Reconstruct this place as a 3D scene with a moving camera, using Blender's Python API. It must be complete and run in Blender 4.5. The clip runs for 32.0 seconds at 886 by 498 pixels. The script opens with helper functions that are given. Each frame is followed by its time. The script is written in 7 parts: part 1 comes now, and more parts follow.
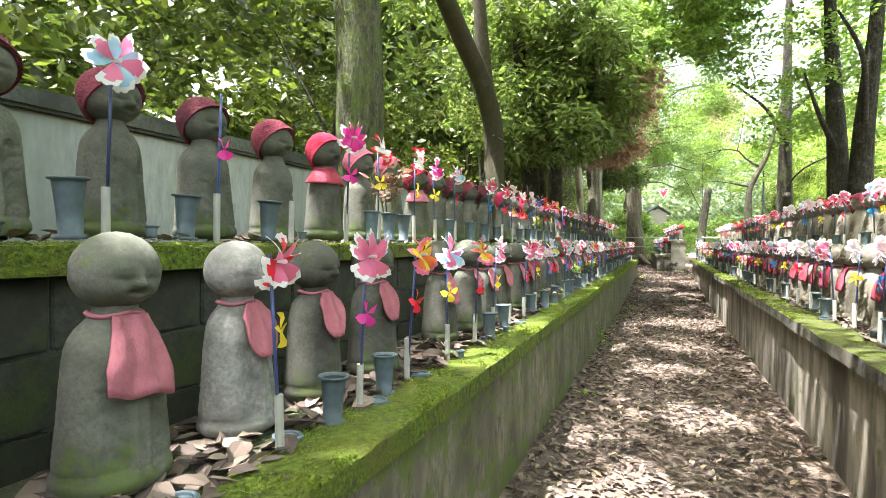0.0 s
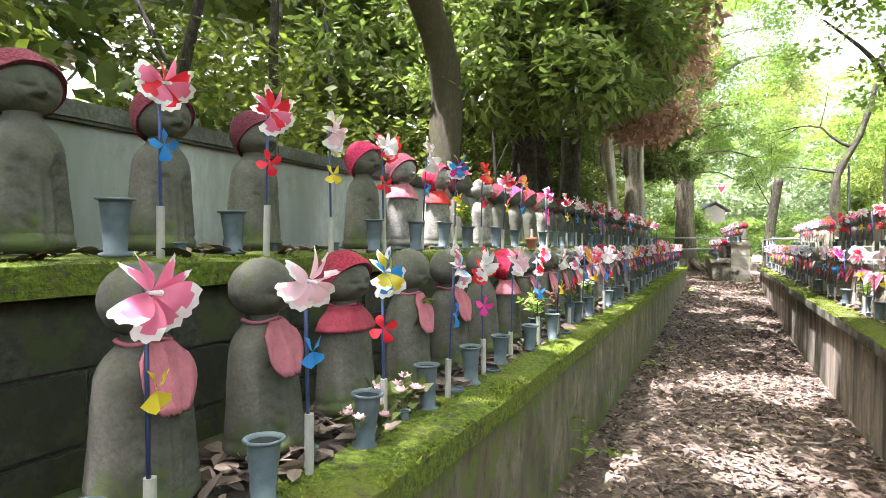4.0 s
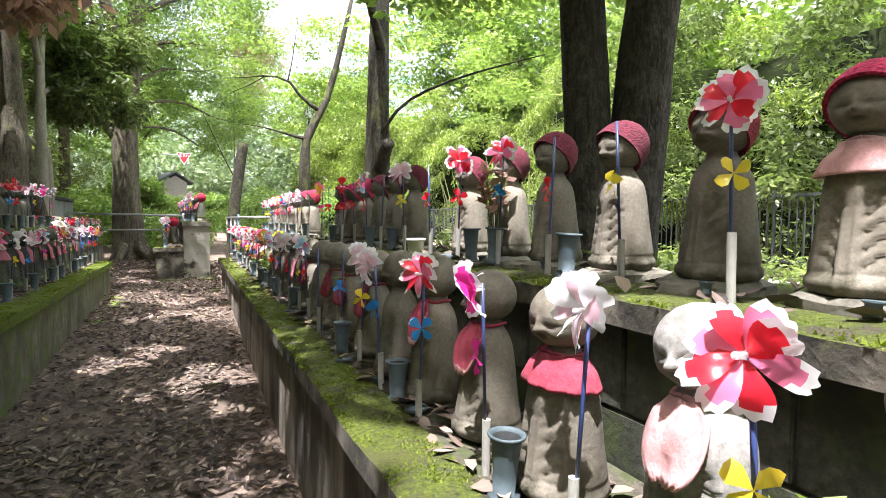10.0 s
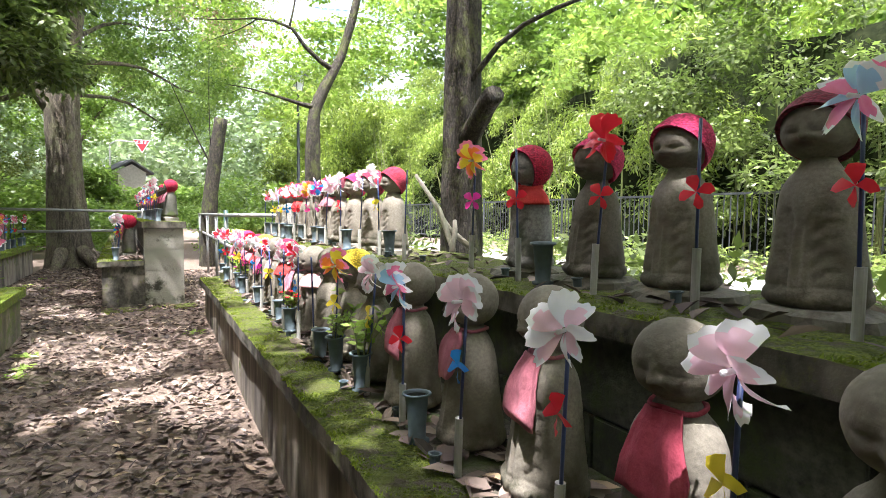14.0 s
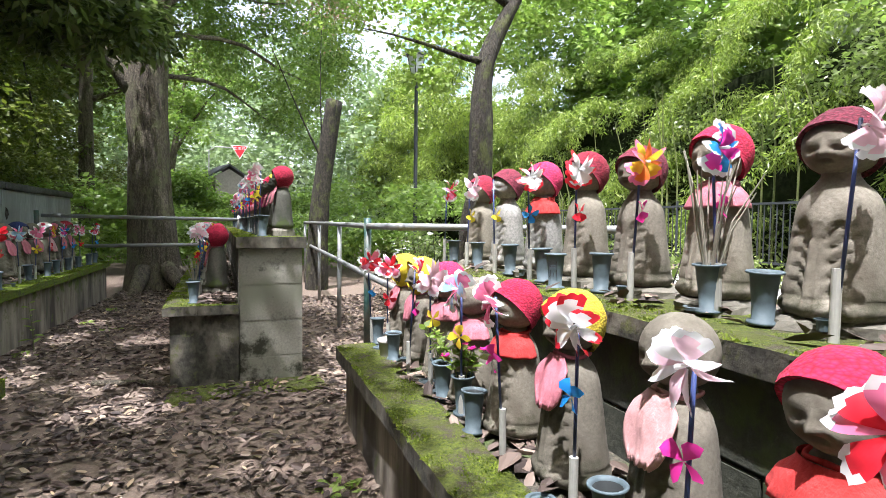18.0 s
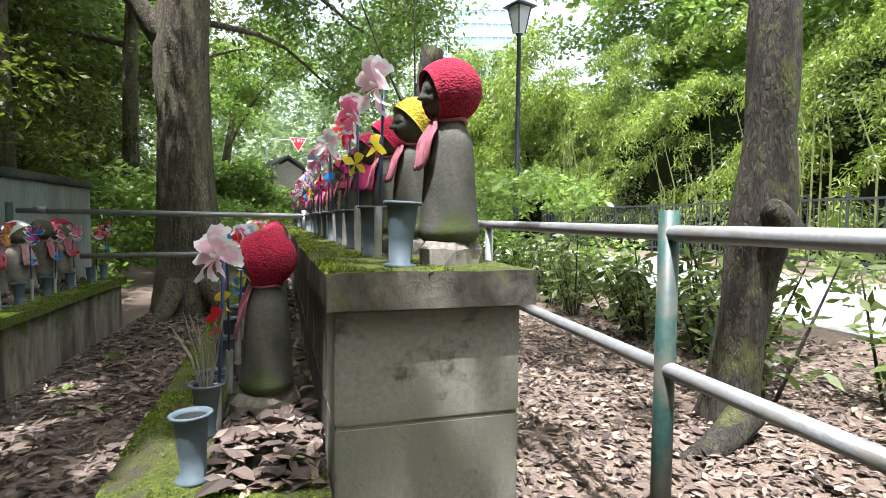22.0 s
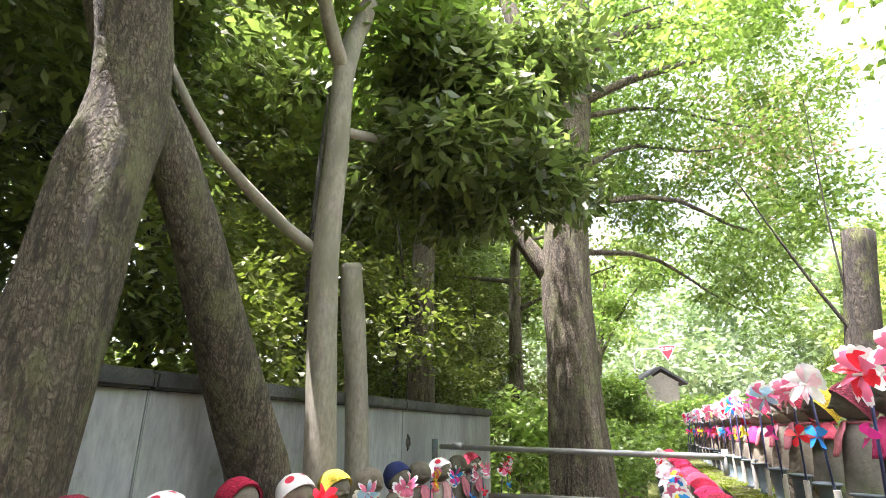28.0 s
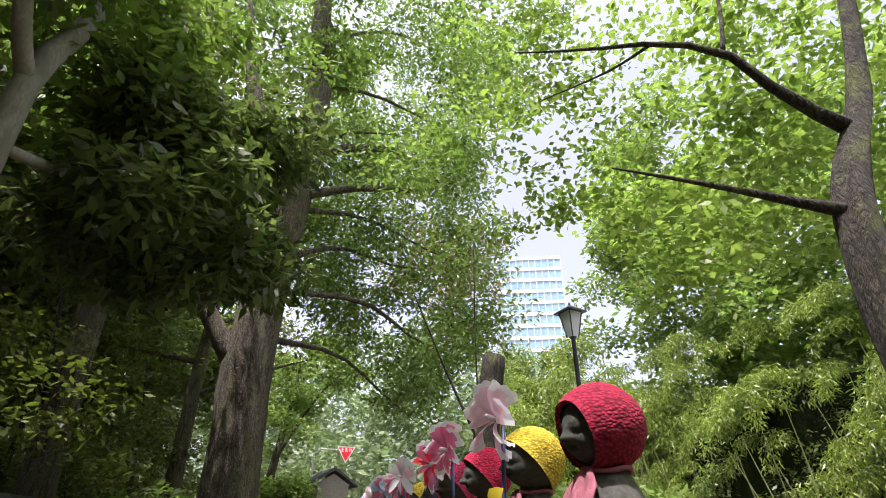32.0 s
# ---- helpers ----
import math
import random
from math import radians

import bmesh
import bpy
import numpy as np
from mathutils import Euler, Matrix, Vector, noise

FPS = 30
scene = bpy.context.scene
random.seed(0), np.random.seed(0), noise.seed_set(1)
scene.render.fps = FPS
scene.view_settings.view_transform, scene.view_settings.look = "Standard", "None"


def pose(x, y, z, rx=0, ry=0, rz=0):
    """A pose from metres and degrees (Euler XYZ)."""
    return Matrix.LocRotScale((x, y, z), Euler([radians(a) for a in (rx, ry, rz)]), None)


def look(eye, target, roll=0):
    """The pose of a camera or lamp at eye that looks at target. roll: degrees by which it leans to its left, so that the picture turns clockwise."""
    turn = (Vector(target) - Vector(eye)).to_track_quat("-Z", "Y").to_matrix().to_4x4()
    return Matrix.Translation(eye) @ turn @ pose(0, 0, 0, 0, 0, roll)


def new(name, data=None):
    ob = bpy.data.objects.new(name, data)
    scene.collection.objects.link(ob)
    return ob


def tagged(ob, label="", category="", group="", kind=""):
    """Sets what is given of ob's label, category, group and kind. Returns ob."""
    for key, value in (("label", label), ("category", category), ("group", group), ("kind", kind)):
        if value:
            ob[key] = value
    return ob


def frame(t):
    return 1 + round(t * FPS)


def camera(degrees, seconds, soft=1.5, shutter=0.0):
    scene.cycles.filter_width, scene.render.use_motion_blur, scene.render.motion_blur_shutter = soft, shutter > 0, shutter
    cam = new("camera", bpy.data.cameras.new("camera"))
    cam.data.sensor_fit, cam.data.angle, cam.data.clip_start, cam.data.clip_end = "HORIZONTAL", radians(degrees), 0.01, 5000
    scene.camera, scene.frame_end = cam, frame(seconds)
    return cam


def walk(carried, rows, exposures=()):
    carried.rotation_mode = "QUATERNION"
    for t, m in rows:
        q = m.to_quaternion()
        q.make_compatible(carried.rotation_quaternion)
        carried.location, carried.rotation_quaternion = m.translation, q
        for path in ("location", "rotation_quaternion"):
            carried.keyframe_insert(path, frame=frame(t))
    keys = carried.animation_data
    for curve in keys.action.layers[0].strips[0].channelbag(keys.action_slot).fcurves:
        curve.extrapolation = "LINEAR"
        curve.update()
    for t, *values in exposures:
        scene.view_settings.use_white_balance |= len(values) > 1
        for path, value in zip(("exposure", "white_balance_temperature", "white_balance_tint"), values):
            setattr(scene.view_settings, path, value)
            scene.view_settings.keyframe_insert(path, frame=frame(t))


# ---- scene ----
cam = camera(78.6, 32.0, 0.9)
METRES, EYE, TILT, LEAN, TURN = 18.0, 1.22, -0.6, 0.0, 22.0
ROWS = [
    (0.0, 0.0, 0.0, 0.0, 0.0, 0.0, -0.0),
    (0.5, 0.009, 0.0169, 0.0011, 2.58, -0.13, 0.05),
    (1.0, 0.0173, 0.0368, 0.0026, 4.19, -0.18, 0.02),
    (1.5, 0.0268, 0.0559, 0.0019, 4.82, -0.35, 0.01),
    (2.0, 0.0363, 0.0777, 0.0035, 5.41, -0.29, 0.05),
    (2.5, 0.0442, 0.101, 0.0041, 5.58, -0.27, -0.04),
    (4.5, 0.0756, 0.1853, 0.0029, 4.31, 0.07, -0.48),
    (5.0, 0.0854, 0.2054, 0.0039, 2.57, 0.09, -0.35),
    (5.5, 0.0937, 0.2275, 0.0029, 0.54, -0.03, -0.51),
    (6.0, 0.1032, 0.2467, 0.0012, -2.94, -0.53, -0.5),
    (6.5, 0.1144, 0.2695, 0.0035, -6.08, -1.01, -0.49),
    (7.0, 0.1257, 0.2903, 0.0046, -9.59, -0.88, -0.51),
    (7.5, 0.1371, 0.3074, 0.0037, -16.17, -0.81, -0.48),
    (8.0, 0.1492, 0.3264, 0.0062, -23.62, -0.73, -0.38),
    (8.5, 0.1594, 0.3453, 0.005, -30.29, -0.55, -0.38),
    (9.0, 0.1667, 0.3629, 0.0049, -38.69, -0.56, -0.32),
    (9.5, 0.1771, 0.3822, 0.0068, -44.43, -1.67, -0.11),
    (10.0, 0.1846, 0.4021, 0.0068, -47.06, -2.47, -0.06),
    (10.5, 0.191, 0.4232, 0.0081, -49.24, -2.9, -0.18),
    (11.0, 0.2008, 0.4462, 0.0085, -50.29, -3.25, -0.04),
    (11.5, 0.2093, 0.4658, 0.0078, -50.51, -3.22, -0.02),
    (12.0, 0.2178, 0.4859, 0.0083, -51.47, -3.15, -0.02),
    (12.5, 0.2278, 0.5079, 0.0088, -52.34, -3.22, 0.0),
    (13.0, 0.2345, 0.5256, 0.0083, -52.53, -3.12, 0.02),
    (13.5, 0.2399, 0.5444, 0.0101, -52.52, -3.09, -0.07),
    (14.0, 0.2467, 0.5636, 0.0105, -50.56, -3.03, -0.05),
    (14.5, 0.2523, 0.5813, 0.0101, -44.9, -2.85, -0.15),
    (15.0, 0.2611, 0.6043, 0.0121, -41.21, -2.62, -0.3),
    (15.5, 0.2711, 0.6263, 0.0105, -40.99, -2.58, -0.28),
    (17.5, 0.3044, 0.706, 0.0135, -41.75, -2.37, -0.21),
    (18.0, 0.3118, 0.7264, 0.0139, -42.16, -2.23, -0.22),
    (18.5, 0.3185, 0.7445, 0.0124, -43.15, -2.22, -0.21),
    (19.0, 0.3263, 0.7651, 0.0149, -43.61, -2.3, -0.21),
    (19.5, 0.3315, 0.7838, 0.0144, -43.55, -2.16, -0.21),
    (20.0, 0.3358, 0.7987, 0.0138, -43.23, -2.34, -0.17),
    (20.5, 0.3438, 0.8166, 0.0151, -42.42, -2.65, -0.08),
    (21.0, 0.35, 0.8319, 0.0146, -40.51, -2.56, -0.15),
    (21.5, 0.3563, 0.8491, 0.0155, -39.04, -2.62, -0.2),
    (22.0, 0.3623, 0.8655, 0.0157, -36.72, -2.6, -0.22),
    (22.5, 0.3612, 0.8765, 0.0161, -30.22, -2.5, -0.31),
    (23.0, 0.3576, 0.8864, 0.0158, -20.88, -2.42, -0.56),
    (23.5, 0.3558, 0.8915, 0.0154, -15.1, -2.44, -0.6),
    (24.0, 0.3557, 0.8935, 0.0161, -10.33, -2.41, -0.61),
    (24.5, 0.3558, 0.8935, 0.0173, -7.22, -2.17, -0.62),
    (26.5, 0.3549, 0.8916, 0.0215, -0.82, 5.48, -0.71),
    (27.0, 0.3548, 0.8913, 0.0236, -0.39, 10.31, -0.71),
    (27.5, 0.3548, 0.8915, 0.0247, -0.23, 14.96, -0.71),
    (28.0, 0.3551, 0.8922, 0.0265, -0.19, 18.89, -0.69),
    (28.5, 0.3553, 0.8918, 0.028, -0.31, 22.41, -0.7),
    (29.0, 0.3571, 0.8908, 0.0286, -2.32, 26.65, -0.58),
    (29.5, 0.3588, 0.8891, 0.0284, -6.47, 29.53, -0.44),
    (30.0, 0.3615, 0.8864, 0.0263, -12.39, 30.6, -0.17),
    (30.5, 0.3642, 0.8843, 0.0261, -20.18, 30.72, 0.11),
    (31.0, 0.3654, 0.8838, 0.0253, -26.54, 30.66, 0.32),
    (31.5, 0.365, 0.8844, 0.0244, -30.0, 30.13, 0.41),
    (32.0, 0.3646, 0.8847, 0.0234, -31.55, 28.6, 0.47),
]
# the height by which the carried camera bobs on top of the rows
BOB = ((0.0, -0.07), (2.5, -0.065), (5.0, -0.04), (8.0, -0.01), (13.0, 0.02), (16.0, 0.0), (32.0, 0.0))


def bob(t):
    return float(np.interp(t, [b[0] for b in BOB], [b[1] for b in BOB]))


EXPOSURES = [(0.0, 2.45, 6400.0, 12.0), (2.0, 2.45, 6400.0, 12.0), (4.0, 2.55, 6300.0, 20.0), (7.0, 2.45, 6300.0, 20.0), (9.0, 1.95, 6300.0, 20.0), (11.0, 1.70, 6200.0, 18.0), (12.5, 2.10, 6200.0, 18.0), (14.0, 1.90, 6200.0, 18.0), (15.5, 1.55, 6200.0, 18.0), (18.0, 1.20, 6050.0, 16.0), (21.5, 1.15, 6050.0, 16.0), (23.0, 1.95, 6050.0, 16.0), (25.0, 2.46, 6050.0, 16.0), (28.0, 2.40, 6350.0, 24.0), (29.0, 2.10, 6350.0, 24.0), (30.0, 1.45, 6350.0, 24.0), (32.0, 0.55, 6350.0, 24.0)]
walk(cam, [(t, pose(0, 0, EYE + bob(t), TILT, LEAN, TURN) @ pose(METRES * x, METRES * y, METRES * z, 90 + pitch, roll, yaw)) for t, x, y, z, yaw, pitch, roll in ROWS], EXPOSURES)

# ---- light ----
SUN_TO = Vector((-0.20, -0.24, 0.95)).normalized()
world = bpy.data.worlds.new("sky")
scene.world = world
world.use_nodes = True
wn = world.node_tree.nodes
sky = wn.new("ShaderNodeTexSky")
sky.sky_type, sky.sun_disc = "NISHITA", False
sky.sun_elevation = math.asin(SUN_TO.z)
sky.sun_rotation = math.atan2(SUN_TO.x, SUN_TO.y)
sky.air_density, sky.dust_density, sky.ozone_density = 1.0, 6.0, 0.6
haze = wn.new("ShaderNodeHueSaturation")
haze.inputs["Saturation"].default_value, haze.inputs["Value"].default_value = 0.55, 1.95
world.node_tree.links.new(sky.outputs[0], haze.inputs["Color"])
world.node_tree.links.new(haze.outputs[0], wn["Background"].inputs[0])
wn["Background"].inputs[1].default_value = 0.14
sun = new("sun", bpy.data.lights.new("sun", "SUN"))
sun.data.energy, sun.data.angle, sun.data.color = 5.0, radians(0.53), (1.0, 0.98, 0.95)
sun.matrix_world = look((0, 0, 30), Vector((0, 0, 30)) - SUN_TO)


# ---- materials ----
def nodes_of(name):
    m = bpy.data.materials.new(name)
    m.use_nodes = True
    nt = m.node_tree
    return m, nt, nt.nodes["Principled BSDF"]


def noise_node(nt, scale, detail=4.0, rough=0.6, coords=None, stretch=None):
    n = nt.nodes.new("ShaderNodeTexNoise")
    n.inputs["Scale"].default_value, n.inputs["Detail"].default_value, n.inputs["Roughness"].default_value = scale, detail, rough
    c = coords or nt.nodes.new("ShaderNodeTexCoord").outputs["Object"]
    if stretch:
        mp = nt.nodes.new("ShaderNodeMapping")
        mp.inputs["Scale"].default_value = stretch
        nt.links.new(c, mp.inputs[0])
        c = mp.outputs[0]
    nt.links.new(c, n.inputs["Vector"])
    return n.outputs["Fac"]


def ramp(nt, fac, stops):
    r = nt.nodes.new("ShaderNodeValToRGB")
    e = r.color_ramp.elements
    while len(e) < len(stops):
        e.new(0.5)
    for el, (p, c) in zip(e, stops):
        el.position, el.color = p, (*c, 1.0) if len(c) == 3 else c
    nt.links.new(fac, r.inputs[0])
    return r.outputs[0]


def mixc(nt, fac, a, b, mode="MIX"):
    n = nt.nodes.new("ShaderNodeMix")
    n.data_type, n.blend_type = "RGBA", mode
    for s, v in ((0, fac), (6, a), (7, b)):
        if isinstance(v, (int, float)):
            n.inputs[s].default_value = v
        elif isinstance(v, tuple):
            n.inputs[s].default_value = (*v, 1.0)
        else:
            nt.links.new(v, n.inputs[s])
    return n.outputs[2]


def grey(v):
    return (v, v, v)


def bump(nt, bsdf, fac, strength, dist=0.01):
    b = nt.nodes.new("ShaderNodeBump")
    b.inputs["Strength"].default_value, b.inputs["Distance"].default_value = strength, dist
    nt.links.new(fac, b.inputs["Height"])
    nt.links.new(b.outputs[0], bsdf.inputs["Normal"])


def matt(m):
    """No gloss at all."""
    m.node_tree.nodes["Principled BSDF"].inputs["Specular IOR Level"].default_value = 0.0
    return m


def vary(nt, col, amount=0.3):
    """Lightens or darkens a colour from object to object."""
    info = nt.nodes.new("ShaderNodeObjectInfo")
    m = nt.nodes.new("ShaderNodeMapRange")
    m.inputs["To Min"].default_value, m.inputs["To Max"].default_value = 1 - amount, 1 + amount
    nt.links.new(info.outputs["Random"], m.inputs["Value"])
    h = nt.nodes.new("ShaderNodeHueSaturation")
    nt.links.new(m.outputs[0], h.inputs["Value"])
    nt.links.new(col, h.inputs["Color"])
    return h.outputs[0]


def surface(name, dark, light, fine=60.0, coarse=6.0, stain=None, rough=0.85, bumpy=0.3, dist=0.004, spread=0.0, space="Object", stretch=None, mossy=None, metal=0.0, band=None, slope=(0, 0, 1)):
    """Two scales of noise between two colours, an optional stain colour, relief and moss."""
    m, nt, b = nodes_of(name)
    tc = nt.nodes.new("ShaderNodeTexCoord").outputs[space]
    f1 = noise_node(nt, fine, 5.0, 0.65, tc, stretch)
    f2 = noise_node(nt, coarse, 4.0, 0.6, tc, stretch)
    col = ramp(nt, f1, [(0.3, dark), (0.7, light)])
    if stain:
        col = mixc(nt, ramp(nt, f2, [(0.45, grey(0)), (0.62, grey(1))]), col, stain)
    if mossy:
        f3 = noise_node(nt, coarse * 1.7, 6.0, 0.7, tc)
        if band:
            along = nt.nodes.new("ShaderNodeVectorMath")
            along.operation = "DOT_PRODUCT"
            along.inputs[1].default_value = slope
            nt.links.new(tc, along.inputs[0])
            add = nt.nodes.new("ShaderNodeMath")
            add.operation = "ADD"
            nt.links.new(f3, add.inputs[0])
            nt.links.new(ramp(nt, along.outputs["Value"], [(p, grey(v)) for p, v in band]), add.inputs[1])
            f3 = add.outputs[0]
        col = mixc(nt, ramp(nt, f3, [(mossy[1] - 0.06, grey(0)), (mossy[1] + 0.06, grey(1))]), col, mossy[0])
    if spread:
        col = vary(nt, col, spread)
    nt.links.new(col, b.inputs["Base Color"])
    b.inputs["Roughness"].default_value, b.inputs["Metallic"].default_value = rough, metal
    if bumpy:
        bump(nt, b, f1, bumpy, dist)
    return m


def barky(name, dark, light, scale=46.0, moss=None, flecks=None, deep=0.012, long=0.33):
    """Rough bark: small upright flakes between dark cracks, with lichen or moss in patches."""
    m, nt, b = nodes_of(name)
    tc = nt.nodes.new("ShaderNodeTexCoord").outputs["Object"]
    mp = nt.nodes.new("ShaderNodeMapping")
    mp.inputs["Scale"].default_value = (1, 1, long)
    nt.links.new(tc, mp.inputs[0])
    wob = nt.nodes.new("ShaderNodeTexNoise")
    wob.inputs["Scale"].default_value, wob.inputs["Detail"].default_value = 22.0, 4.0
    nt.links.new(mp.outputs[0], wob.inputs["Vector"])
    va = nt.nodes.new("ShaderNodeVectorMath")
    va.operation = "MULTIPLY_ADD"
    va.inputs[1].default_value = (0.07, 0.07, 0.07)
    nt.links.new(wob.outputs["Color"], va.inputs[0])
    nt.links.new(mp.outputs[0], va.inputs[2])
    v = nt.nodes.new("ShaderNodeTexVoronoi")
    v.inputs["Scale"].default_value = scale
    nt.links.new(va.outputs[0], v.inputs["Vector"])
    fine = noise_node(nt, 95.0, 6.0, 0.75, tc, (1, 1, 0.5))
    crack = noise_node(nt, 26.0, 6.0, 0.6, tc, (1, 1, 0.14))
    plate = ramp(nt, v.outputs["Distance"], [(0.34, grey(1)), (0.66, grey(0.4))])
    furrow = ramp(nt, crack, [(0.38, grey(0.2)), (0.50, grey(1))])
    both = nt.nodes.new("ShaderNodeMath")
    both.operation = "MULTIPLY"
    nt.links.new(plate, both.inputs[0])
    nt.links.new(furrow, both.inputs[1])
    col = mixc(nt, both.outputs[0], tuple(c * 0.6 for c in dark), ramp(nt, fine, [(0.32, dark), (0.66, light)]))
    if flecks:
        col = mixc(nt, ramp(nt, noise_node(nt, 5.0, 6.0, 0.75, tc), [(0.52, grey(0)), (0.60, grey(0.6))]), col, flecks)
    if moss:
        col = mixc(nt, ramp(nt, noise_node(nt, 6.0, 6.0, 0.75, tc, (1, 1, 0.6)), [(moss[1] - 0.06, grey(0)), (moss[1] + 0.08, grey(0.8))]), col, moss[0])
    nt.links.new(col, b.inputs["Base Color"])
    b.inputs["Roughness"].default_value = 0.95
    hs = nt.nodes.new("ShaderNodeMath")
    hs.operation = "MULTIPLY_ADD"
    hs.inputs[1].default_value = 0.5
    nt.links.new(fine, hs.inputs[0])
    nt.links.new(both.outputs[0], hs.inputs[2])
    bump(nt, b, hs.outputs[0], 0.9, deep)
    return m


def cloth(name, col, spread=0.18):
    """Faded cotton: creases, a fine weave and sun-bleached patches."""
    m, nt, b = nodes_of(name)
    tc = nt.nodes.new("ShaderNodeTexCoord").outputs["Object"]
    f = noise_node(nt, 14.0, 5.0, 0.65, tc)
    weave = noise_node(nt, 420.0, 2.0, 0.5, tc)
    c = ramp(nt, f, [(0.3, tuple(v * 0.62 for v in col)), (0.7, tuple(min(1.0, v * 1.12 + 0.025) for v in col))])
    c = mixc(nt, ramp(nt, weave, [(0.35, grey(0.35)), (0.65, grey(0))]), c, tuple(v * 0.6 for v in col))
    c = vary(nt, c, spread)
    nt.links.new(c, b.inputs["Base Color"])
    b.inputs["Roughness"].default_value = 0.95
    bump(nt, b, noise_node(nt, 32.0, 4.0, 0.6, tc, (1, 1, 0.5)), 0.7, 0.012)
    return m


def leafy(name, dark, light, shine=0.45, through_light=0.4, scale=1.5):
    """Leaves: colour varies from leaf to leaf and from clump to clump, and light passes through."""
    m, nt, b = nodes_of(name)
    geo = nt.nodes.new("ShaderNodeNewGeometry")
    col = ramp(nt, geo.outputs["Random Per Island"], [(0.0, dark), (1.0, light)])
    big = noise_node(nt, scale, 3.0, 0.6)
    col = mixc(nt, ramp(nt, big, [(0.35, grey(0.0)), (0.7, grey(0.55))]), col, light)
    nt.links.new(col, b.inputs["Base Color"])
    b.inputs["Roughness"].default_value = shine
    tr = nt.nodes.new("ShaderNodeBsdfTranslucent")
    nt.links.new(mixc(nt, 1.0, col, (1.22, 1.40, 0.95), "MULTIPLY"), tr.inputs[0])
    mx = nt.nodes.new("ShaderNodeMixShader")
    mx.inputs[0].default_value = through_light
    nt.links.new(b.outputs[0], mx.inputs[1])
    nt.links.new(tr.outputs[0], mx.inputs[2])
    nt.links.new(mx.outputs[0], nt.nodes["Material Output"].inputs[0])
    return m


def plain(name, col, rough=0.5, metal=0.0, thin=0.0, spread=0.0, dirt=0.12):
    """Paint, plastic, metal or cloth of one colour, a little uneven; thin lets light through."""
    m, nt, b = nodes_of(name)
    f = noise_node(nt, 35.0, 4.0)
    c = mixc(nt, ramp(nt, f, [(0.35, grey(0)), (0.75, grey(dirt * 3))]), col, tuple(v * 0.55 for v in col))
    if spread:
        c = vary(nt, c, spread)
    nt.links.new(c, b.inputs["Base Color"])
    b.inputs["Roughness"].default_value, b.inputs["Metallic"].default_value = rough, metal
    if thin:
        tr = nt.nodes.new("ShaderNodeBsdfTranslucent")
        nt.links.new(c, tr.inputs[0])
        mx = nt.nodes.new("ShaderNodeMixShader")
        mx.inputs[0].default_value = thin
        nt.links.new(b.outputs[0], mx.inputs[1])
        nt.links.new(tr.outputs[0], mx.inputs[2])
        nt.links.new(mx.outputs[0], nt.nodes["Material Output"].inputs[0])
    return m


def knit(name, col, spread=0.25):
    """Knitted wool: rows of stitches as relief."""
    m, nt, b = nodes_of(name)
    tc = nt.nodes.new("ShaderNodeTexCoord").outputs["Object"]
    v = nt.nodes.new("ShaderNodeTexVoronoi")
    v.inputs["Scale"].default_value = 120.0
    mp = nt.nodes.new("ShaderNodeMapping")
    mp.inputs["Scale"].default_value = (1, 1, 1.5)
    nt.links.new(tc, mp.inputs[0])
    nt.links.new(mp.outputs[0], v.inputs["Vector"])
    d = v.outputs["Distance"]
    c = ramp(nt, d, [(0.0, tuple(min(1, x * 1.35) for x in col)), (0.75, tuple(x * 0.45 for x in col))])
    f = noise_node(nt, 9.0, 3.0, 0.6, tc)
    c = mixc(nt, ramp(nt, f, [(0.45, grey(0)), (0.8, grey(0.4))]), c, tuple(x * 0.6 + 0.03 for x in col))
    c = vary(nt, c, spread)
    nt.links.new(c, b.inputs["Base Color"])
    b.inputs["Roughness"].default_value = 0.95
    inv = nt.nodes.new("ShaderNodeInvert")
    nt.links.new(d, inv.inputs["Color"])
    bump(nt, b, inv.outputs[0], 0.7, 0.0035)
    return m


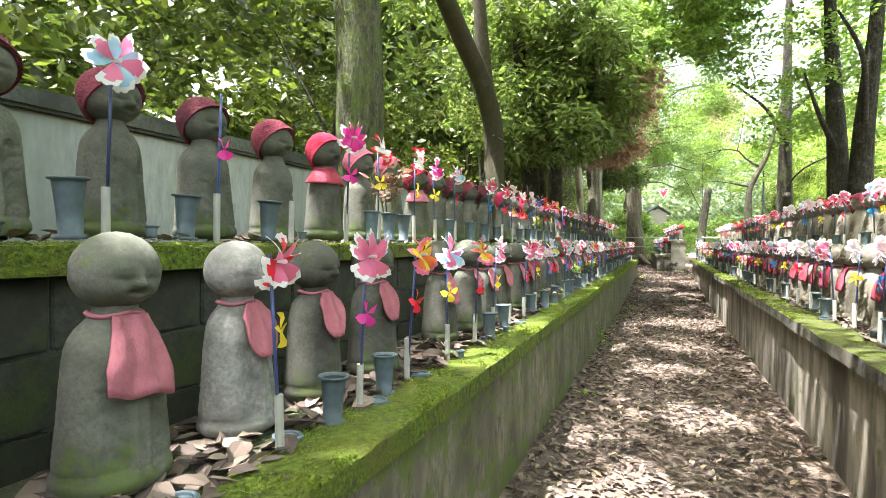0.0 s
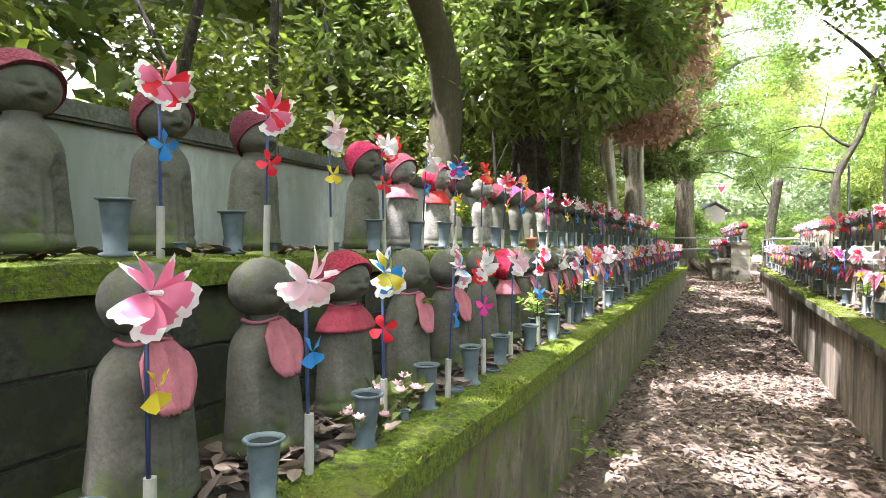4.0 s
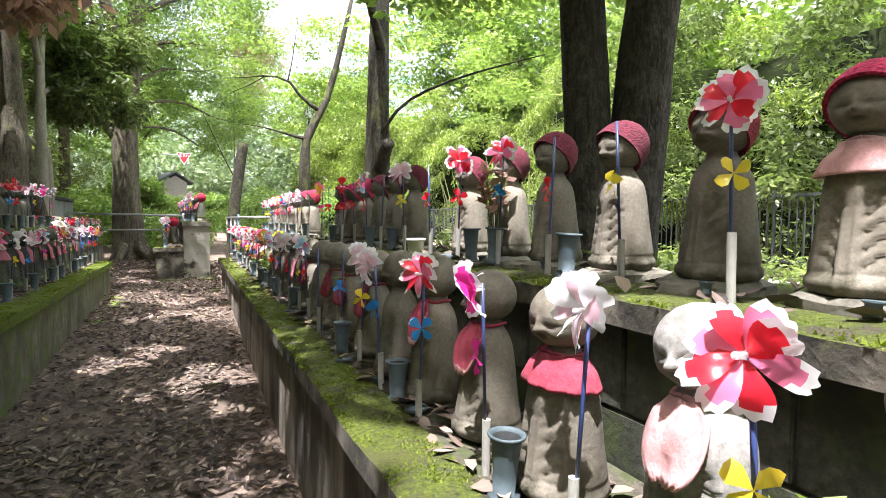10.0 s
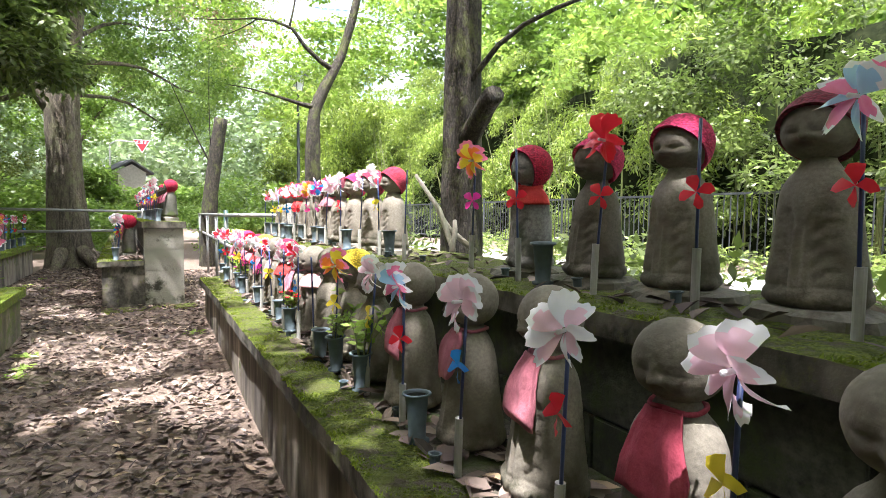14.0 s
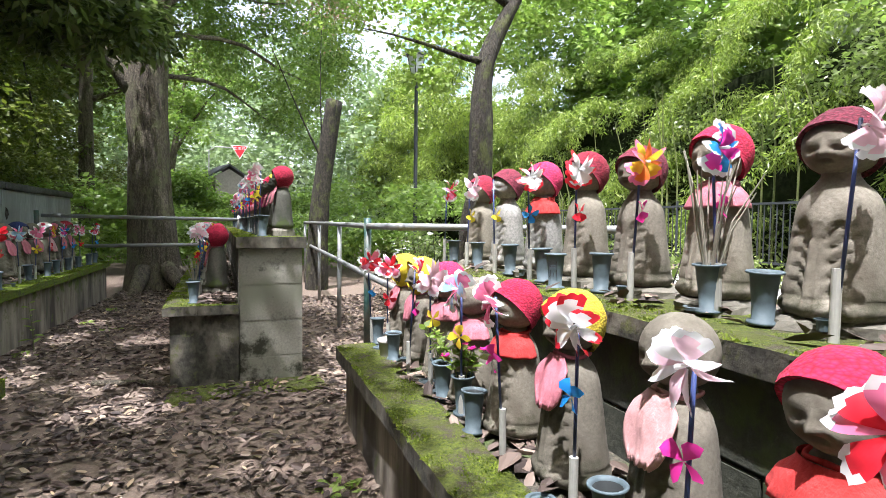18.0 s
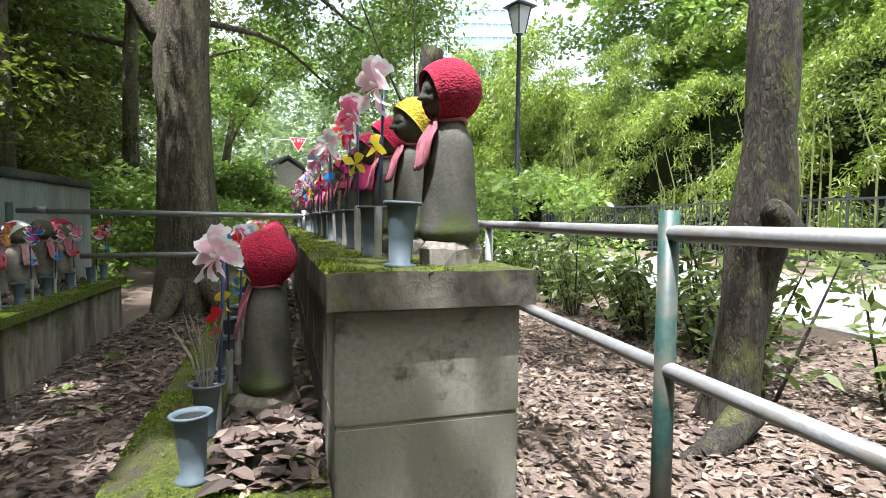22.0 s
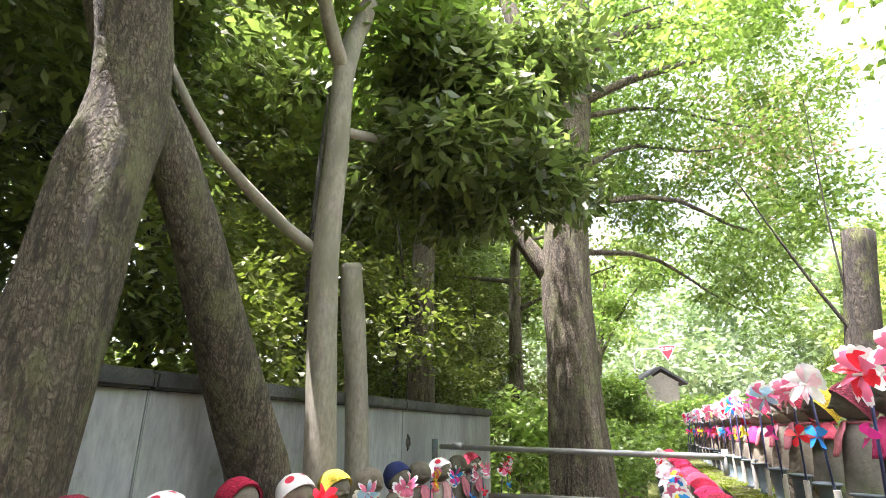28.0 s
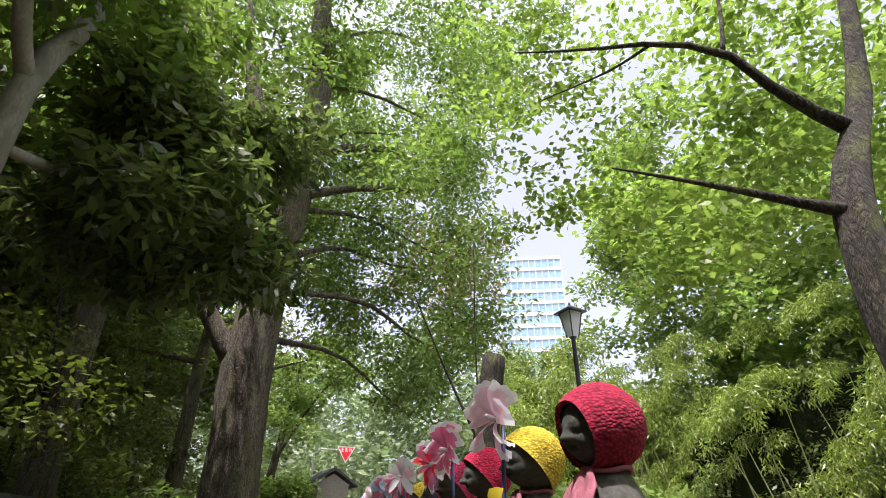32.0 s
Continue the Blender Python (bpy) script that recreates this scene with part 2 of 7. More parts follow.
MOSS = (0.075, 0.115, 0.012)
M = {
    "soil": surface("soil", (0.085, 0.06, 0.043), (0.20, 0.152, 0.114), 55, 1.2, (0.13, 0.098, 0.072), 0.95, 0.6, 0.02, mossy=((0.08, 0.085, 0.03), 0.68)),
    "litter": None,
    "concrete": surface("weathered_concrete", (0.05, 0.054, 0.05), (0.15, 0.155, 0.14), 60, 2.2, (0.045, 0.048, 0.045), 0.92, 0.6, 0.006, 0.08, mossy=((0.05, 0.064, 0.022), 0.62)),
    "wall": surface("grey_wall", (0.27, 0.29, 0.28), (0.42, 0.44, 0.43), 30, 1.1, (0.20, 0.215, 0.20), 0.9, 0.3, 0.004, 0.0, stretch=(1, 1, 0.25), mossy=((0.16, 0.18, 0.12), 0.64)),
    "mossy_wall": surface("moss_stained_concrete", (0.05, 0.046, 0.03), (0.27, 0.24, 0.165), 20, 5.0, (0.075, 0.07, 0.04), 0.92, 1.0, 0.014, 0.0, stretch=(1, 1, 0.45), mossy=((0.095, 0.13, 0.022), 0.57), band=[(0.0, 0.14), (0.14, 0.02), (0.4, 0.0), (0.62, 0.13)]),
    "streaked": surface("streaked_concrete", (0.13, 0.11, 0.082), (0.37, 0.325, 0.25), 11, 4.0, (0.06, 0.05, 0.038), 0.92, 0.6, 0.006, 0.0, stretch=(1, 1, 0.22), mossy=((0.085, 0.11, 0.02), 0.64), band=[(0.0, 0.10), (0.12, 0.0), (0.5, 0.0), (0.62, 0.10)]),
    "moss": surface("moss", (0.03, 0.06, 0.002), (0.23, 0.33, 0.012), 60, 7.0, (0.15, 0.18, 0.012), 0.95, 1.0, 0.05, mossy=((0.075, 0.065, 0.035), 0.60)),
    "moss_patchy": surface("patchy_moss", (0.03, 0.055, 0.003), (0.22, 0.28, 0.018), 75, 6.0, (0.12, 0.135, 0.025), 0.95, 1.0, 0.05, mossy=((0.105, 0.09, 0.055), 0.57)),
    "bed": surface("ledge_soil", (0.03, 0.028, 0.02), (0.11, 0.095, 0.07), 60, 6.0, (0.045, 0.07, 0.012), 0.95, 0.6, 0.015),
    "stone": surface("statue_stone", (0.07, 0.071, 0.056), (0.135, 0.133, 0.106), 110, 7.0, (0.055, 0.062, 0.042), 0.9, 0.4, 0.003, 0.22, mossy=((0.07, 0.095, 0.026), 0.64), band=[(0.0, 0.14), (0.16, 0.0), (0.5, 0.0)]),
    "stone_dry": surface("dry_statue_stone", (0.145, 0.13, 0.098), (0.245, 0.222, 0.172), 110, 7.0, (0.115, 0.10, 0.072), 0.9, 0.4, 0.003, 0.2, mossy=((0.075, 0.072, 0.045), 0.66), band=[(0.0, 0.14), (0.12, 0.0), (0.5, 0.0)]),
    "stone_light": surface("pale_statue_stone", (0.17, 0.17, 0.155), (0.38, 0.37, 0.335), 90, 8.0, (0.13, 0.13, 0.11), 0.85, 0.35, 0.003, 0.2),
    "bark": barky("rough_bark", (0.055, 0.045, 0.031), (0.215, 0.185, 0.128), 58, ((0.15, 0.155, 0.075), 0.56), None, 0.012, 0.5),
    "bark_brown": surface("smooth_brown_bark", (0.032, 0.027, 0.017), (0.085, 0.072, 0.046), 40, 4.0, (0.04, 0.042, 0.016), 0.92, 0.6, 0.006, 0.0, stretch=(1, 1, 0.3)),
    "bark_dark": barky("dark_bark", (0.02, 0.017, 0.013), (0.085, 0.072, 0.056), 40, None, (0.10, 0.09, 0.078)),
    "bark_pale": surface("pale_smooth_bark", (0.20, 0.185, 0.14), (0.36, 0.335, 0.265), 50, 5.0, (0.19, 0.185, 0.13), 0.9, 0.5, 0.004, 0.0, stretch=(1, 1, 0.35)),
    "bark_moss": barky("mossy_bark", (0.045, 0.044, 0.028), (0.17, 0.165, 0.11), 50, ((0.10, 0.14, 0.025), 0.49), None, 0.012),
    "bark_knotty": barky("knotty_bark", (0.016, 0.014, 0.01), (0.075, 0.064, 0.043), 50, ((0.08, 0.095, 0.02), 0.57), None, 0.012),
    "leaf_dark": leafy("dark_evergreen_leaves", (0.036, 0.056, 0.012), (0.195, 0.25, 0.068), 0.28, 0.45),
    "leaf_wood": leafy("shrub_leaves", (0.035, 0.055, 0.008), (0.15, 0.18, 0.03), 0.45, 0.4),
    "leaf_mid": leafy("broad_leaves", (0.06, 0.11, 0.015), (0.19, 0.27, 0.05), 0.45, 0.5),
    "leaf_light": leafy("light_maple_leaves", (0.11, 0.18, 0.03), (0.28, 0.37, 0.085), 0.5, 0.5),
    "leaf_camphor": leafy("camphor_leaves", (0.07, 0.125, 0.022), (0.23, 0.32, 0.075), 0.4, 0.5, 1.0),
    # pale greyed greens: the haze of distance is mixed into this leaf colour
    "leaf_far": leafy("haze_tinted_far_leaves", (0.10, 0.15, 0.075), (0.24, 0.31, 0.16), 0.5, 0.35),
    "leaf_dead": leafy("withered_brown_leaves", (0.17, 0.085, 0.07), (0.42, 0.25, 0.20), 0.7, 0.4),
    "leaf_pink": leafy("reddish_leaves", (0.22, 0.12, 0.09), (0.42, 0.28, 0.22), 0.6, 0.5),
    "bamboo_leaf": leafy("bamboo_leaves", (0.022, 0.05, 0.008), (0.25, 0.325, 0.055), 0.42, 0.42, 0.9),
    "leaf_laurel": leafy("glossy_laurel_leaves", (0.02, 0.036, 0.011), (0.165, 0.215, 0.062), 0.28, 0.45, 0.8),
    # near-black and glossless: the shade deep in the bamboo, put into the colour
    "bank": matt(surface("bamboo_gap_shade", (0.005, 0.007, 0.004), (0.016, 0.02, 0.009), 6, 1.0, (0.008, 0.012, 0.004), 0.95, 0.8, 0.05)),
    "culm": surface("bamboo_culms", (0.07, 0.09, 0.025), (0.16, 0.18, 0.06), 10, 2.0, None, 0.5, 0.1, 0.003),
    "pipe": surface("galvanised_pipe", (0.22, 0.235, 0.235), (0.31, 0.325, 0.32), 90, 14.0, (0.24, 0.235, 0.21), 0.5, 0.1, 0.002, metal=0.35),
    "pipe_green": surface("green_painted_pipe", (0.016, 0.05, 0.043), (0.036, 0.088, 0.072), 70, 9.0, (0.09, 0.095, 0.075), 0.5, 0.2, 0.002),
    "iron": plain("black_iron", (0.03, 0.035, 0.04), 0.5),
    "vase": plain("grey_blue_plastic", (0.085, 0.12, 0.135), 0.65, spread=0.3, dirt=0.25),
    # near-black for the vase's hollow: its inner shade given as a colour
    "vase_shade": plain("vase_inside_shade", (0.03, 0.035, 0.035), 0.9),
    "pvc": plain("grey_plastic_pipe", (0.36, 0.36, 0.32), 0.55, spread=0.12),
    "stick": plain("blue_stick", (0.035, 0.055, 0.16), 0.4, spread=0.4),
    "block": surface("concrete_blocks", (0.19, 0.185, 0.15), (0.30, 0.29, 0.24), 70, 3.0, (0.215, 0.22, 0.165), 0.92, 0.5, 0.003, 0.08, mossy=((0.035, 0.034, 0.02), 0.62), band=[(0.45, 0.28), (0.72, 0.10), (0.95, 0.0)], slope=(1.0, 0.0, 0.8)),
    # riser blocks: darker and more mottled than the other concrete
    "dark_riser": surface("dark_mottled_blocks", (0.022, 0.025, 0.018), (0.085, 0.088, 0.064), 45, 4.0, (0.03, 0.034, 0.022), 0.92, 0.7, 0.006, 0.12, mossy=((0.045, 0.062, 0.018), 0.58)),
    "stained": surface("stained_concrete", (0.018, 0.017, 0.013), (0.075, 0.07, 0.052), 26, 5.5, (0.17, 0.155, 0.12), 0.92, 0.8, 0.008, 0.0, stretch=(1, 1, 0.8), mossy=((0.10, 0.115, 0.03), 0.61)),
    "asphalt": surface("pale_road", (0.30, 0.30, 0.28), (0.42, 0.42, 0.40), 90, 0.5, None, 0.9, 0.2),
    "roof": surface("grey_roof", (0.04, 0.043, 0.047), (0.085, 0.088, 0.09), 20, 2.0, rough=0.95),
    "plaster": surface("hut_plaster", (0.22, 0.205, 0.175), (0.32, 0.30, 0.26), 12, 1.0),
}
dead, dnt, dbs = nodes_of("dead_leaves")
dcol = ramp(dnt, dnt.nodes.new("ShaderNodeNewGeometry").outputs["Random Per Island"], [(0.0, (0.028, 0.02, 0.016)), (0.35, (0.085, 0.06, 0.047)), (0.7, (0.155, 0.115, 0.088)), (0.93, (0.26, 0.205, 0.16)), (1.0, (0.36, 0.27, 0.16))])
dnt.links.new(dcol, dbs.inputs["Base Color"])
dbs.inputs["Roughness"].default_value = 0.75
M["litter"] = dead
CLOTH = {
    "r": knit("crimson_wool", (0.34, 0.018, 0.045)), "m": knit("maroon_wool", (0.17, 0.02, 0.04)), "p": knit("pink_wool", (0.58, 0.03, 0.115)),
    "R": knit("bright_red_wool", (0.47, 0.010, 0.05)), "y": knit("yellow_wool", (0.62, 0.47, 0.03)), "b": knit("navy_wool", (0.015, 0.03, 0.14)), }
dot, dotnt, dotb = nodes_of("white_cotton_with_red_dots")
vor = dotnt.nodes.new("ShaderNodeTexVoronoi")
vor.inputs["Scale"].default_value, vor.inputs["Randomness"].default_value = 13.5, 0.25
dotnt.links.new(dotnt.nodes.new("ShaderNodeTexCoord").outputs["Object"], vor.inputs["Vector"])
dotnt.links.new(ramp(dotnt, vor.outputs["Distance"], [(0.30, (0.60, 0.03, 0.06)), (0.34, (0.78, 0.76, 0.73))]), dotb.inputs["Base Color"])
dotb.inputs["Roughness"].default_value = 0.9
CLOTH["d"] = dot
BIBCLOTH = {
    "p": cloth("faded_pink_cotton", (0.52, 0.165, 0.205)), "r": cloth("red_cotton", (0.40, 0.045, 0.08), 0.25), "R": cloth("bright_red_cotton", (0.62, 0.035, 0.03)),
    "m": cloth("magenta_cotton", (0.52, 0.025, 0.16)), "y": cloth("yellow_cotton", (0.75, 0.58, 0.02), 0.08), "w": cloth("pale_pink_cotton", (0.66, 0.36, 0.35), 0.1),
}
FILM = {k: plain(n, c, 0.3, thin=0.45, dirt=0.05) for k, n, c in (
    ("w", "white_film", (0.85, 0.85, 0.85)), ("p", "pink_film", (0.85, 0.22, 0.38)), ("r", "red_film", (0.80, 0.03, 0.05)), ("o", "orange_film", (0.85, 0.22, 0.04)),
    ("y", "yellow_film", (0.85, 0.68, 0.05)), ("b", "blue_film", (0.03, 0.28, 0.72)), ("c", "pale_blue_film", (0.40, 0.66, 0.85)), ("m", "magenta_film", (0.85, 0.05, 0.38)), ("l", "pale_pink_film", (0.88, 0.60, 0.68)))}


# ---- mesh helpers ----
def mesh_from(name, verts, faces, mats, face_mats=None, smooth=False):
    me = bpy.data.meshes.new(name)
    me.from_pydata([tuple(v) for v in verts], [], [tuple(f) for f in faces])
    for m in mats if isinstance(mats, (list, tuple)) else [mats]:
        me.materials.append(m)
    if face_mats is not None:
        me.polygons.foreach_set("material_index", face_mats)
    if smooth:
        me.polygons.foreach_set("use_smooth", [True] * len(me.polygons))
    me.update()
    return me


def quads_mesh(name, co, mat, per=4, smooth=False):
    """A mesh of many separate quads (or n-gons) from an array of corners, n x per x 3."""
    n = len(co)
    me = bpy.data.meshes.new(name)
    me.vertices.add(n * per)
    me.vertices.foreach_set("co", co.reshape(-1).astype(np.float32))
    me.loops.add(n * per)
    me.loops.foreach_set("vertex_index", np.arange(n * per, dtype=np.int32))
    me.polygons.add(n)
    me.polygons.foreach_set("loop_start", np.arange(0, n * per, per, dtype=np.int32))
    me.polygons.foreach_set("loop_total", np.full(n, per, dtype=np.int32))
    me.materials.append(mat)
    me.update(calc_edges=True)
    return me


def part(name, me, parent, label="", m=None):
    ob = new(name, me)
    ob.parent = parent
    if m is not None:
        ob.matrix_basis = m
    return tagged(ob, label)


def done(bm, name, mat, smooth=False):
    me = bpy.data.meshes.new(name)
    bm.to_mesh(me)
    bm.free()
    for m in mat if isinstance(mat, (list, tuple)) else [mat]:
        me.materials.append(m)
    if smooth:
        me.polygons.foreach_set("use_smooth", [True] * len(me.polygons))
    return me


def box_bm(x0, y0, z0, x1, y1, z1, bevel=0.0):
    bm = bmesh.new()
    bmesh.ops.create_cube(bm, size=1, matrix=Matrix.LocRotScale(((x0 + x1) / 2, (y0 + y1) / 2, (z0 + z1) / 2), None, (x1 - x0, y1 - y0, z1 - z0)))
    if bevel:
        bmesh.ops.bevel(bm, geom=bm.edges[:], offset=bevel, segments=2, affect="EDGES")
    return bm


def tube(points, radii, sides=10, wobble=0.0, seed=0, cap=True, flare=0.0):
    """Corners and faces of a tapering round tube along points."""
    rnd = random.Random(seed)
    pts = [Vector(p) for p in points]
    verts, faces = [], []
    ph = [rnd.uniform(0, 6.28) for _ in range(4)]
    u = None
    for i, p in enumerate(pts):
        d = (pts[min(i + 1, len(pts) - 1)] - pts[max(i - 1, 0)]).normalized()
        u = d.orthogonal() if u is None else u - d * u.dot(d)
        u = u.normalized() if u.length > 1e-6 else d.orthogonal().normalized()
        v = d.cross(u)
        for k in range(sides):
            a = 2 * math.pi * k / sides
            r = radii[i] * (1 + wobble * (0.5 * math.sin(2 * a + ph[0] + i * 0.35) + 0.35 * math.sin(3 * a + ph[1] - i * 0.5) + 0.3 * math.sin(5 * a + ph[2] + 0.8 * i) + 0.25 * rnd.uniform(-1, 1)))
            verts.append(p + u * (math.cos(a) * r) + v * (math.sin(a) * r))
    for i in range(len(pts) - 1):
        for k in range(sides):
            a, b = i * sides + k, i * sides + (k + 1) % sides
            faces.append((a, b, b + sides, a + sides))
    if cap:
        faces.append(tuple(range(sides - 1, -1, -1)))
        faces.append(tuple((len(pts) - 1) * sides + k for k in range(sides)))
    return verts, faces


def smooth_path(points, n):
    """n+1 points on a soft curve through (x, y, z, r) rows."""
    p = [Vector(q) for q in points]
    out = []
    for i in range(n + 1):
        s = i / n * (len(p) - 1)
        k = min(int(s), len(p) - 2)
        f = s - k
        p0, p1, p2, p3 = p[max(k - 1, 0)], p[k], p[k + 1], p[min(k + 2, len(p) - 1)]
        out.append(0.5 * ((2 * p1) + (p2 - p0) * f + (2 * p0 - 5 * p1 + 4 * p2 - p3) * f * f + (3 * p1 - p0 - 3 * p2 + p3) * f * f * f))
    return out


# ---- ground ----
def gz(x, y):
    """Height of the trodden ground."""
    s = min(max((y - 9.5) / 9.0, 0.0), 1.0)
    return 0.28 * s * s * (3 - 2 * s) + 0.012 * math.sin(x * 5 + y * 2.3) * math.sin(y * 3.1 - x)


def ground():
    xs = [-400, -120, -40, -15, -8, -5, -3.6] + [-3 + 0.25 * i for i in range(25)] + [3.6, 5, 8, 15, 40, 120, 400]
    ys = [-400, -120, -40, -15, -8] + [-5 + 0.3 * i for i in range(108)] + [30, 38, 50, 80, 160, 400]
    verts = [(x, y, gz(x, y)) for y in ys for x in xs]
    w = len(xs)
    faces = [(j * w + i, j * w + i + 1, (j + 1) * w + i + 1, (j + 1) * w + i) for j in range(len(ys) - 1) for i in range(w - 1)]
    ob = new("ground", mesh_from("ground", verts, faces, M["soil"], smooth=True))
    return tagged(ob, "bare brown forest soil of the footpath between the ledges", "ground", kind="structure")


ground()

# ---- the ledges ----
L_EDGE, L_UP, L_END, R_EDGE, R_UP, R_END = -0.63, -1.20, 16.95, 0.775, 1.30, 17.15
LOW, L_HIGH, R_HIGH, START = 0.67, 1.15, 1.09, -3.0


def mossy_slab(name, x0, x1, y0, y1, z, thick, edge_side, parent, seed=1, green="moss"):
    """A ledge's top slab, uneven and moss-grown; edge_side is the x that has the worn front edge."""
    rnd = random.Random(seed)
    nx, ny = max(3, int(abs(x1 - x0) / 0.04)), max(4, int((y1 - y0) / 0.06))
    verts, faces = [], []
    for j in range(ny + 1):
        y = y0 + (y1 - y0) * j / ny
        wob = 0.004 * math.sin(y * 2.3 + seed) + 0.003 * math.sin(y * 9.1) + rnd.uniform(-0.0015, 0.0015)
        for i in range(nx + 1):
            f = i / nx
            x = x0 + (x1 - x0) * f
            e = 0.0
            if (i == 0 and edge_side < 0) or (i == nx and edge_side > 0):
                x += wob
                e = -0.008 + rnd.uniform(-0.002, 0.002)
            verts.append((x, y, z + e + rnd.uniform(-0.002, 0.003) + 0.003 * math.sin(x * 11 + seed) * math.sin(y * 6)))
    w = nx + 1
    faces = [(j * w + i, j * w + i + 1, (j + 1) * w + i + 1, (j + 1) * w + i) for j in range(ny) for i in range(nx)]
    fm = [0] * len(faces)
    rim = [i for i in range(w)] + [j * w + nx for j in range(1, ny + 1)] + [ny * w + i for i in range(nx - 1, -1, -1)] + [j * w for j in range(ny - 1, 0, -1)]
    n0 = len(verts)
    verts += [(verts[i][0], verts[i][1], z - thick) for i in rim]
    for k in range(len(rim)):
        a, b = rim[k], rim[(k + 1) % len(rim)]
        faces.append((a, n0 + k, n0 + (k + 1) % len(rim), b))
        fm.append(0 if green == "moss" else 1)
    faces.append(tuple(range(n0, n0 + len(rim)))[::-1])
    fm.append(1)
    return part(name, mesh_from(name, verts, faces, [M[green], M["mossy_wall" if green == "moss" else "stained"]], fm, smooth=False), parent, "moss-grown concrete slab")


def moss_tufts(x0, x1, y0, y1, z, count, seed, mat):
    """Tiny upright moss blades that roughen a slab's surface and its front edge."""
    rng = np.random.default_rng(seed)
    x, y = rng.uniform(x0, x1, count), rng.uniform(y0, y1, count)
    keep = (np.sin(x * 23 + seed) * np.sin(y * 9.0) + 0.6 * np.sin(y * 31 + x * 17)) > -0.1
    x, y = x[keep], y[keep]
    n = len(x)
    a, w, h = rng.uniform(0, 6.28, n), rng.uniform(0.003, 0.007, n), rng.uniform(0.004, 0.012, n)
    p = np.stack([x, y, np.full(n, z - 0.004)], 1)
    s = np.stack([np.cos(a) * w, np.sin(a) * w, np.zeros(n)], 1)
    t = p + np.stack([rng.normal(0, 0.005, n), rng.normal(0, 0.005, n), h], 1)
    return quads_mesh("moss_tufts", np.stack([p - s, p + s, t], 1), mat, 3)


M["moss_blade"] = leafy("moss_blades", (0.05, 0.08, 0.004), (0.20, 0.26, 0.018), 0.8, 0.3, 6.0)


def ledge(label, edge, up, back, y0, y1, low, high, foot=-0.15):
    """A two-tier concrete ledge; its front is at x = edge and it rises away from the path."""
    s = 1 if back > edge else -1
    base = new("ledge")
    tagged(base, label, "stone ledge", kind="structure")
    face = edge + s * 0.045

    def wall(name, xa, xb, ya, yb, za, zb, mat):
        return part(name, done(box_bm(min(xa, xb), ya, za, max(xa, xb), yb, zb, 0.006), name, mat), base)

    wall("front_wall", face, face + s * 0.14, y0, y1 - 0.02, foot, low - 0.075, M["streaked" if s > 0 else "mossy_wall"])
    wall("end_wall", face + s * 0.142, back - s * 0.02, y1 - 0.16, y1 - 0.025, foot, low - 0.077, M["streaked"])
    mossy_slab("slab", min(edge, edge + s * 0.2), max(edge, edge + s * 0.2), y0, y1, low, 0.075, -s, base, 3, "moss" if s < 0 else "moss_patchy")
    bedx = sorted((edge + s * 0.2, up + s * 0.03))
    part("soil_bed", done(box_bm(bedx[0], y0, low - 0.12, bedx[1], y1 - 0.165, low - 0.012), "bed", M["bed"]), base)
    if high:
        mossy_slab("slab", min(up, back), max(up, back), y0, y1 - 0.02, high, 0.07, -s, base, 5, "moss" if s < 0 else "moss_patchy")
        wall("back_wall", back - s * 0.14, back - s * 0.02, y0, y1 - 0.17, foot, high - 0.072, M["concrete"])
    return base, face, s


left_ledge, _, _ = ledge("two-tier concrete ledge with moss, lined with statues, beside the path", L_EDGE, L_UP, -2.05, START, L_END, LOW, L_HIGH)
right_ledge, _, _ = ledge("two-tier concrete ledge with streaked front wall and mossy slabs", R_EDGE, R_UP, 2.0, START, R_END, LOW, R_HIGH)

for label, x0, x1, y0, y1, z, n, seed in (("low green moss growing on the left ledge", L_EDGE - 0.22, L_EDGE + 0.004, -1.0, L_END, LOW, 60000, 61), ("low green moss on the upper left slab", L_UP - 0.12, L_UP + 0.004, -1.0, L_END, L_HIGH, 16000, 62),
                                          ("low green moss growing on the right ledge", R_EDGE - 0.004, R_EDGE + 0.2, 4.0, R_END, LOW, 44000, 63), ("low green moss on the upper right slab", R_UP - 0.004, R_UP + 0.14, 5.0, R_END, R_HIGH, 14000, 64)):
    tagged(new("moss", moss_tufts(x0, x1, y0, y1, z, n, seed, M["moss_blade"])), label, "moss", kind="stuff")

# ---- statues, caps, bibs ----
BODY = [(0.0, 0.088, 0.078), (0.010, 0.100, 0.090), (0.024, 0.103, 0.092), (0.05, 0.098, 0.086), (0.12, 0.092, 0.079), (0.20, 0.088, 0.073), (0.25, 0.084, 0.067), (0.278, 0.074, 0.059), (0.296, 0.057, 0.049), (0.308, 0.042, 0.040), (0.318, 0.038, 0.038), (0.335, 0.036, 0.038)]
HEAD_Z, HEAD_R = 0.388, 0.076


def girth(z):
    zs = [b[0] for b in BODY]
    return float(np.interp(z, zs, [b[1] for b in BODY])), float(np.interp(z, zs, [b[2] for b in BODY]))


def bell(x, s):
    return math.exp(-(x / s) ** 2)


def step(x, a, b):
    t = min(max((x - a) / (b - a), 0.0), 1.0)
    return t * t * (3 - 2 * t)


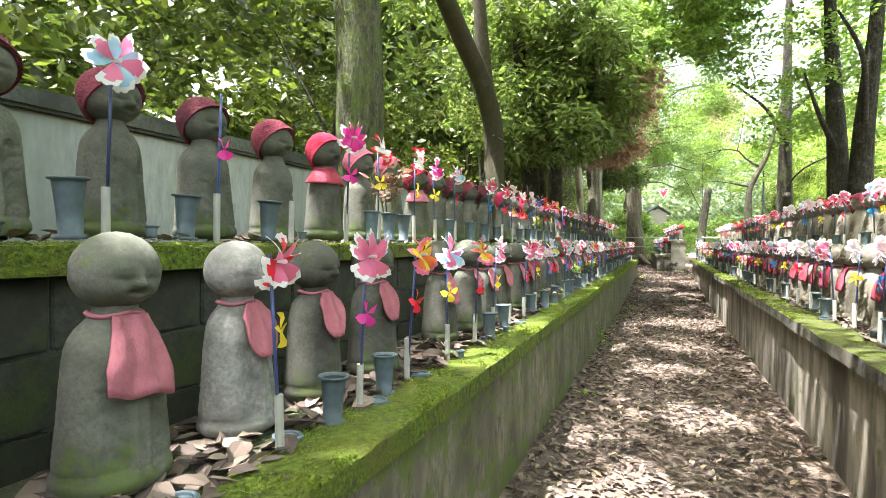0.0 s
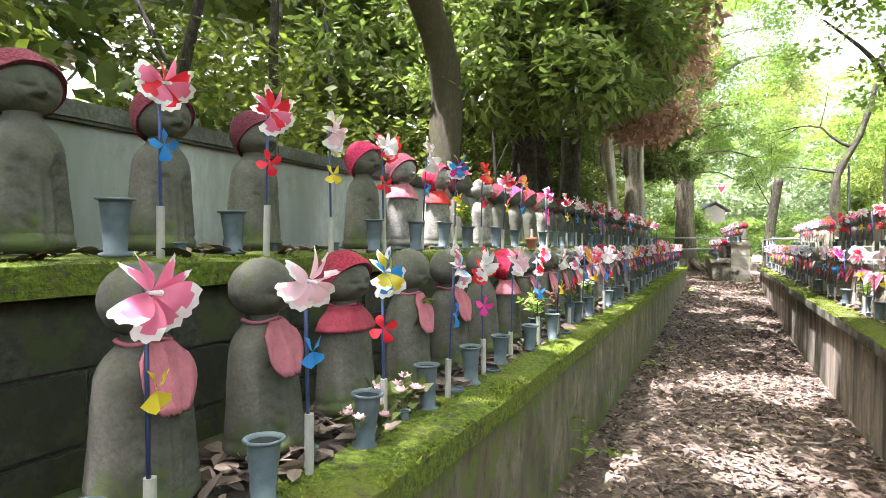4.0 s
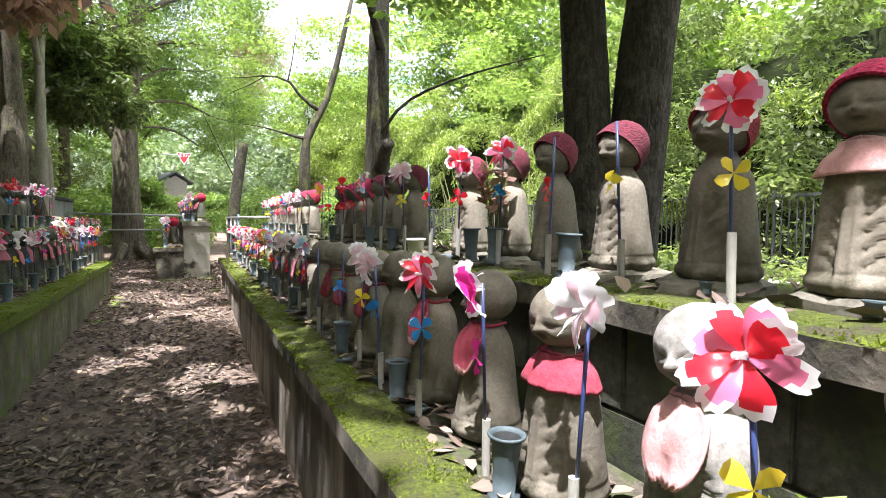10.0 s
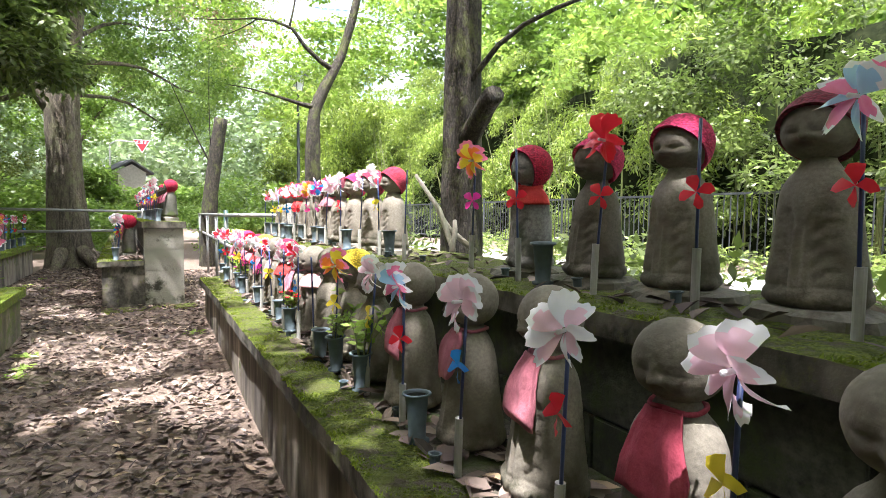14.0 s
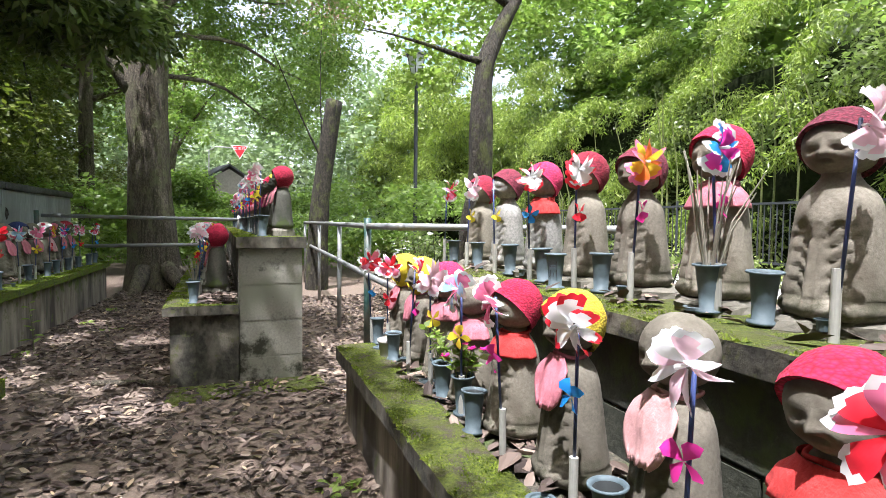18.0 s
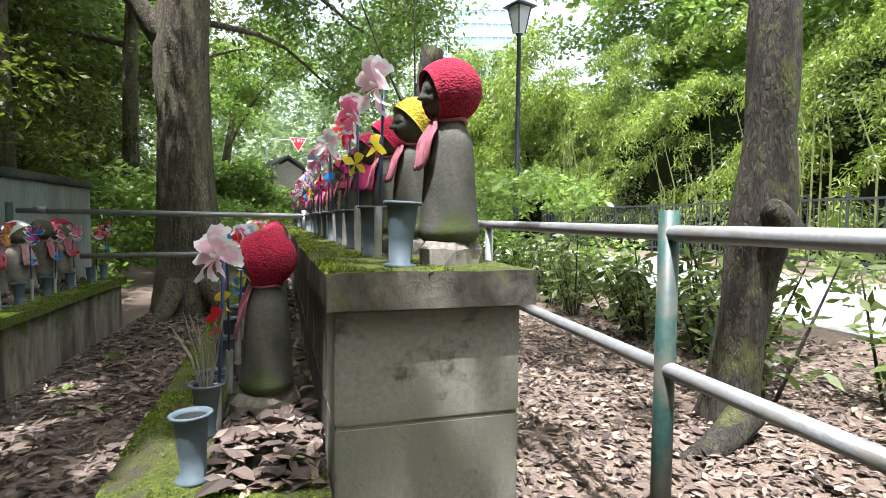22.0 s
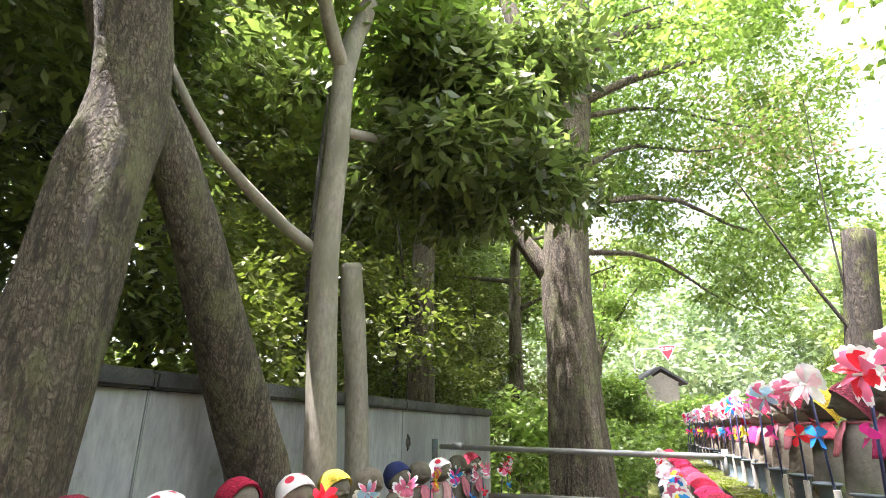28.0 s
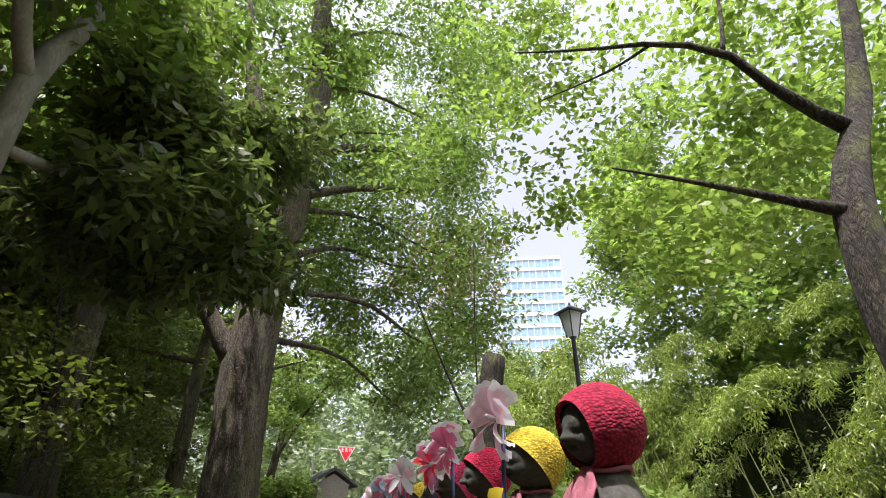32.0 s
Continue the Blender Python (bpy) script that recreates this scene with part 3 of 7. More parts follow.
def statue_mesh(name, mat, sleeves=1.0, plump=1.0, seed=0, skirt=0.0):
    """A small robed stone figure that faces +x: hanging sleeves round a hollow with slanted folds, a round bare head with a sleeping child's face."""
    rnd = random.Random(seed)
    verts, faces = [], []
    n, rows = 32, 42
    zs = [0.335 * i / 22 for i in range(3)] + [0.042 + 0.18 * i / 32 for i in range(33)] + [0.237 + 0.098 * i / 6 for i in range(7)]
    for z in zs:
        w, d = (q * (1 + skirt * (1 - 1.6 * z / 0.3)) for q in girth(z))
        for k in range(n):
            u = 2 * math.pi * k / n
            a = u - 0.62 * math.sin(u)
            c, s = math.cos(a), math.sin(a)
            az = math.degrees(math.atan2(s, c))
            side = abs(az)
            r = 1.0
            if z < 0.30 and sleeves:
                q = side - 27
                top = 0.218 - 0.00012 * q * q
                hollow = step(18 - abs(q), 0, 3) * step(top - z, 0, 0.007) * step(z, 0.035, 0.045)
                r -= sleeves * 0.15 * hollow
                r += sleeves * 0.05 * bell(abs(q) - 21, 5) * step(top + 0.02 - z, 0, 0.03)
                r -= sleeves * 0.10 * bell((z - top) / 0.006, 1.0) * step(22 - abs(q), 0, 5)
                r += sleeves * 0.07 * bell(side, 14) * bell((z - 0.225) / 0.018, 1.0)
                for f in (0.172, 0.138, 0.104, 0.070):
                    r -= sleeves * 0.10 * bell((z - f - q * 0.0013) / 0.0056, 1.0) * step(15 - abs(q), 0, 4)
                r -= sleeves * 0.05 * bell(side, 4) * step(0.20 - z, 0, 0.05)
                r -= sleeves * 0.05 * bell((z - 0.040) / 0.007, 1.0)
            r += 0.012 * math.sin(3 * a + seed) + rnd.uniform(-0.005, 0.005)
            verts.append((d * plump * c * r, w * plump * s * r, z))
    for i in range(rows):
        for k in range(n):
            a, b = i * n + k, i * n + (k + 1) % n
            faces.append((a, b, b + n, a + n))
    faces.append(tuple(range(n))[::-1])
    o = len(verts)
    hn = 38
    angles = [0.0, 0.3, 0.6, 0.85, 1.06, 1.22] + [1.30 + 0.066 * i for i in range(15)] + [2.4, 2.7, math.pi]
    hr = len(angles) - 1
    for p in angles:
        for k in range(hn):
            u = 2 * math.pi * k / hn
            a = u - 0.5 * math.sin(u)
            x, y, z = math.sin(p) * math.cos(a), math.sin(p) * math.sin(a), math.cos(p)
            r = 1.0
            if x > 0:
                r += 0.24 * bell(y, 0.12) * bell(z + 0.27, 0.09)
                r += 0.12 * bell(y, 0.08) * bell(z + 0.12, 0.16)
                for sgn in (-1, 1):
                    r += 0.07 * bell(y - sgn * 0.42, 0.24) * bell(z + 0.46, 0.20)
                    r -= 0.055 * bell(y - sgn * 0.34, 0.22) * bell(z + 0.10, 0.10)
                    r += 0.085 * bell(y - sgn * 0.35, 0.15) * bell(z + 0.09, 0.06)
                    r -= 0.14 * bell(y - sgn * 0.36, 0.16) * bell(z + 0.155 - 0.5 * (abs(y) - 0.36) ** 2, 0.035)
                    r += 0.03 * bell(y - sgn * 0.34, 0.2) * bell(z - 0.10 + 0.6 * (abs(y) - 0.34) ** 2, 0.05)
                r -= 0.15 * bell(y, 0.17) * bell(z + 0.50 - 0.4 * y * y, 0.045)
                r += 0.07 * bell(y, 0.13) * bell(z + 0.57, 0.05)
                r += 0.05 * bell(y, 0.2) * bell(z + 0.74, 0.1)
            r += 0.07 * bell(x + 0.02, 0.16) * bell(z + 0.15, 0.26) * step(abs(y), 0.8, 0.95)
            verts.append((x * r * HEAD_R * 0.97, y * r * HEAD_R * 1.03, HEAD_Z + z * r * HEAD_R * (0.93 if z < 0 else 0.98)))
    for i in range(hr):
        for k in range(hn):
            a, b = o + i * hn + k, o + i * hn + (k + 1) % hn
            faces.append((a, a + hn, b + hn, b))
    return mesh_from(name, verts, faces, mat, smooth=True)


STATUE = {
    "g": [statue_mesh("stone_figure", M["stone"], 1.0, 1.0, 1), statue_mesh("stone_figure", M["stone"], 0.95, 0.97, 2), statue_mesh("stone_figure", M["stone"], 0.85, 1.03, 3)],
    "h": [statue_mesh("stone_figure", M["stone_dry"], 1.05, 1.0, 6, 0.10), statue_mesh("stone_figure", M["stone_dry"], 0.95, 0.97, 7, 0.12), statue_mesh("stone_figure", M["stone_dry"], 1.0, 1.02, 8, 0.07)],
    "w": [statue_mesh("pale_stone_figure", M["stone_light"], 1.0, 1.0, 4)],
    "s": [statue_mesh("smooth_stone_figure", M["stone"], 0.0, 0.90, 5)],
}


def cap_mesh(key, low=105, back=-47, loose=0.0, mat=None):
    """A knitted cap that sits back on the head: outer and inner shell with a rolled rim."""
    verts, faces = [], []
    n, rows = 26, 11
    tilt = Matrix.Rotation(radians(back), 3, "Y")
    for shell in (0, 1):
        for i in range(rows + 1):
            for k in range(n):
                a = 2 * math.pi * k / n
                p = radians(low * i / rows)
                R0 = HEAD_R * 1.02 if shell else HEAD_R * 1.10
                R0 += loose * HEAD_R * (0.5 + 0.5 * math.sin(4 * a + 0.3 * i)) * i / rows
                if not shell:
                    R0 += 0.0012 * math.sin(i * 3.1) + 0.0008 * math.sin(k * 2.5 + i)
                    if i >= rows - 1:
                        R0 += 0.004
                v = tilt @ Vector((math.sin(p) * math.cos(a) * R0, math.sin(p) * math.sin(a) * R0, math.cos(p) * R0 * 1.03))
                verts.append((v.x, v.y, v.z + HEAD_Z + 0.002))
    m = (rows + 1) * n
    for sh in (0, 1):
        for i in range(rows):
            for k in range(n):
                q = (sh * m + i * n + k, sh * m + i * n + (k + 1) % n, sh * m + (i + 1) * n + (k + 1) % n, sh * m + (i + 1) * n + k)
                faces.append(q if sh else q[::-1])
    for k in range(n):
        a, b = rows * n + k, rows * n + (k + 1) % n
        faces.append((a, b, b + m, a + m))
    return mesh_from("cap", verts, faces, mat or CLOTH[key], smooth=True)


def bib_mesh(key, style):
    """A cloth bib tied round the neck: o rounded, l rounded with a lace edge, s square apron, f frilled short collar, c cape round the shoulders."""
    verts, faces, fm = [], [], []
    nu, nv = 20, 9
    hanging = style in "ols"
    span = {"o": 0.058, "l": 0.066, "s": 0.061, "f": 1.9, "c": 2.4}[style]
    length = {"o": 0.128, "l": 0.135, "s": 0.142, "f": 0.07, "c": 0.12}[style]
    rnd = random.Random(ord(key) * 3 + ord(style))
    ph = rnd.uniform(0, 6)
    for shell in (0, 1):
        for j in range(nv + 1):
            for i in range(nu + 1):
                u, v = 2 * i / nu - 1, j / nv
                z = 0.312 - v * length
                w, d = girth(z)
                if hanging:
                    if style == "s":
                        half = span * (0.55 + 0.45 * min(1.0, v * 1.5)) * (1 + 0.05 * v)
                        z += 0.004 * math.sin(u * 5 + ph) * v - 0.006 * u * v
                    else:
                        half = span * math.sqrt(max(0.02, 1 - (1.62 * v - 0.74) ** 2)) if v > 0.12 else span * (0.45 + 2.0 * v)
                        z -= 0.003 * math.sin(i * 1.9 + ph) * v
                    y = u * half
                    bend = math.sqrt(max(0.05, 1 - (0.72 * y / w) ** 2))
                    fold = 0.0045 * math.sin(u * 7 + ph) * (1 - 0.5 * v) + 0.003 * math.sin(u * 3 + v * 6 + ph)
                    x = max(d, 0.046 + 0.03 * v) * bend + 0.007 + 0.010 * v + fold * min(1.0, 0.3 + 2 * v) - 0.004 * shell
                    verts.append((x, y, z))
                else:
                    ang = u * span
                    puff = 1.05 + 0.05 * v + 0.06 * v * math.sin(i * 2.1 + v) - 0.022 * shell
                    w2, d2 = max(w, 0.05) * puff + 0.006, max(d, 0.045) * puff + 0.006
                    verts.append((d2 * math.cos(ang), w2 * math.sin(ang), z))
    m, wd = (nv + 1) * (nu + 1), nu + 1
    for sh in (0, 1):
        for j in range(nv):
            for i in range(nu):
                q = (sh * m + j * wd + i, sh * m + (j + 1) * wd + i, sh * m + (j + 1) * wd + i + 1, sh * m + j * wd + i + 1)
                faces.append(q[::-1] if sh else q)
                fm.append(1 if style == "l" and j > 1 and (j == nv - 1 or i in (0, nu - 1)) else 0)
    rim = [i for i in range(wd)] + [j * wd + nu for j in range(1, nv + 1)] + [nv * wd + i for i in range(nu - 1, -1, -1)] + [j * wd for j in range(nv - 1, 0, -1)]
    for k in range(len(rim)):
        a, b = rim[k], rim[(k + 1) % len(rim)]
        faces.append((a, b, b + m, a + m))
        fm.append(0)
    v2, f2 = tube([(0.044 * math.cos(t), 0.046 * math.sin(t), 0.312 + 0.003 * math.cos(3 * t)) for t in np.linspace(0, 6.28, 25)], [0.005] * 25, 6, 0.2)
    o = len(verts)
    verts += v2
    faces += [tuple(o + i for i in f) for f in f2]
    fm += [0] * len(f2)
    return mesh_from("bib", verts, faces, [BIBCLOTH[key], BIBCLOTH["w"]], fm, smooth=True)


CAPS, BIBS = {}, {}
CAPNAME = {"L": "long crimson", "r": "crimson", "m": "maroon", "p": "pink", "R": "bright red", "y": "yellow", "b": "navy blue", "d": "white red-dotted", "Y": "yellow cotton", "B": "bright red"}
BIBNAME = {"p": "faded pink", "r": "red", "R": "bright red", "m": "magenta", "y": "yellow", "w": "pale pink"}


def figure(x, y, z, turn, cap=".", bib="..", stone="g", size=1.0, i=0, group="", lean=0.0):
    """A statue with the cap and the bib that it wears."""
    rnd = random.Random(i * 7 + int(abs(x) * 100))
    pool = STATUE[stone]
    m = pose(x, y, z, rnd.uniform(-1.2, 1.2), lean + rnd.uniform(-1.5, 1.0), turn + rnd.uniform(-7, 7)) @ Matrix.Diagonal((size, size, size * rnd.uniform(0.97, 1.03), 1))
    ob = new("jizo_statue", pool[i % len(pool)])
    ob.matrix_basis = m
    dress = (CAPNAME[cap] + (" hood" if cap in "YB" else " knitted cap") if cap != "." else "") + (" and " if cap != "." and bib != ".." else "") + (BIBNAME[bib[0]] + " bib" if bib != ".." else "")
    tagged(ob, ("pale" if stone == "w" else "grey") + " stone statue " + ("in " + dress if dress else "with bare head and folded robe"), "statue", group)
    if cap != ".":
        if cap not in CAPS:
            CAPS[cap] = cap_mesh("y", 128, -84, 0.16, BIBCLOTH["y"]) if cap == "Y" else cap_mesh("R", 118, -72, 0.05) if cap == "B" else cap_mesh("R", 132, -74, 0.03) if cap == "L" else cap_mesh(cap)
        c = new("hood" if cap in "YB" else "knitted_cap", CAPS[cap])
        c.matrix_basis = m @ Matrix.Translation((0, 0, 0.001))
        tagged(c, CAPNAME[cap] + (" hood tied round a stone statue's head" if cap in "YB" else " knitted wool cap on a stone statue's head"), "hood" if cap in "YB" else "cap", "statue caps")
    if bib != "..":
        if bib not in BIBS:
            BIBS[bib] = bib_mesh(bib[0], bib[1])
        b = new("bib", BIBS[bib])
        b.matrix_basis = m
        tagged(b, BIBNAME[bib[0]] + " cotton bib tied round a stone statue's neck", "bib", "statue bibs")
    return m


# ---- pinwheels, pipes, vases ----
def petal_mesh(main, tip, radius=0.08):
    """One curled film petal with a crinkled pale tip, pointing along +y and facing +x."""
    verts, faces, fm = [], [], []
    nr, nw = 7, 8
    for i in range(nr + 1):
        f = i / nr
        r = radius * (0.08 + 0.90 * f)
        half = radius * (0.05 + 0.235 * math.sin(min(1.0, f * 1.05) * math.pi * 0.64))
        for k in range(nw + 1):
            s = 2 * k / nw - 1
            lobe = abs(math.sin((s + 1) * math.pi * 1.25))
            rr = r + (radius * (0.10 * lobe - 0.04) if i == nr else 0) - radius * 0.10 * s * s * f
            dx = 0.26 * radius * (s * 0.95 * f + 0.8 * math.sin(f * 2.9)) + 0.015 * radius * math.sin(k + i)
            verts.append((dx, rr, s * half + 0.10 * radius * math.sin(f * 2.2)))
    for i in range(nr):
        for k in range(nw):
            q = i * (nw + 1) + k
            faces.append((q, q + 1, q + nw + 2, q + nw + 1))
            fm.append(1 if i >= nr - (1 if 2 <= k < 6 else 2) else 0)
    return mesh_from("petal", verts, faces, [FILM[main], FILM[tip]], fm, smooth=True)


def small_wheel_mesh(key, radius=0.042):
    """A small moulded wheel of four bent wings in one piece."""
    verts, faces = [(0.002, 0, 0)], []
    for p in range(4):
        a = math.pi / 2 * p
        o = len(verts)
        for f, h, dx in ((0.35, 0.16, 0.06), (0.7, 0.34, 0.16), (1.0, 0.24, 0.05)):
            for s in (-1, 0, 1):
                r, t = radius * (f - 0.06 * s * s), s * h * radius
                verts.append((radius * (dx + 0.22 * s * f), r * math.cos(a) - t * math.sin(a), r * math.sin(a) + t * math.cos(a)))
        faces += [(0, o, o + 1), (0, o + 1, o + 2)]
        for i in (0, 3):
            faces += [(o + i, o + i + 3, o + i + 4, o + i + 1), (o + i + 1, o + i + 4, o + i + 5, o + i + 2)]
    return mesh_from("small_wheel", verts, faces, FILM[key], smooth=True)


WHEELS = {
    "a": ("p", "w", None, "pink and white"), "b": ("w", "w", "l", "white and pale pink"), "c": ("r", "w", "p", "red and pink"), "d": ("o", "p", "y", "orange and yellow"), "e": ("c", "w", "p", "pale blue and pink"),
    "f": ("l", "w", None, "pale pink"), "g": ("m", "w", None, "magenta"), "h": ("y", "w", "b", "yellow and blue"), "i": ("r", "r", None, "red"), "j": ("b", "w", "m", "blue and magenta"), "k": ("w", "r", "w", "white and red"), "n": ("o", "r", "r", "orange-red"),
}
WHEEL_ME, SMALL_ME = {}, {}
SMALLNAME = {"y": "yellow", "r": "red", "b": "blue", "m": "magenta", "p": "pink"}
hub_me = None
stick_me = mesh_from("stick", *tube([(0, 0, -0.06), (0, 0, 0.16), (0, 0, 0.34)], [0.0042] * 3, 8), M["stick"], smooth=True)
holder_me = mesh_from("holder", *tube([(0, 0, -0.01), (0, 0, 0.002), (0, 0, 0.136), (0, 0, 0.1362), (0, 0, 0.09)], [0.0105, 0.0105, 0.0105, 0.0065, 0.0065], 12), M["pvc"], smooth=False)


def pinwheel(x, y, z, turn, big, small=".", rise=0.34, i=0, tall=0.0, spin=None, lean=None):
    """A pinwheel on a blue stick that stands in a plastic pipe."""
    global hub_me
    rnd = random.Random(i * 13 + int(y * 50))
    ln = lean if lean is not None else (rnd.uniform(-3, 3), rnd.uniform(-3, 4))
    m = pose(x, y, z, ln[0], ln[1], 0)
    h = new("pipe_holder", holder_me)
    h.matrix_basis = pose(x, y, z, ln[0] * 0.4, ln[1] * 0.4, rnd.uniform(0, 90)) @ Matrix.Diagonal((1, 1, rnd.uniform(0.92, 1.12), 1))
    tagged(h, "short grey plastic pipe stuck upright in the ledge", "pipe", "pinwheel pipes")
    if big == ".":
        return
    ob = new("pinwheel")
    ob.matrix_basis = m @ pose(0, 0, 0.12 + tall, 0, 0, 0)
    small = small.replace("_", ".")
    main, tip, mix, col = WHEELS[big] if big != "-" else ("", "", None, "bare")
    tagged(ob, (col + " pinwheel on blue stick" if big != "-" else "blue pinwheel stick that has lost its wheel") + (" with small " + SMALLNAME[small] + " wheel" if small != "." else ""), "pinwheel", "pinwheels on the ledges")
    part("stick", stick_me, ob, "thin blue stick", Matrix.Diagonal((1, 1, rise / 0.34, 1)))
    face = turn + (12 if x > 0.9 else 0) + rnd.uniform(-28, 28) + (105 if (x > 0.9 and y > 16.0) or (x > 1.3 and y > 14.9) else 0)
    if hub_me is None and big != "-":
        hub_me = mesh_from("wheel", *tube([(-0.02, 0, 0), (0.0, 0, 0), (0.022, 0, 0), (0.026, 0, 0)], [0.003, 0.004, 0.005, 0.002], 8), FILM["w"])
    wh = None if big == "-" else part("wheel", hub_me, ob, col + " wheel", pose(0, 0, rise - 0.015, 0, rnd.uniform(-10, 10), face) @ pose(0.016, 0, 0, rnd.uniform(0, 360) if spin is None else spin))
    for p in range(8 if wh else 0):
        key = (main if not mix or p % 2 == 0 else mix) + tip
        if key not in WHEEL_ME:
            WHEEL_ME[key] = petal_mesh(key[0], key[1])
        part("petal", WHEEL_ME[key], wh, "", pose(0, 0, 0, 45 * p + rnd.uniform(-13, 13), rnd.uniform(-14, 14), rnd.uniform(-34, 14)) @ Matrix.Diagonal((1, rnd.uniform(0.78, 1.04), rnd.uniform(0.75, 1.1), 1)))
    if small != ".":
        if small not in SMALL_ME:
            SMALL_ME[small] = small_wheel_mesh(small)
        part("small_wheel", SMALL_ME[small], ob, SMALLNAME[small] + " small wheel", pose(0, 0, rise * 0.48, 0, 0, face + rnd.uniform(-30, 30)) @ pose(0.014, 0, 0, rnd.uniform(0, 360)))


def lathe(prof, n=18):
    """Rings of a turned shape, from rows of (height, radius)."""
    v = [(r * math.cos(2 * math.pi * k / n), r * math.sin(2 * math.pi * k / n), z) for z, r in prof for k in range(n)]
    f = [(i * n + k, i * n + (k + 1) % n, (i + 1) * n + (k + 1) % n, (i + 1) * n + k) for i in range(len(prof) - 1) for k in range(n)]
    return v, f + [tuple(range(n))[::-1], tuple(range((len(prof) - 1) * n, len(prof) * n))]


def vase_mesh():
    prof = [(0.0, 0.034), (0.002, 0.036), (0.008, 0.036), (0.011, 0.025), (0.06, 0.0275), (0.122, 0.0335), (0.128, 0.0345), (0.130, 0.0425), (0.132, 0.0435), (0.1345, 0.0432), (0.136, 0.0415), (0.135, 0.0365), (0.128, 0.0315), (0.06, 0.025), (0.03, 0.022)]
    v, f = lathe(prof)
    fm = [1 if 12 <= k // 18 < 14 or k == len(f) - 1 else 0 for k in range(len(f))]
    return mesh_from("vase", v, f, [M["vase"], M["vase_shade"]], fm, smooth=True)


vase_me = vase_mesh()


def vase(x, y, z, i=0, size=1.0):
    rnd = random.Random(i * 5 + int(y * 30))
    ob = new("flower_vase", vase_me)
    ob.matrix_basis = pose(x, y, z, rnd.uniform(-3, 3), rnd.uniform(-3, 3), rnd.uniform(0, 360)) @ Matrix.Diagonal((size, size, size * rnd.uniform(0.95, 1.08), 1))
    return tagged(ob, "empty grey-blue plastic grave vase standing on the ledge", "vase", "grave vases")


def plinth_mesh(seed):
    """A low rough rock that a statue stands on."""
    rnd = random.Random(seed)
    v, f = tube([(0, 0, -0.03), (0, 0, 0.0), (0, 0, 0.022), (0, 0, 0.034), (0, 0, 0.036)], [0.125, 0.13, 0.122, 0.10, 0.02], 18, 0.22, seed)
    return mesh_from("plinth", [(p[0], p[1] * 1.12, p[2] + rnd.uniform(-0.003, 0.003)) for p in v], f, M["rock"], smooth=False)


M["rock"] = surface("pedestal_rock", (0.07, 0.066, 0.05), (0.21, 0.195, 0.155), 40, 7, (0.14, 0.13, 0.10), 0.9, 0.6, 0.008, 0.2)
PLINTHS = [plinth_mesh(k) for k in (1, 2, 3)]
lid_me = mesh_from("lid", *lathe([(0, 0.038), (0.008, 0.038), (0.010, 0.034), (0.009, 0.027), (0.004, 0.026)]), M["vase"], smooth=False)
cup_me = mesh_from("cup", *lathe([(0, 0.013), (0.022, 0.014), (0.026, 0.019), (0.028, 0.019), (0.027, 0.013), (0.012, 0.011)], 14), M["vase"], smooth=False)


def small_ware(x, y, z, i):
    """A lost vase lid, or a little incense cup set in the ledge."""
    rnd = random.Random(i)
    cup = rnd.random() < 0.6
    ob = new("incense_cup" if cup else "vase_lid", cup_me if cup else lid_me)
    ob.matrix_basis = pose(x, y, z, rnd.uniform(-4, 4), rnd.uniform(-4, 4), rnd.uniform(0, 360))
    return tagged(ob, "small blue-grey plastic incense cup sunk in the ledge" if cup else "flat blue-grey plastic vase lid lying on moss", "cup" if cup else "lid", "incense cups" if cup else "vase lids")


def dress_row(first, pitch, count, x, z, turn, stub_x, caps, bibs, stones, big, small, vases, size, seed, group, gap=(0.5, 0.2), plinth=False, drift=((0, 0.0), (99, 0.0)), grown=((0, 1.0), (99, 1.0))):
    """One row of statues along y with what stands before each; one letter a statue, and bibs by number."""
    out = 1 if stub_x > x else -1
    for k in range(count):
        rnd = random.Random(seed * 1000 + k)
        y = first + pitch * k + float(np.interp(k, [q[0] for q in drift], [q[1] for q in drift]))
        c, b, s = caps[k % len(caps)], bibs.get(k, bibs[-1]), stones[k % len(stones)]
        if s != "." and plinth:
            pl = new("stone_plinth", PLINTHS[k % 3])
            pl.matrix_basis = pose(x, y, z - 0.012, 0, 0, rnd.uniform(0, 360))
            tagged(pl, "low rough rock under a stone statue", "plinth", "statue plinths")
        if s != ".":
            figure(x + rnd.uniform(-0.012, 0.012), y + rnd.uniform(-0.012, 0.012), z + (0.022 if plinth else 0.0), turn, c, b, s, size * float(np.interp(k, [q[0] for q in grown], [q[1] for q in grown])), seed * 100 + k, group)
        g = big[k % len(big)]
        if g != "_":
            pinwheel(stub_x + rnd.uniform(-0.015, 0.015), y + pitch * gap[0] + rnd.uniform(-0.02, 0.02), z - 0.004, turn, g, small[k % len(small)], 0.34, seed * 100 + k)
        if vases[k % len(vases)] == "v":
            vase(stub_x + rnd.uniform(-0.02, 0.02), y + pitch * gap[1] + rnd.uniform(-0.02, 0.02), z - 0.006, seed * 100 + k)
        if rnd.random() < 0.75:
            small_ware(stub_x + rnd.uniform(-0.05, 0.06) * out, y + pitch * (gap[0] + 0.22), z + 0.001, seed * 100 + k)


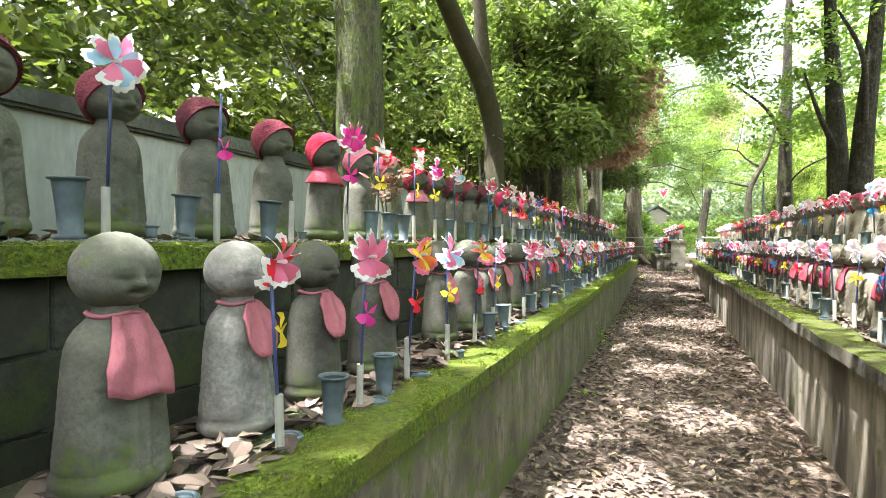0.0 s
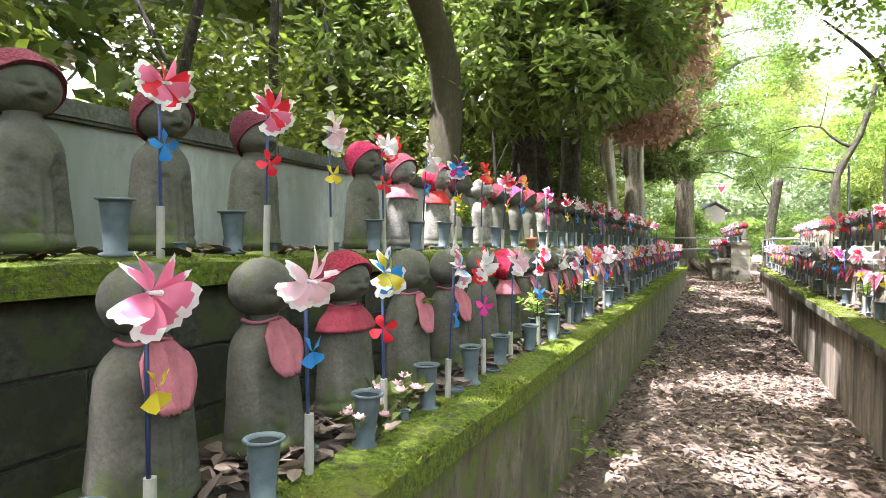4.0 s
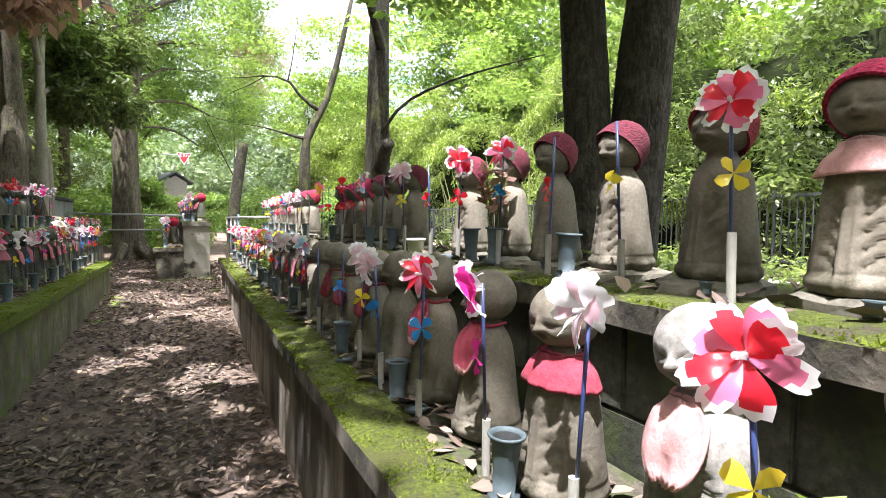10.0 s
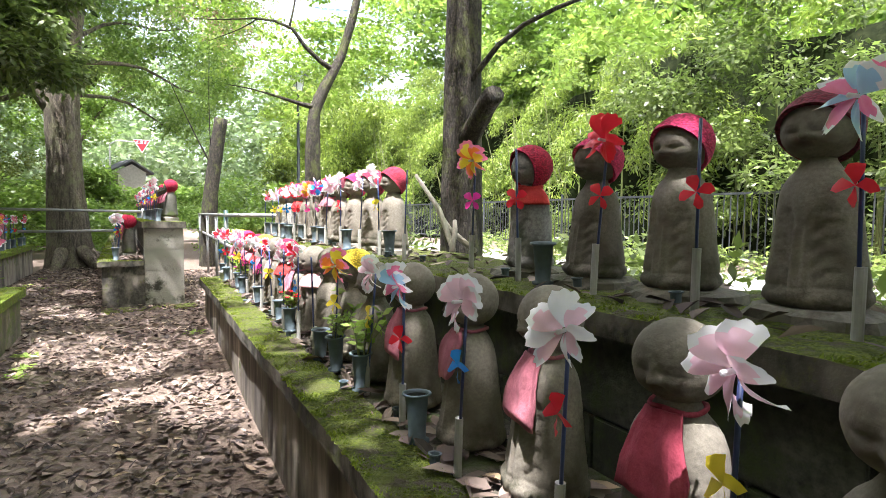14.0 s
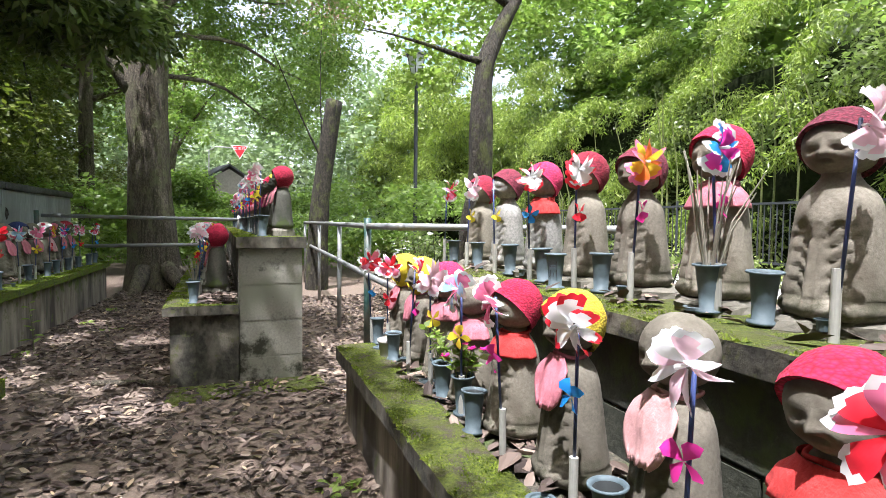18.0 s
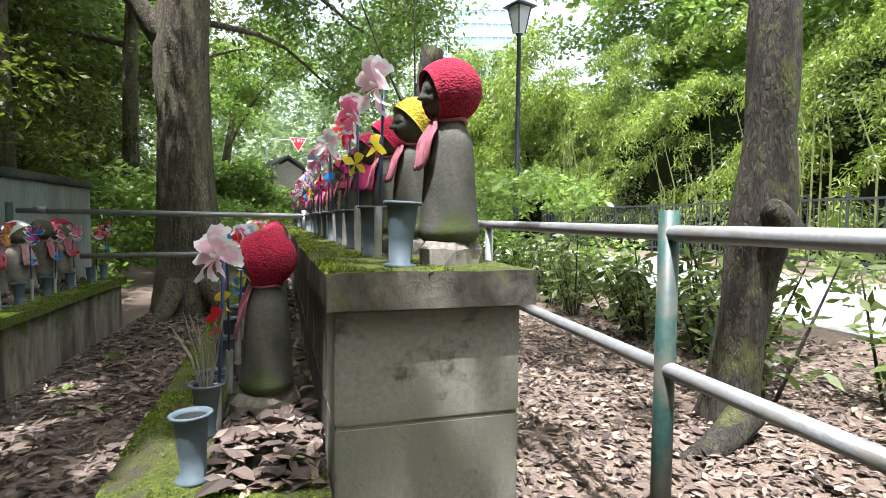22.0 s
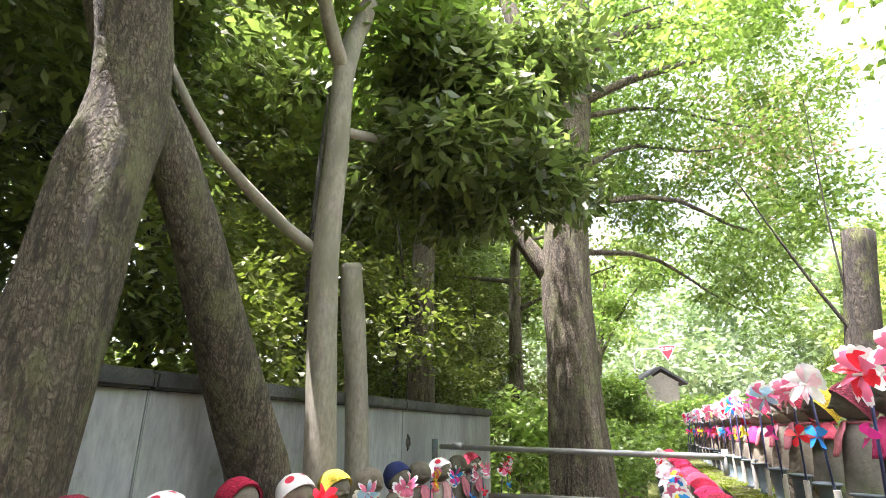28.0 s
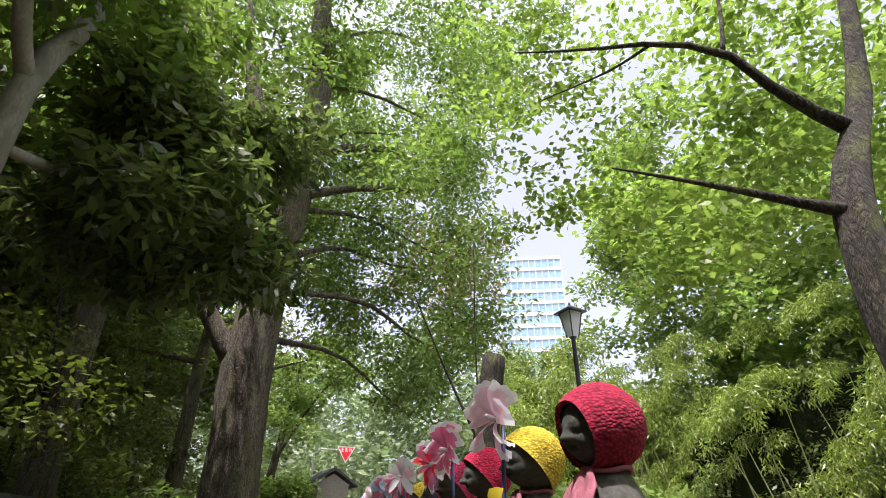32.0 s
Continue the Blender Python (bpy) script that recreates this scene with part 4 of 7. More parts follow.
def spray(stems, height, seed, leafkey, bloom=None, spread=0.5, size=0.03):
    """Stems, leaves and blooms of a small bouquet, as three meshes."""
    rnd = random.Random(seed)
    sv, sf, leaves, blooms, bf = [], [], [], [], []
    for _ in range(stems):
        a, o = rnd.uniform(0, 6.28), rnd.uniform(0.1, spread)
        top = Vector((math.cos(a) * o * height, math.sin(a) * o * height, height * rnd.uniform(0.6, 1.0)))
        pts = [Vector((0, 0, -0.05)), top * 0.5 + Vector((0, 0, height * 0.08)), top]
        v, f = tube(pts, [0.0022, 0.002, 0.0012], 5)
        sf += [tuple(len(sv) + i for i in q) for q in f]
        sv += v
        for _ in range(9):
            p = pts[1].lerp(top, rnd.uniform(-0.3, 1.0))
            d = Vector((rnd.uniform(-1, 1), rnd.uniform(-1, 1), rnd.uniform(-0.3, 0.8))).normalized() * size * rnd.uniform(0.7, 1.6)
            w = d.cross(Vector((rnd.uniform(-1, 1), rnd.uniform(-1, 1), 1))).normalized() * d.length * 0.28
            leaves.append([p, p + d * 0.45 + w, p + d, p + d * 0.45 - w])
        if bloom:
            for k in range(10):
                b = 2.4 * k
                d = Vector((math.cos(b), math.sin(b), 0.3 + 0.06 * k)).normalized() * size * 0.62
                w = d.cross(Vector((0, 0, 1))).normalized() * size * 0.2
                blooms.append([top, top + d * 0.6 + w, top + d, top + d * 0.6 - w])
    to = lambda q: np.array([[tuple(c) for c in r] for r in q])
    return mesh_from("stems", sv, sf, M["culm"]), quads_mesh("leaves", to(leaves), M[leafkey]), quads_mesh("blooms", to(blooms), FILM[bloom]) if bloom else None


def twig_bundle(n, height, seed):
    """Bare thin twigs that fan out of a vase."""
    rnd = random.Random(seed)
    sv, sf = [], []
    for _ in range(n):
        a, o = rnd.uniform(0, 6.28), rnd.uniform(0.1, 0.4)
        top = Vector((math.cos(a) * o * height, math.sin(a) * o * height, height * rnd.uniform(0.6, 1.0)))
        v, f = tube([(0, 0, -0.05), top * 0.5 + Vector((rnd.uniform(-0.01, 0.01), 0.008, 0.01)), top], [0.003, 0.0024, 0.0013], 5)
        sf += [tuple(len(sv) + i for i in q) for q in f]
        sv += v
    return sv, sf


TWIGS = twig_bundle(16, 0.30, 9)
SPRAYS = {"y": spray(7, 0.15, 1, "leaf_mid", "y"), "p": spray(7, 0.13, 2, "leaf_mid", "m"), "w": spray(7, 0.15, 3, "leaf_light", "w"), "g": spray(8, 0.17, 4, "leaf_light"), "d": spray(9, 0.2, 5, "leaf_dead", None, 0.35), "r": spray(6, 0.12, 6, "leaf_mid", "r"), "v": spray(8, 0.1, 7, "leaf_dark", "l", 0.9, 0.035)}
SPRAYS["k"] = (mesh_from("stems", *TWIGS, M["bark_pale"]), None, None)
SPRAYNAME = {"k": "bare pale twigs", "y": "yellow flowers", "p": "magenta flowers", "w": "white flowers", "g": "fresh green twigs", "d": "withered brown stalks", "r": "red flowers", "v": "pale pansies"}


def bouquet(x, y, z, key, turn=0, size=1.0, withvase=True):
    """Flowers in a grave vase."""
    if withvase:
        vase(x, y, z, int(y * 9))
    ob = tagged(new("bouquet"), "small bunch of " + SPRAYNAME[key] + (" in a grave vase" if withvase else " growing on the ledge"), "flowers", "bouquets on the ledges")
    ob.matrix_basis = pose(x, y, z + (0.10 if withvase else 0.005), 0, 0, turn) @ Matrix.Diagonal((size, size, size, 1))
    for nm, me in zip(("stalk", "foliage", "bloom"), SPRAYS[key]):
        if me:
            tagged(part(nm, me, ob), kind="stuff")


for bx, by, bz, bk, bs in ((-1.27, 6.02, 1.16, "y", 1.1), (-0.84, 5.95, 0.67, "g", 1.1), (-0.83, 6.30, 0.67, "d", 0.9), (-0.86, 6.75, 0.67, "r", 1.1), (-0.85, 7.25, 0.67, "w", 1.2), (-0.84, 4.62, 0.67, "v", 1.2), (-0.80, 4.40, 0.67, "v", 1.0), (-0.85, 8.2, 0.67, "p", 1.0), (-1.27, 9.6, 1.16, "w", 1.0), (-0.86, 10.5, 0.67, "y", 1.0),
                           (1.0, 12.95, 0.67, "g", 1.2), (1.0, 13.25, 0.67, "g", 1.0), (1.02, 15.95, 0.67, "p", 1.15), (1.03, 16.2, 0.67, "g", 1.0), (1.49, 15.35, 1.10, "k", 1.2), (1.49, 9.86, 1.10, "d", 1.5), (-0.02, 18.32, 0.80, "k", 0.8), (1.02, 8.4, 0.67, "g", 0.9), (1.0, 14.1, 0.67, "r", 1.0), (-1.27, 2.42, 1.16, "d", 1.5)):
    bouquet(bx, by, bz, bk, int(by * 77) % 360, bs, bk != "v")

# one letter a statue: its cap, its stone, the pinwheel and the small wheel before it, a vase; bibs by number, -1 for the rest
dress_row(-0.655, 0.350, 50, -1.02, LOW, 0, -0.82,
          "...............r...B.......r....r.......R.....r...",
          {-1: "po", 4: "ps", 5: "po", 9: "ps", 15: "rf", 18: "..", 19: "pf", 22: "ps", 24: "ps", 25: "ps", 31: "pf", 32: "ps", 40: "pf", 44: "ps", 47: ".."},
          "gggggwgg.gggggggggggggggggwgggwggggggggggggggggggg",
          "____cadeda.aafhekfcbedcbcabfdaceafbdcabfaecdabfcda", "____ymryry.rybrbm.byrbybr.bym.rb.y.mr.yb.m.ry.bmr.",
          "v.v..vv..vv.vvvvvvvv.vv.vvv.vv.vvvv.vvv.v.vv.vvv.v", 1.07, 1, "lower row of the left ledge", (0.75, 0.33))
dress_row(-0.642, 0.3525, 49, -1.50, L_HIGH + 0.016, 0, -1.28,
          "mrmmmmmmRmmrmmmmmpmBm.mprrmrmmrmrrmmrmrmrmmrmrmrm",
          {-1: "..", 8: "rf", 11: "pf", 18: "pf", 19: "Rf", 25: "po", 33: "po", 41: "pf"},
          "gggggggggggggggg.gwwgwgggwgggggggwggggggggggggggg",
          "____e-.gkkge.ccfkbjncd.g.cfaeckgaficaegcfkaicfage", "_____m.myyyr.bryrbyryb.m.yby.mb.r.ymb.r.ym.br.y.m",
          "vvvvvvv.vv.vvvv.vvv.vv.vvvv.vvv.vv.vvvv.vvvv.vvvv", 1.05, 2, "upper row of the left ledge", (0.5, 0.2))
dress_row(-0.26, 0.341, 52, 1.13, LOW, 181, 1.0,
          "........................................y...R.yR.pYY",
          {-1: "rs", 3: "..", 9: "ro", 12: "..", 18: "ro", 22: "ro", 23: "ro", 24: "ro", 25: "rl", 26: "wo", 27: "rf", 28: "rl", 29: "rl", 30: "..", 34: "..", 36: "ps", 37: "po", 38: "ps", 39: "..", 40: "..", 41: "..", 42: "wf", 43: "ps", 44: "Rf", 45: "wl", 46: "po", 47: "Rf", 48: "pf", 49: "pf", 50: "po", 51: "po"},
          "hhhhhhhhhhhhhhhhhhhhhhhhhhwhhhhhhhhhhhhhhhhhhhhhhhhh",
          "fbaecfbacefbacebfaecfbef-cbgcff--efbfefd-cfcbkaefccc", "y.b.m.y.r.by.m.ry.b.yrmypy.mbbyb.ryrbryy.bbymbmyymrb",
          "v..v.v..v.v..vv..v.v..vvv..v.v.v...v.v..v.vv.v.vv.vv", 1.03, 3, "lower row of the right ledge", (0.5, 0.1), False, ((0, 0.0), (20, -0.03), (24, -0.055), (26, -0.05), (28, -0.005), (31, 0.005), (34, 0.015), (36, 0.03), (38, 0.055), (41, 0.02), (47, -0.005), (49, -0.03), (51, -0.035)))
dress_row(-0.658, 0.343, 53, 1.63, R_HIGH + 0.012, 181, 1.48,
          "rmrrmrmrrmrmrrmrmrrmrmrrmrmprmmmm.mmmppBrrrrrpmRmrpmr",
          {-1: "..", 27: "wf", 39: "Rf", 47: "pf", 50: "Rf"},
          "hhhhhhhhhhhhhhhhhhhhhhhhhhhhhhhhh.hhhhhw...hhhhhhhwwh",
          "cae.kcfa.ecka.cfe.ackfe.be-c--cc-f-e-i-d_-bfbfjdkk-fc", "ry.rb.y.r.by.r.yb.r.y.by.ryyyrbrry.rrrrm..y.r.mmrbyy.r",
          ".v.v.v..v.v.v..v.v.v.v.v.vv..v.v..vv..v...v.v.v.vvvvvv", 1.0, 4, "upper row of the right ledge", (0.55, 0.15), True, ((0, 0.0), (25, -0.015), (32, 0.01), (36, 0.04), (39, 0.05), (44, 0.03), (48, -0.02), (52, 0.0)), ((0, 1.0), (41, 1.0), (44, 1.055), (52, 1.055)))


def pot(x, y, z, mat, label, wide=0.05):
    """A small pot with a thick rim."""
    v, f = tube([(0, 0, 0), (0, 0, 0.004), (0, 0, 0.07), (0, 0, 0.072), (0, 0, 0.085), (0, 0, 0.086), (0, 0, 0.07), (0, 0, 0.03)], [wide * q for q in (0.8, 0.82, 0.96, 1.08, 1.1, 0.98, 0.88, 0.82)], 20)
    ob = new("flower_pot", mesh_from("flower_pot", v, f, mat, smooth=True))
    ob.matrix_basis = pose(x, y, z, 1, -2, 15)
    return tagged(ob, label, "pot")


pot(-1.27, 7.22, L_HIGH + 0.002, plain("terracotta", (0.33, 0.11, 0.075), 0.8), "small reddish clay pot on the upper ledge", 0.042)
pot(1.49, 10.70, R_HIGH + 0.002, plain("pale_glaze", (0.42, 0.44, 0.40), 0.35), "small pale grey pot on the upper ledge", 0.05)
pot(0.98, 16.84, LOW + 0.001, plain("white_glaze", (0.52, 0.50, 0.46), 0.35), "small dirty white pot among leaves on the ledge", 0.05)

# ---- risers of the upper tiers, block by block ----
def block_row(parent, x, y0, y1, z0, z1, thick, length, courses, mat, side):
    """Courses of concrete blocks with recessed joints; x is the face, side the way it looks."""
    h = (z1 - z0) / courses
    me = done(box_bm(-thick / 2, 0.004, 0.004, thick / 2, length - 0.004, h - 0.004, 0.004), "block", mat)
    n = int((y1 - y0) / length)
    for c in range(courses):
        off = 0.5 * length * (c % 2)
        for k in range(n):
            b = part("block", me, parent, "", pose(x - side * thick / 2 + 0.002 * math.sin(k * 7.3 + c), y0 + off + k * length, z0 + c * h))
    part("mortar_core", done(box_bm(min(x - side * 0.012, x - side * thick), y0, z0, max(x - side * 0.012, x - side * thick), y1, z1 - 0.003), "core", M["concrete"]), parent)


block_row(left_ledge, L_UP - 0.045, START, L_END - 0.2, LOW - 0.1, L_HIGH - 0.072, 0.12, 0.42, 3, M["dark_riser"], 1)
block_row(right_ledge, R_UP + 0.045, START, R_END - 0.2, LOW - 0.1, R_HIGH - 0.072, 0.12, 0.42, 2, M["dark_riser"], -1)
# end faces of the upper tiers
part("end_wall", done(box_bm(R_UP + 0.05, R_END - 0.19, -0.1, 1.98, R_END - 0.04, R_HIGH - 0.074, 0.004), "end_wall", M["concrete"]), right_ledge)
part("end_wall", done(box_bm(-2.03, L_END - 0.19, -0.1, L_UP - 0.05, L_END - 0.04, L_HIGH - 0.074, 0.004), "end_wall", M["concrete"]), left_ledge)

# ---- boundary wall ----
WALL_X, WALL_END = -2.42, 24.6


def wall_left():
    ob = new("wall_left")
    tagged(ob, "long grey plastered boundary wall with a weathered capping", "wall", kind="structure")
    k = 0
    y = -8.0
    while y < WALL_END:
        y2 = min(y + 2.72, WALL_END)
        part("wall_panel", done(box_bm(-0.08, y + 0.004, -0.2, 0.08, y2 - 0.004, 1.66, 0.005), "wall_panel", M["wall"]), ob)
        part("coping", done(box_bm(-0.12, y + 0.003, 1.662, 0.12, y2 - 0.003, 1.75, 0.014), "coping", M["concrete"]), ob)
        y, k = y2, k + 1
    ob.matrix_basis = pose(WALL_X, 0, 0.02, 0, 0, 0)


wall_left()

# ---- the far left ledge, one tier, with the wall behind it ----
L2_EDGE, L2_TOP, L2_Y0, L2_Y1 = -1.40, 0.775, 17.1, 22.65
far_ledge = tagged(new("ledge"), "low mossy concrete ledge with statues before the grey wall", "stone ledge", kind="structure")
part("front_wall", done(box_bm(L2_EDGE - 0.18, L2_Y0, -0.1, L2_EDGE - 0.045, L2_Y1 - 0.02, L2_TOP - 0.07, 0.006), "front_wall", M["streaked"]), far_ledge)
part("end_wall", done(box_bm(-2.33, L2_Y1 - 0.16, -0.1, L2_EDGE - 0.182, L2_Y1 - 0.03, L2_TOP - 0.072, 0.006), "end_wall", M["concrete"]), far_ledge)
mossy_slab("slab", L2_EDGE - 0.2, L2_EDGE, L2_Y0, L2_Y1, L2_TOP, 0.07, 1, far_ledge, 11)
part("soil_bed", done(box_bm(-2.34, L2_Y0, L2_TOP - 0.2, L2_EDGE - 0.2, L2_Y1 - 0.17, L2_TOP - 0.012), "bed", M["bed"]), far_ledge)

# ---- the end platform, whose block pillar faces the path ----
P_Y0, P_Y1, P_LOW, P_HIGH, P_TURN = 17.93, 26.5, 0.80, 1.235, 2.2
end_ledge = tagged(new("ledge"), "two-tier concrete block platform with mossy slabs behind the open path end", "stone ledge", kind="structure")


def slab_on(name, x0, x1, y0, y1, z, thick, side, seed):
    return mossy_slab(name, x0, x1, y0, y1, z, thick, side, end_ledge, seed, "moss_patchy")


slab_on("slab", 0.255, 0.70, 0.0, P_Y1 - P_Y0, P_HIGH, 0.075, -1, 21)
slab_on("slab", -0.175, 0.02, 0.0, P_Y1 - P_Y0, P_LOW, 0.06, -1, 22)
slab_on("slab", 0.022, 0.268, 0.0, 0.13, P_LOW - 0.002, 0.06, 0, 23)
part("soil_bed", done(box_bm(0.022, 0.132, P_LOW - 0.15, 0.2735, P_Y1 - P_Y0 - 0.02, P_LOW - 0.02), "bed", M["bed"]), end_ledge)
course = (P_HIGH - 0.077 - 0.2) / 4
for c in range(4):
    z0 = 0.2 + c * course
    part("block", done(box_bm(0.275, 0.028, z0 + 0.0025, 0.675, 0.22, z0 + course - 0.0025, 0.003), "block", M["block"]), end_ledge)
    me = done(box_bm(0.275, 0.004, 0.004, 0.40, 0.396, course - 0.004, 0.005), "block", M["stained"])
    me2 = done(box_bm(0.55, 0.004, 0.004, 0.675, 0.396, course - 0.004, 0.005), "block", M["concrete"])
    for k in range(20):
        y = 0.224 + k * 0.40
        if c > 1:
            part("block", me, end_ledge, "", pose(0.001 * math.sin(k * 5), y, z0))
        part("block", me2, end_ledge, "", pose(0.001 * math.sin(k * 3), y, z0))
part("mortar_core", done(box_bm(0.278, 0.0315, 0.1, 0.6715, P_Y1 - P_Y0 - 0.05, P_HIGH - 0.078), "core", M["block"]), end_ledge)
part("front_wall", done(box_bm(-0.135, 0.03, 0.05, 0.273, P_Y1 - P_Y0 - 0.03, P_LOW - 0.061, 0.006), "front_wall", M["stained"]), end_ledge)
part("footing", done(box_bm(-0.16, -0.30, 0.0, 0.80, 0.025, 0.291, 0.02), "footing", M["moss_patchy"]), end_ledge)
end_ledge.matrix_basis = pose(0, P_Y0, 0, 0, 0, P_TURN)
P_AT = end_ledge.matrix_basis.copy()
for label, x0, x1, y0, y1, z, n in (("low green moss on the end platform's upper slab", 0.255, 0.52, 0.0, 5.0, P_HIGH, 26000), ("low green moss on the end platform's lower slab", -0.175, 0.0, 0.0, 5.0, P_LOW, 18000), ("low green moss on the end platform's front slab", 0.02, 0.25, 0.0, 0.13, P_LOW, 2400)):
    tuft = tagged(new("moss", moss_tufts(x0, x1, y0, y1, z, n, 65, M["moss_blade"])), label, "moss", kind="stuff")
    tuft.matrix_basis = P_AT
tagged(new("moss", moss_tufts(L2_EDGE - 0.21, L2_EDGE, L2_Y0, L2_Y1, L2_TOP, 22000, 66, M["moss_blade"])), "low green moss on the far left ledge", "moss", kind="stuff")


# ---- pipe fences ----
def pipe_run(points, r, mat, name, parent):
    v, f = tube(points, [r] * len(points), 14)
    return part(name, mesh_from(name, v, f, mat, smooth=True), parent)


def fence_right():
    ob = tagged(new("pipe_fence"), "galvanised two-rail pipe fence with a chipped green post", "fence")
    pipe_run([(1.16, 17.25, 1.312), (1.15, 18.1, 1.31), (1.22, 20.5, 1.32), (1.30, 24.0, 1.33)], 0.0215, M["pipe"], "top_rail", ob)
    pipe_run([(1.16, 17.20, 0.94), (1.15, 18.1, 0.95), (1.22, 20.5, 0.96), (1.30, 24.0, 0.97)], 0.0215, M["pipe"], "low_rail", ob)
    pipe_run([(1.16, 17.3, 1.312), (1.4, 17.28, 1.312), (2.06, 17.0, 1.312), (2.08, 16.2, 1.312)], 0.0215, M["pipe"], "top_rail", ob)
    pipe_run([(1.15, 18.12, 0.2), (1.15, 18.12, 1.37)], 0.027, M["pipe_green"], "post", ob)
    pipe_run([(1.20, 19.67, 0.2), (1.20, 19.67, 1.32)], 0.0215, M["pipe"], "post", ob)
    pipe_run([(1.25, 21.6, 0.2), (1.25, 21.6, 1.32)], 0.0215, M["pipe"], "post", ob)
    pipe_run([(1.30, 23.9, 0.2), (1.30, 23.9, 1.33)], 0.0215, M["pipe"], "post", ob)
    pipe_run([(2.07, 16.6, 0.95), (2.07, 16.6, 1.31)], 0.0215, M["pipe"], "post", ob)


def fence_far():
    ob = tagged(new("pipe_fence"), "galvanised two-rail pipe barrier across the path's far end", "fence")
    pipe_run([(-1.92, 21.8, 1.38), (0.28, 21.8, 1.358)], 0.022, M["pipe"], "top_rail", ob)
    pipe_run([(-1.5, 21.82, 1.02), (0.0, 21.82, 1.035)], 0.022, M["pipe"], "low_rail", ob)
    pipe_run([(-1.97, 21.8, 0.74), (-1.97, 21.8, 1.44)], 0.026, M["pipe_green"], "post", ob)
    pipe_run([(0.24, 21.8, 1.2), (0.24, 21.8, 1.41)], 0.022, M["pipe"], "post", ob)
    pipe_run([(-1.80, 21.8, 1.385), (-1.72, 21.8, 1.385)], 0.029, M["pipe"], "coupling", ob)


fence_right()
fence_far()


# ---- lamp, road sign, hut, iron railing, tower ----
def street_lamp():
    ob = tagged(new("street_lamp"), "black iron lamp post with a tapered four-sided lantern", "street lamp")
    part("pole", mesh_from("pole", *tube([(0, 0, 0), (0, 0, 0.5), (0, 0, 0.52), (0, 0, 3.0), (0, 0, 4.35), (0, 0, 4.40)], [0.075, 0.07, 0.05, 0.042, 0.036, 0.07], 12), M["iron"], smooth=True), ob)
    for k in range(4):
        a = radians(45 + 90 * k)
        part("frame_bar", mesh_from("bar", *tube([(0.10 * math.cos(a), 0.10 * math.sin(a), 4.40), (0.20 * math.cos(a), 0.20 * math.sin(a), 4.86)], [0.012, 0.012], 6), M["iron"]), ob)
        q = [(Vector((0.097 * math.cos(a + i * radians(90)), 0.097 * math.sin(a + i * radians(90)), 4.405)), Vector((0.195 * math.cos(a + i * radians(90)), 0.195 * math.sin(a + i * radians(90)), 4.855))) for i in (0, 1)]
        part("pane", mesh_from("pane", [q[0][0], q[1][0], q[1][1], q[0][1]], [(0, 1, 2, 3)], M["frost"]), ob, "frosted glass pane")
    part("roof", mesh_from("roof", *tube([(0, 0, 4.85), (0, 0, 4.87), (0, 0, 4.97), (0, 0, 5.0), (0, 0, 5.06)], [0.30, 0.30, 0.10, 0.03, 0.01], 4), M["iron"]), ob)
    ob.matrix_basis = pose(3.92, 25.9, 0.2, 0, 0, 20)


M["frost"] = plain("frosted_glass", (0.75, 0.78, 0.78), 0.35, thin=0.5, dirt=0.05)
M["sign_red"] = plain("sign_red", (0.65, 0.02, 0.03), 0.4)
M["sign_white"] = plain("sign_white", (0.85, 0.85, 0.85), 0.4)
street_lamp()


def road_sign():
    ob = tagged(new("road_sign"), "red triangular stop sign with white lettering on a bent arm", "road sign")

    def tri_plate(s, y0, y1, mat, name):
        v = [(-s, y, s * 0.577) for y in (y0, y1)] + [(s, y, s * 0.577) for y in (y0, y1)] + [(0, y, -s * 1.155) for y in (y0, y1)]
        f = [(0, 2, 4), (5, 3, 1), (0, 1, 3, 2), (2, 3, 5, 4), (4, 5, 1, 0)]
        return part(name, mesh_from(name, v, f, mat), ob)

    tri_plate(0.42, 0.0, 0.02, M["sign_white"], "border")
    tri_plate(0.375, -0.006, -0.001, M["sign_red"], "plate")
    cu = bpy.data.curves.new("writing", "FONT")
    cu.body, cu.size, cu.align_x, cu.align_y, cu.extrude = "止まれ", 0.2, "CENTER", "CENTER", 0.002
    cu.materials.append(M["sign_white"])
    wr = new("writing", cu)
    wr.parent = ob
    wr.matrix_basis = pose(0, -0.012, 0.08, 90, 0, 0)
    part("arm", mesh_from("arm", *tube([(-0.1, 0.05, 0.1), (-1.2, 0.06, 0.12), (-1.5, 0.06, -0.1), (-1.55, 0.06, -5.0)], [0.035] * 4, 10), M["pipe"]), ob)
    ob.matrix_basis = pose(0.11, 45.0, 5.1, 0, 0, 0)


road_sign()


